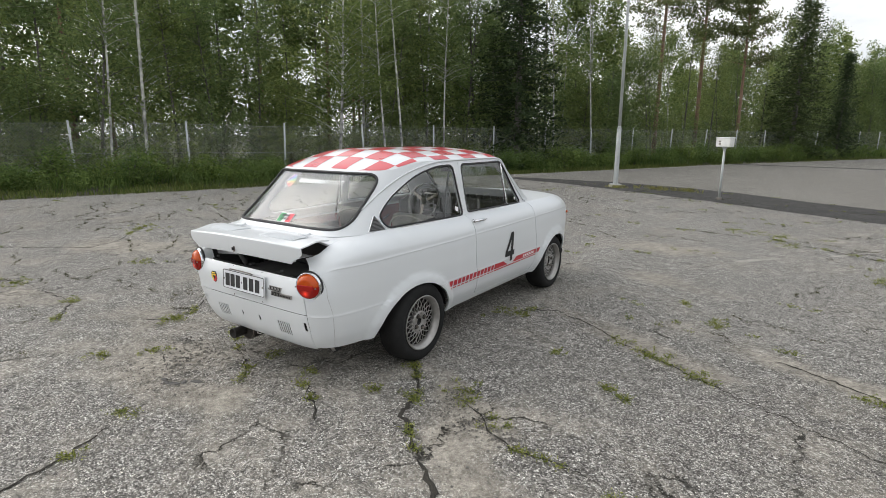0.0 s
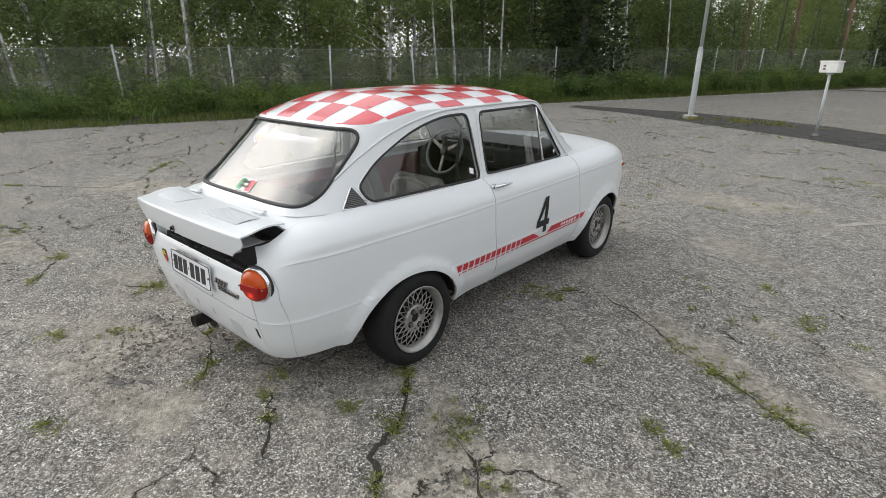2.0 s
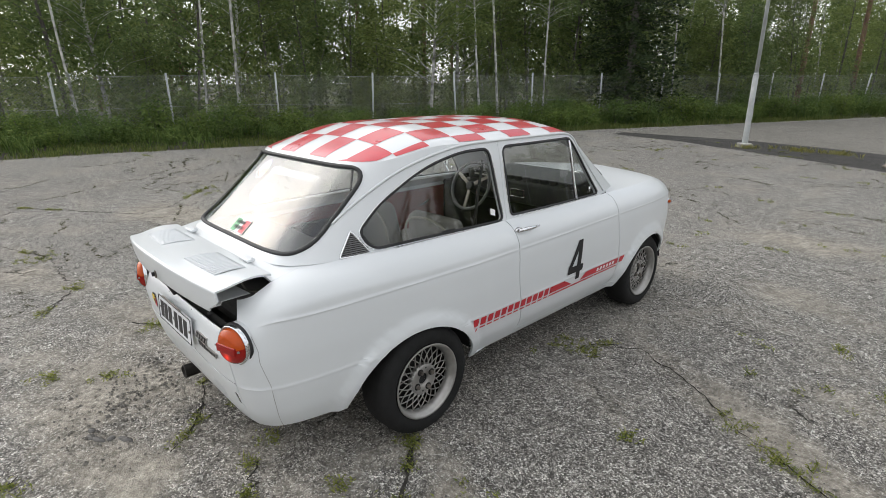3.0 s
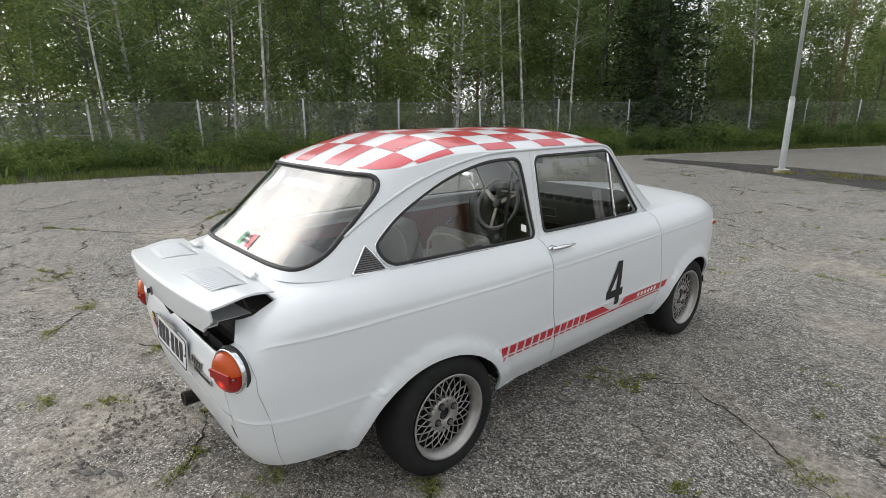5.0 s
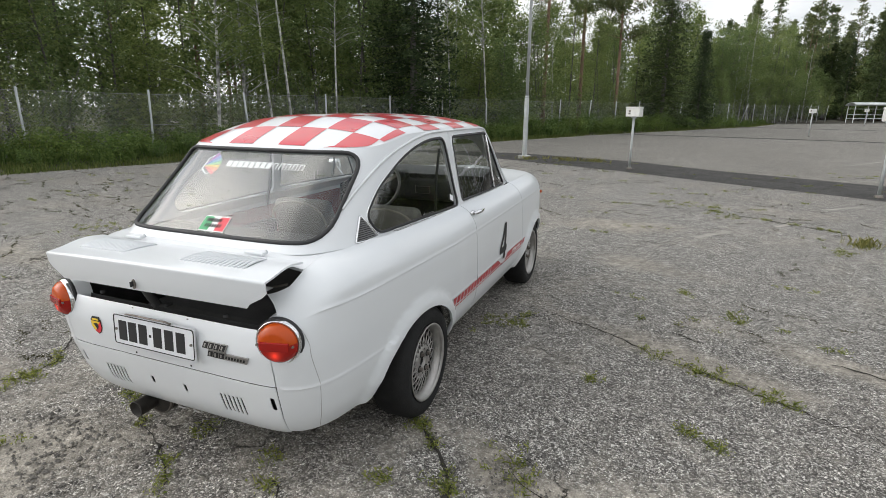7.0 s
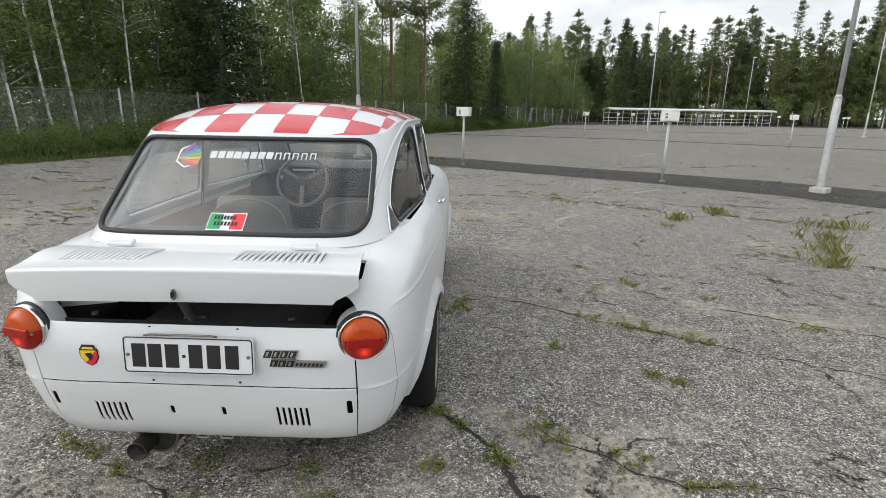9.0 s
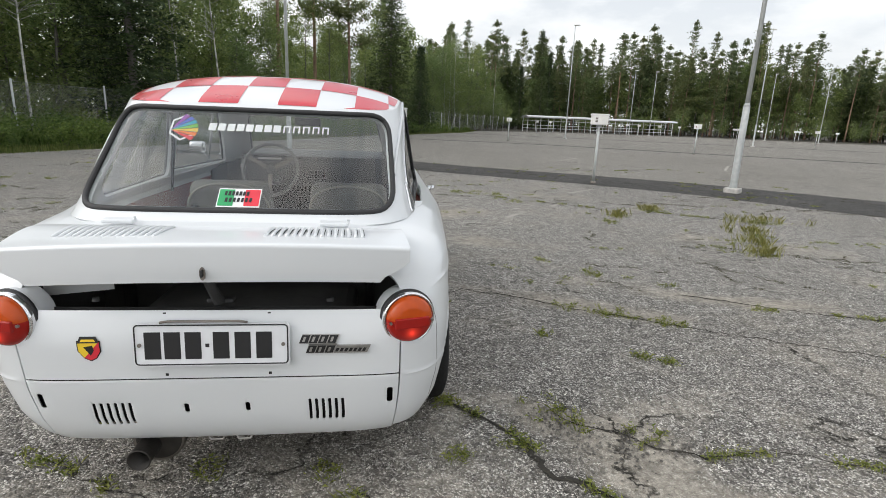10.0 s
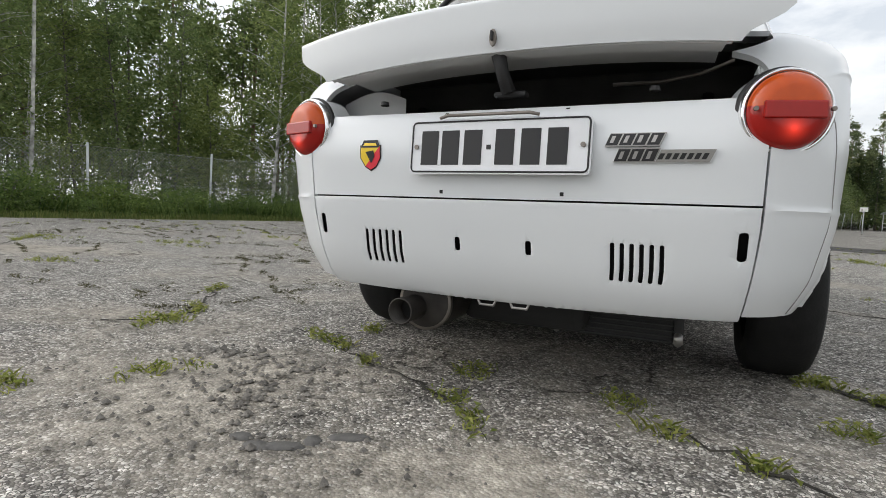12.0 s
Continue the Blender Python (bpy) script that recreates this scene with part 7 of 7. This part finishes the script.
WHITE_STEEL = material("white_steel", (0.72, 0.74, 0.75), 0.45, vary=0.1, scale=4.0)
for i in range(13):
    x = SL * i / 12
    for y, h in ((0.0, 2.02), (1.5, 1.86)):
        part("post", rod(0.04, 0.04, h, 10, pose(x, y, h / 2)), WHITE_STEEL, shelter)
    obj("rib", *tube([(x, y - 0.6, z - 0.05) for y, z in prof], 0.035, 6), WHITE_STEEL, shelter)
for z in (0.45, 0.85, 1.45):
    part("rail", rod(0.022, 0.022, SL, 8, pose(SL / 2, 1.5, z, 0, 90, 0)), WHITE_STEEL, shelter)
    part("rail", rod(0.022, 0.022, SL, 8, pose(SL / 2, 0.0, z, 0, 90, 0)), WHITE_STEEL, shelter)
part("fascia", box(SL + 0.6, 0.04, 0.14, 0.01, pose(SL / 2, -0.6, 1.93)), WHITE_STEEL, shelter)

# repair seam and faded bay lines on the parking area
MARK = material("worn_line_paint", (0.27, 0.255, 0.225), 0.85, vary=0.35, scale=14.0)
def ribbon(name, pts, w, z, mat, label, category):
    verts, faces = [], []
    for j, (x, y) in enumerate(pts):
        a, b = pts[max(0, j - 1)], pts[min(len(pts) - 1, j + 1)]
        dx, dy = b[0] - a[0], b[1] - a[1]
        n = math.hypot(dx, dy)
        verts += [(x - dy / n * w / 2, y + dx / n * w / 2, z), (x + dy / n * w / 2, y - dx / n * w / 2, z)]
    tagged(obj(name, verts, [(2 * j, 2 * j + 1, 2 * j + 3, 2 * j + 2) for j in range(len(pts) - 1)], mat), label, category, kind="structure")
ribbon("seam", [(-2.2, 29.0), (0.7, 28.6), (4.5, 28.0), (8.4, 27.0), (14.3, 23.4), (19.8, 20.6), (40, 8)], 0.7, 0.009, ASPHALT_DARK, "dark repaired seam across the parking area", "seam")
ribbon("seam", [(5, 46), (9, 44.5), (20, 41), (40, 33), (70, 20)], 0.9, 0.009, ASPHALT_DARK, "dark repaired seam across the parking area", "seam")
for a, b in (((2.7, 5.3), (2.95, 5.65)), ((3.5, 6.9), (4.07, 7.44)), ((1.81, 4.29), (2.2, 4.80))):
    ribbon("bay_line", [a, ((a[0] + b[0]) / 2, (a[1] + b[1]) / 2), b], 0.07, 0.0045, MARK, "worn grey bay line on the asphalt", "road marking")
for i in range(4):
    x, y = 5.4 + i * 4.6, 14.4 - i * 1.7
    ribbon("bay_line", [(x, y), (x + 0.8, y + 1.2), (x + 1.5, y + 2.2)], 0.08, 0.009, MARK, "worn grey bay line on the asphalt", "road marking")
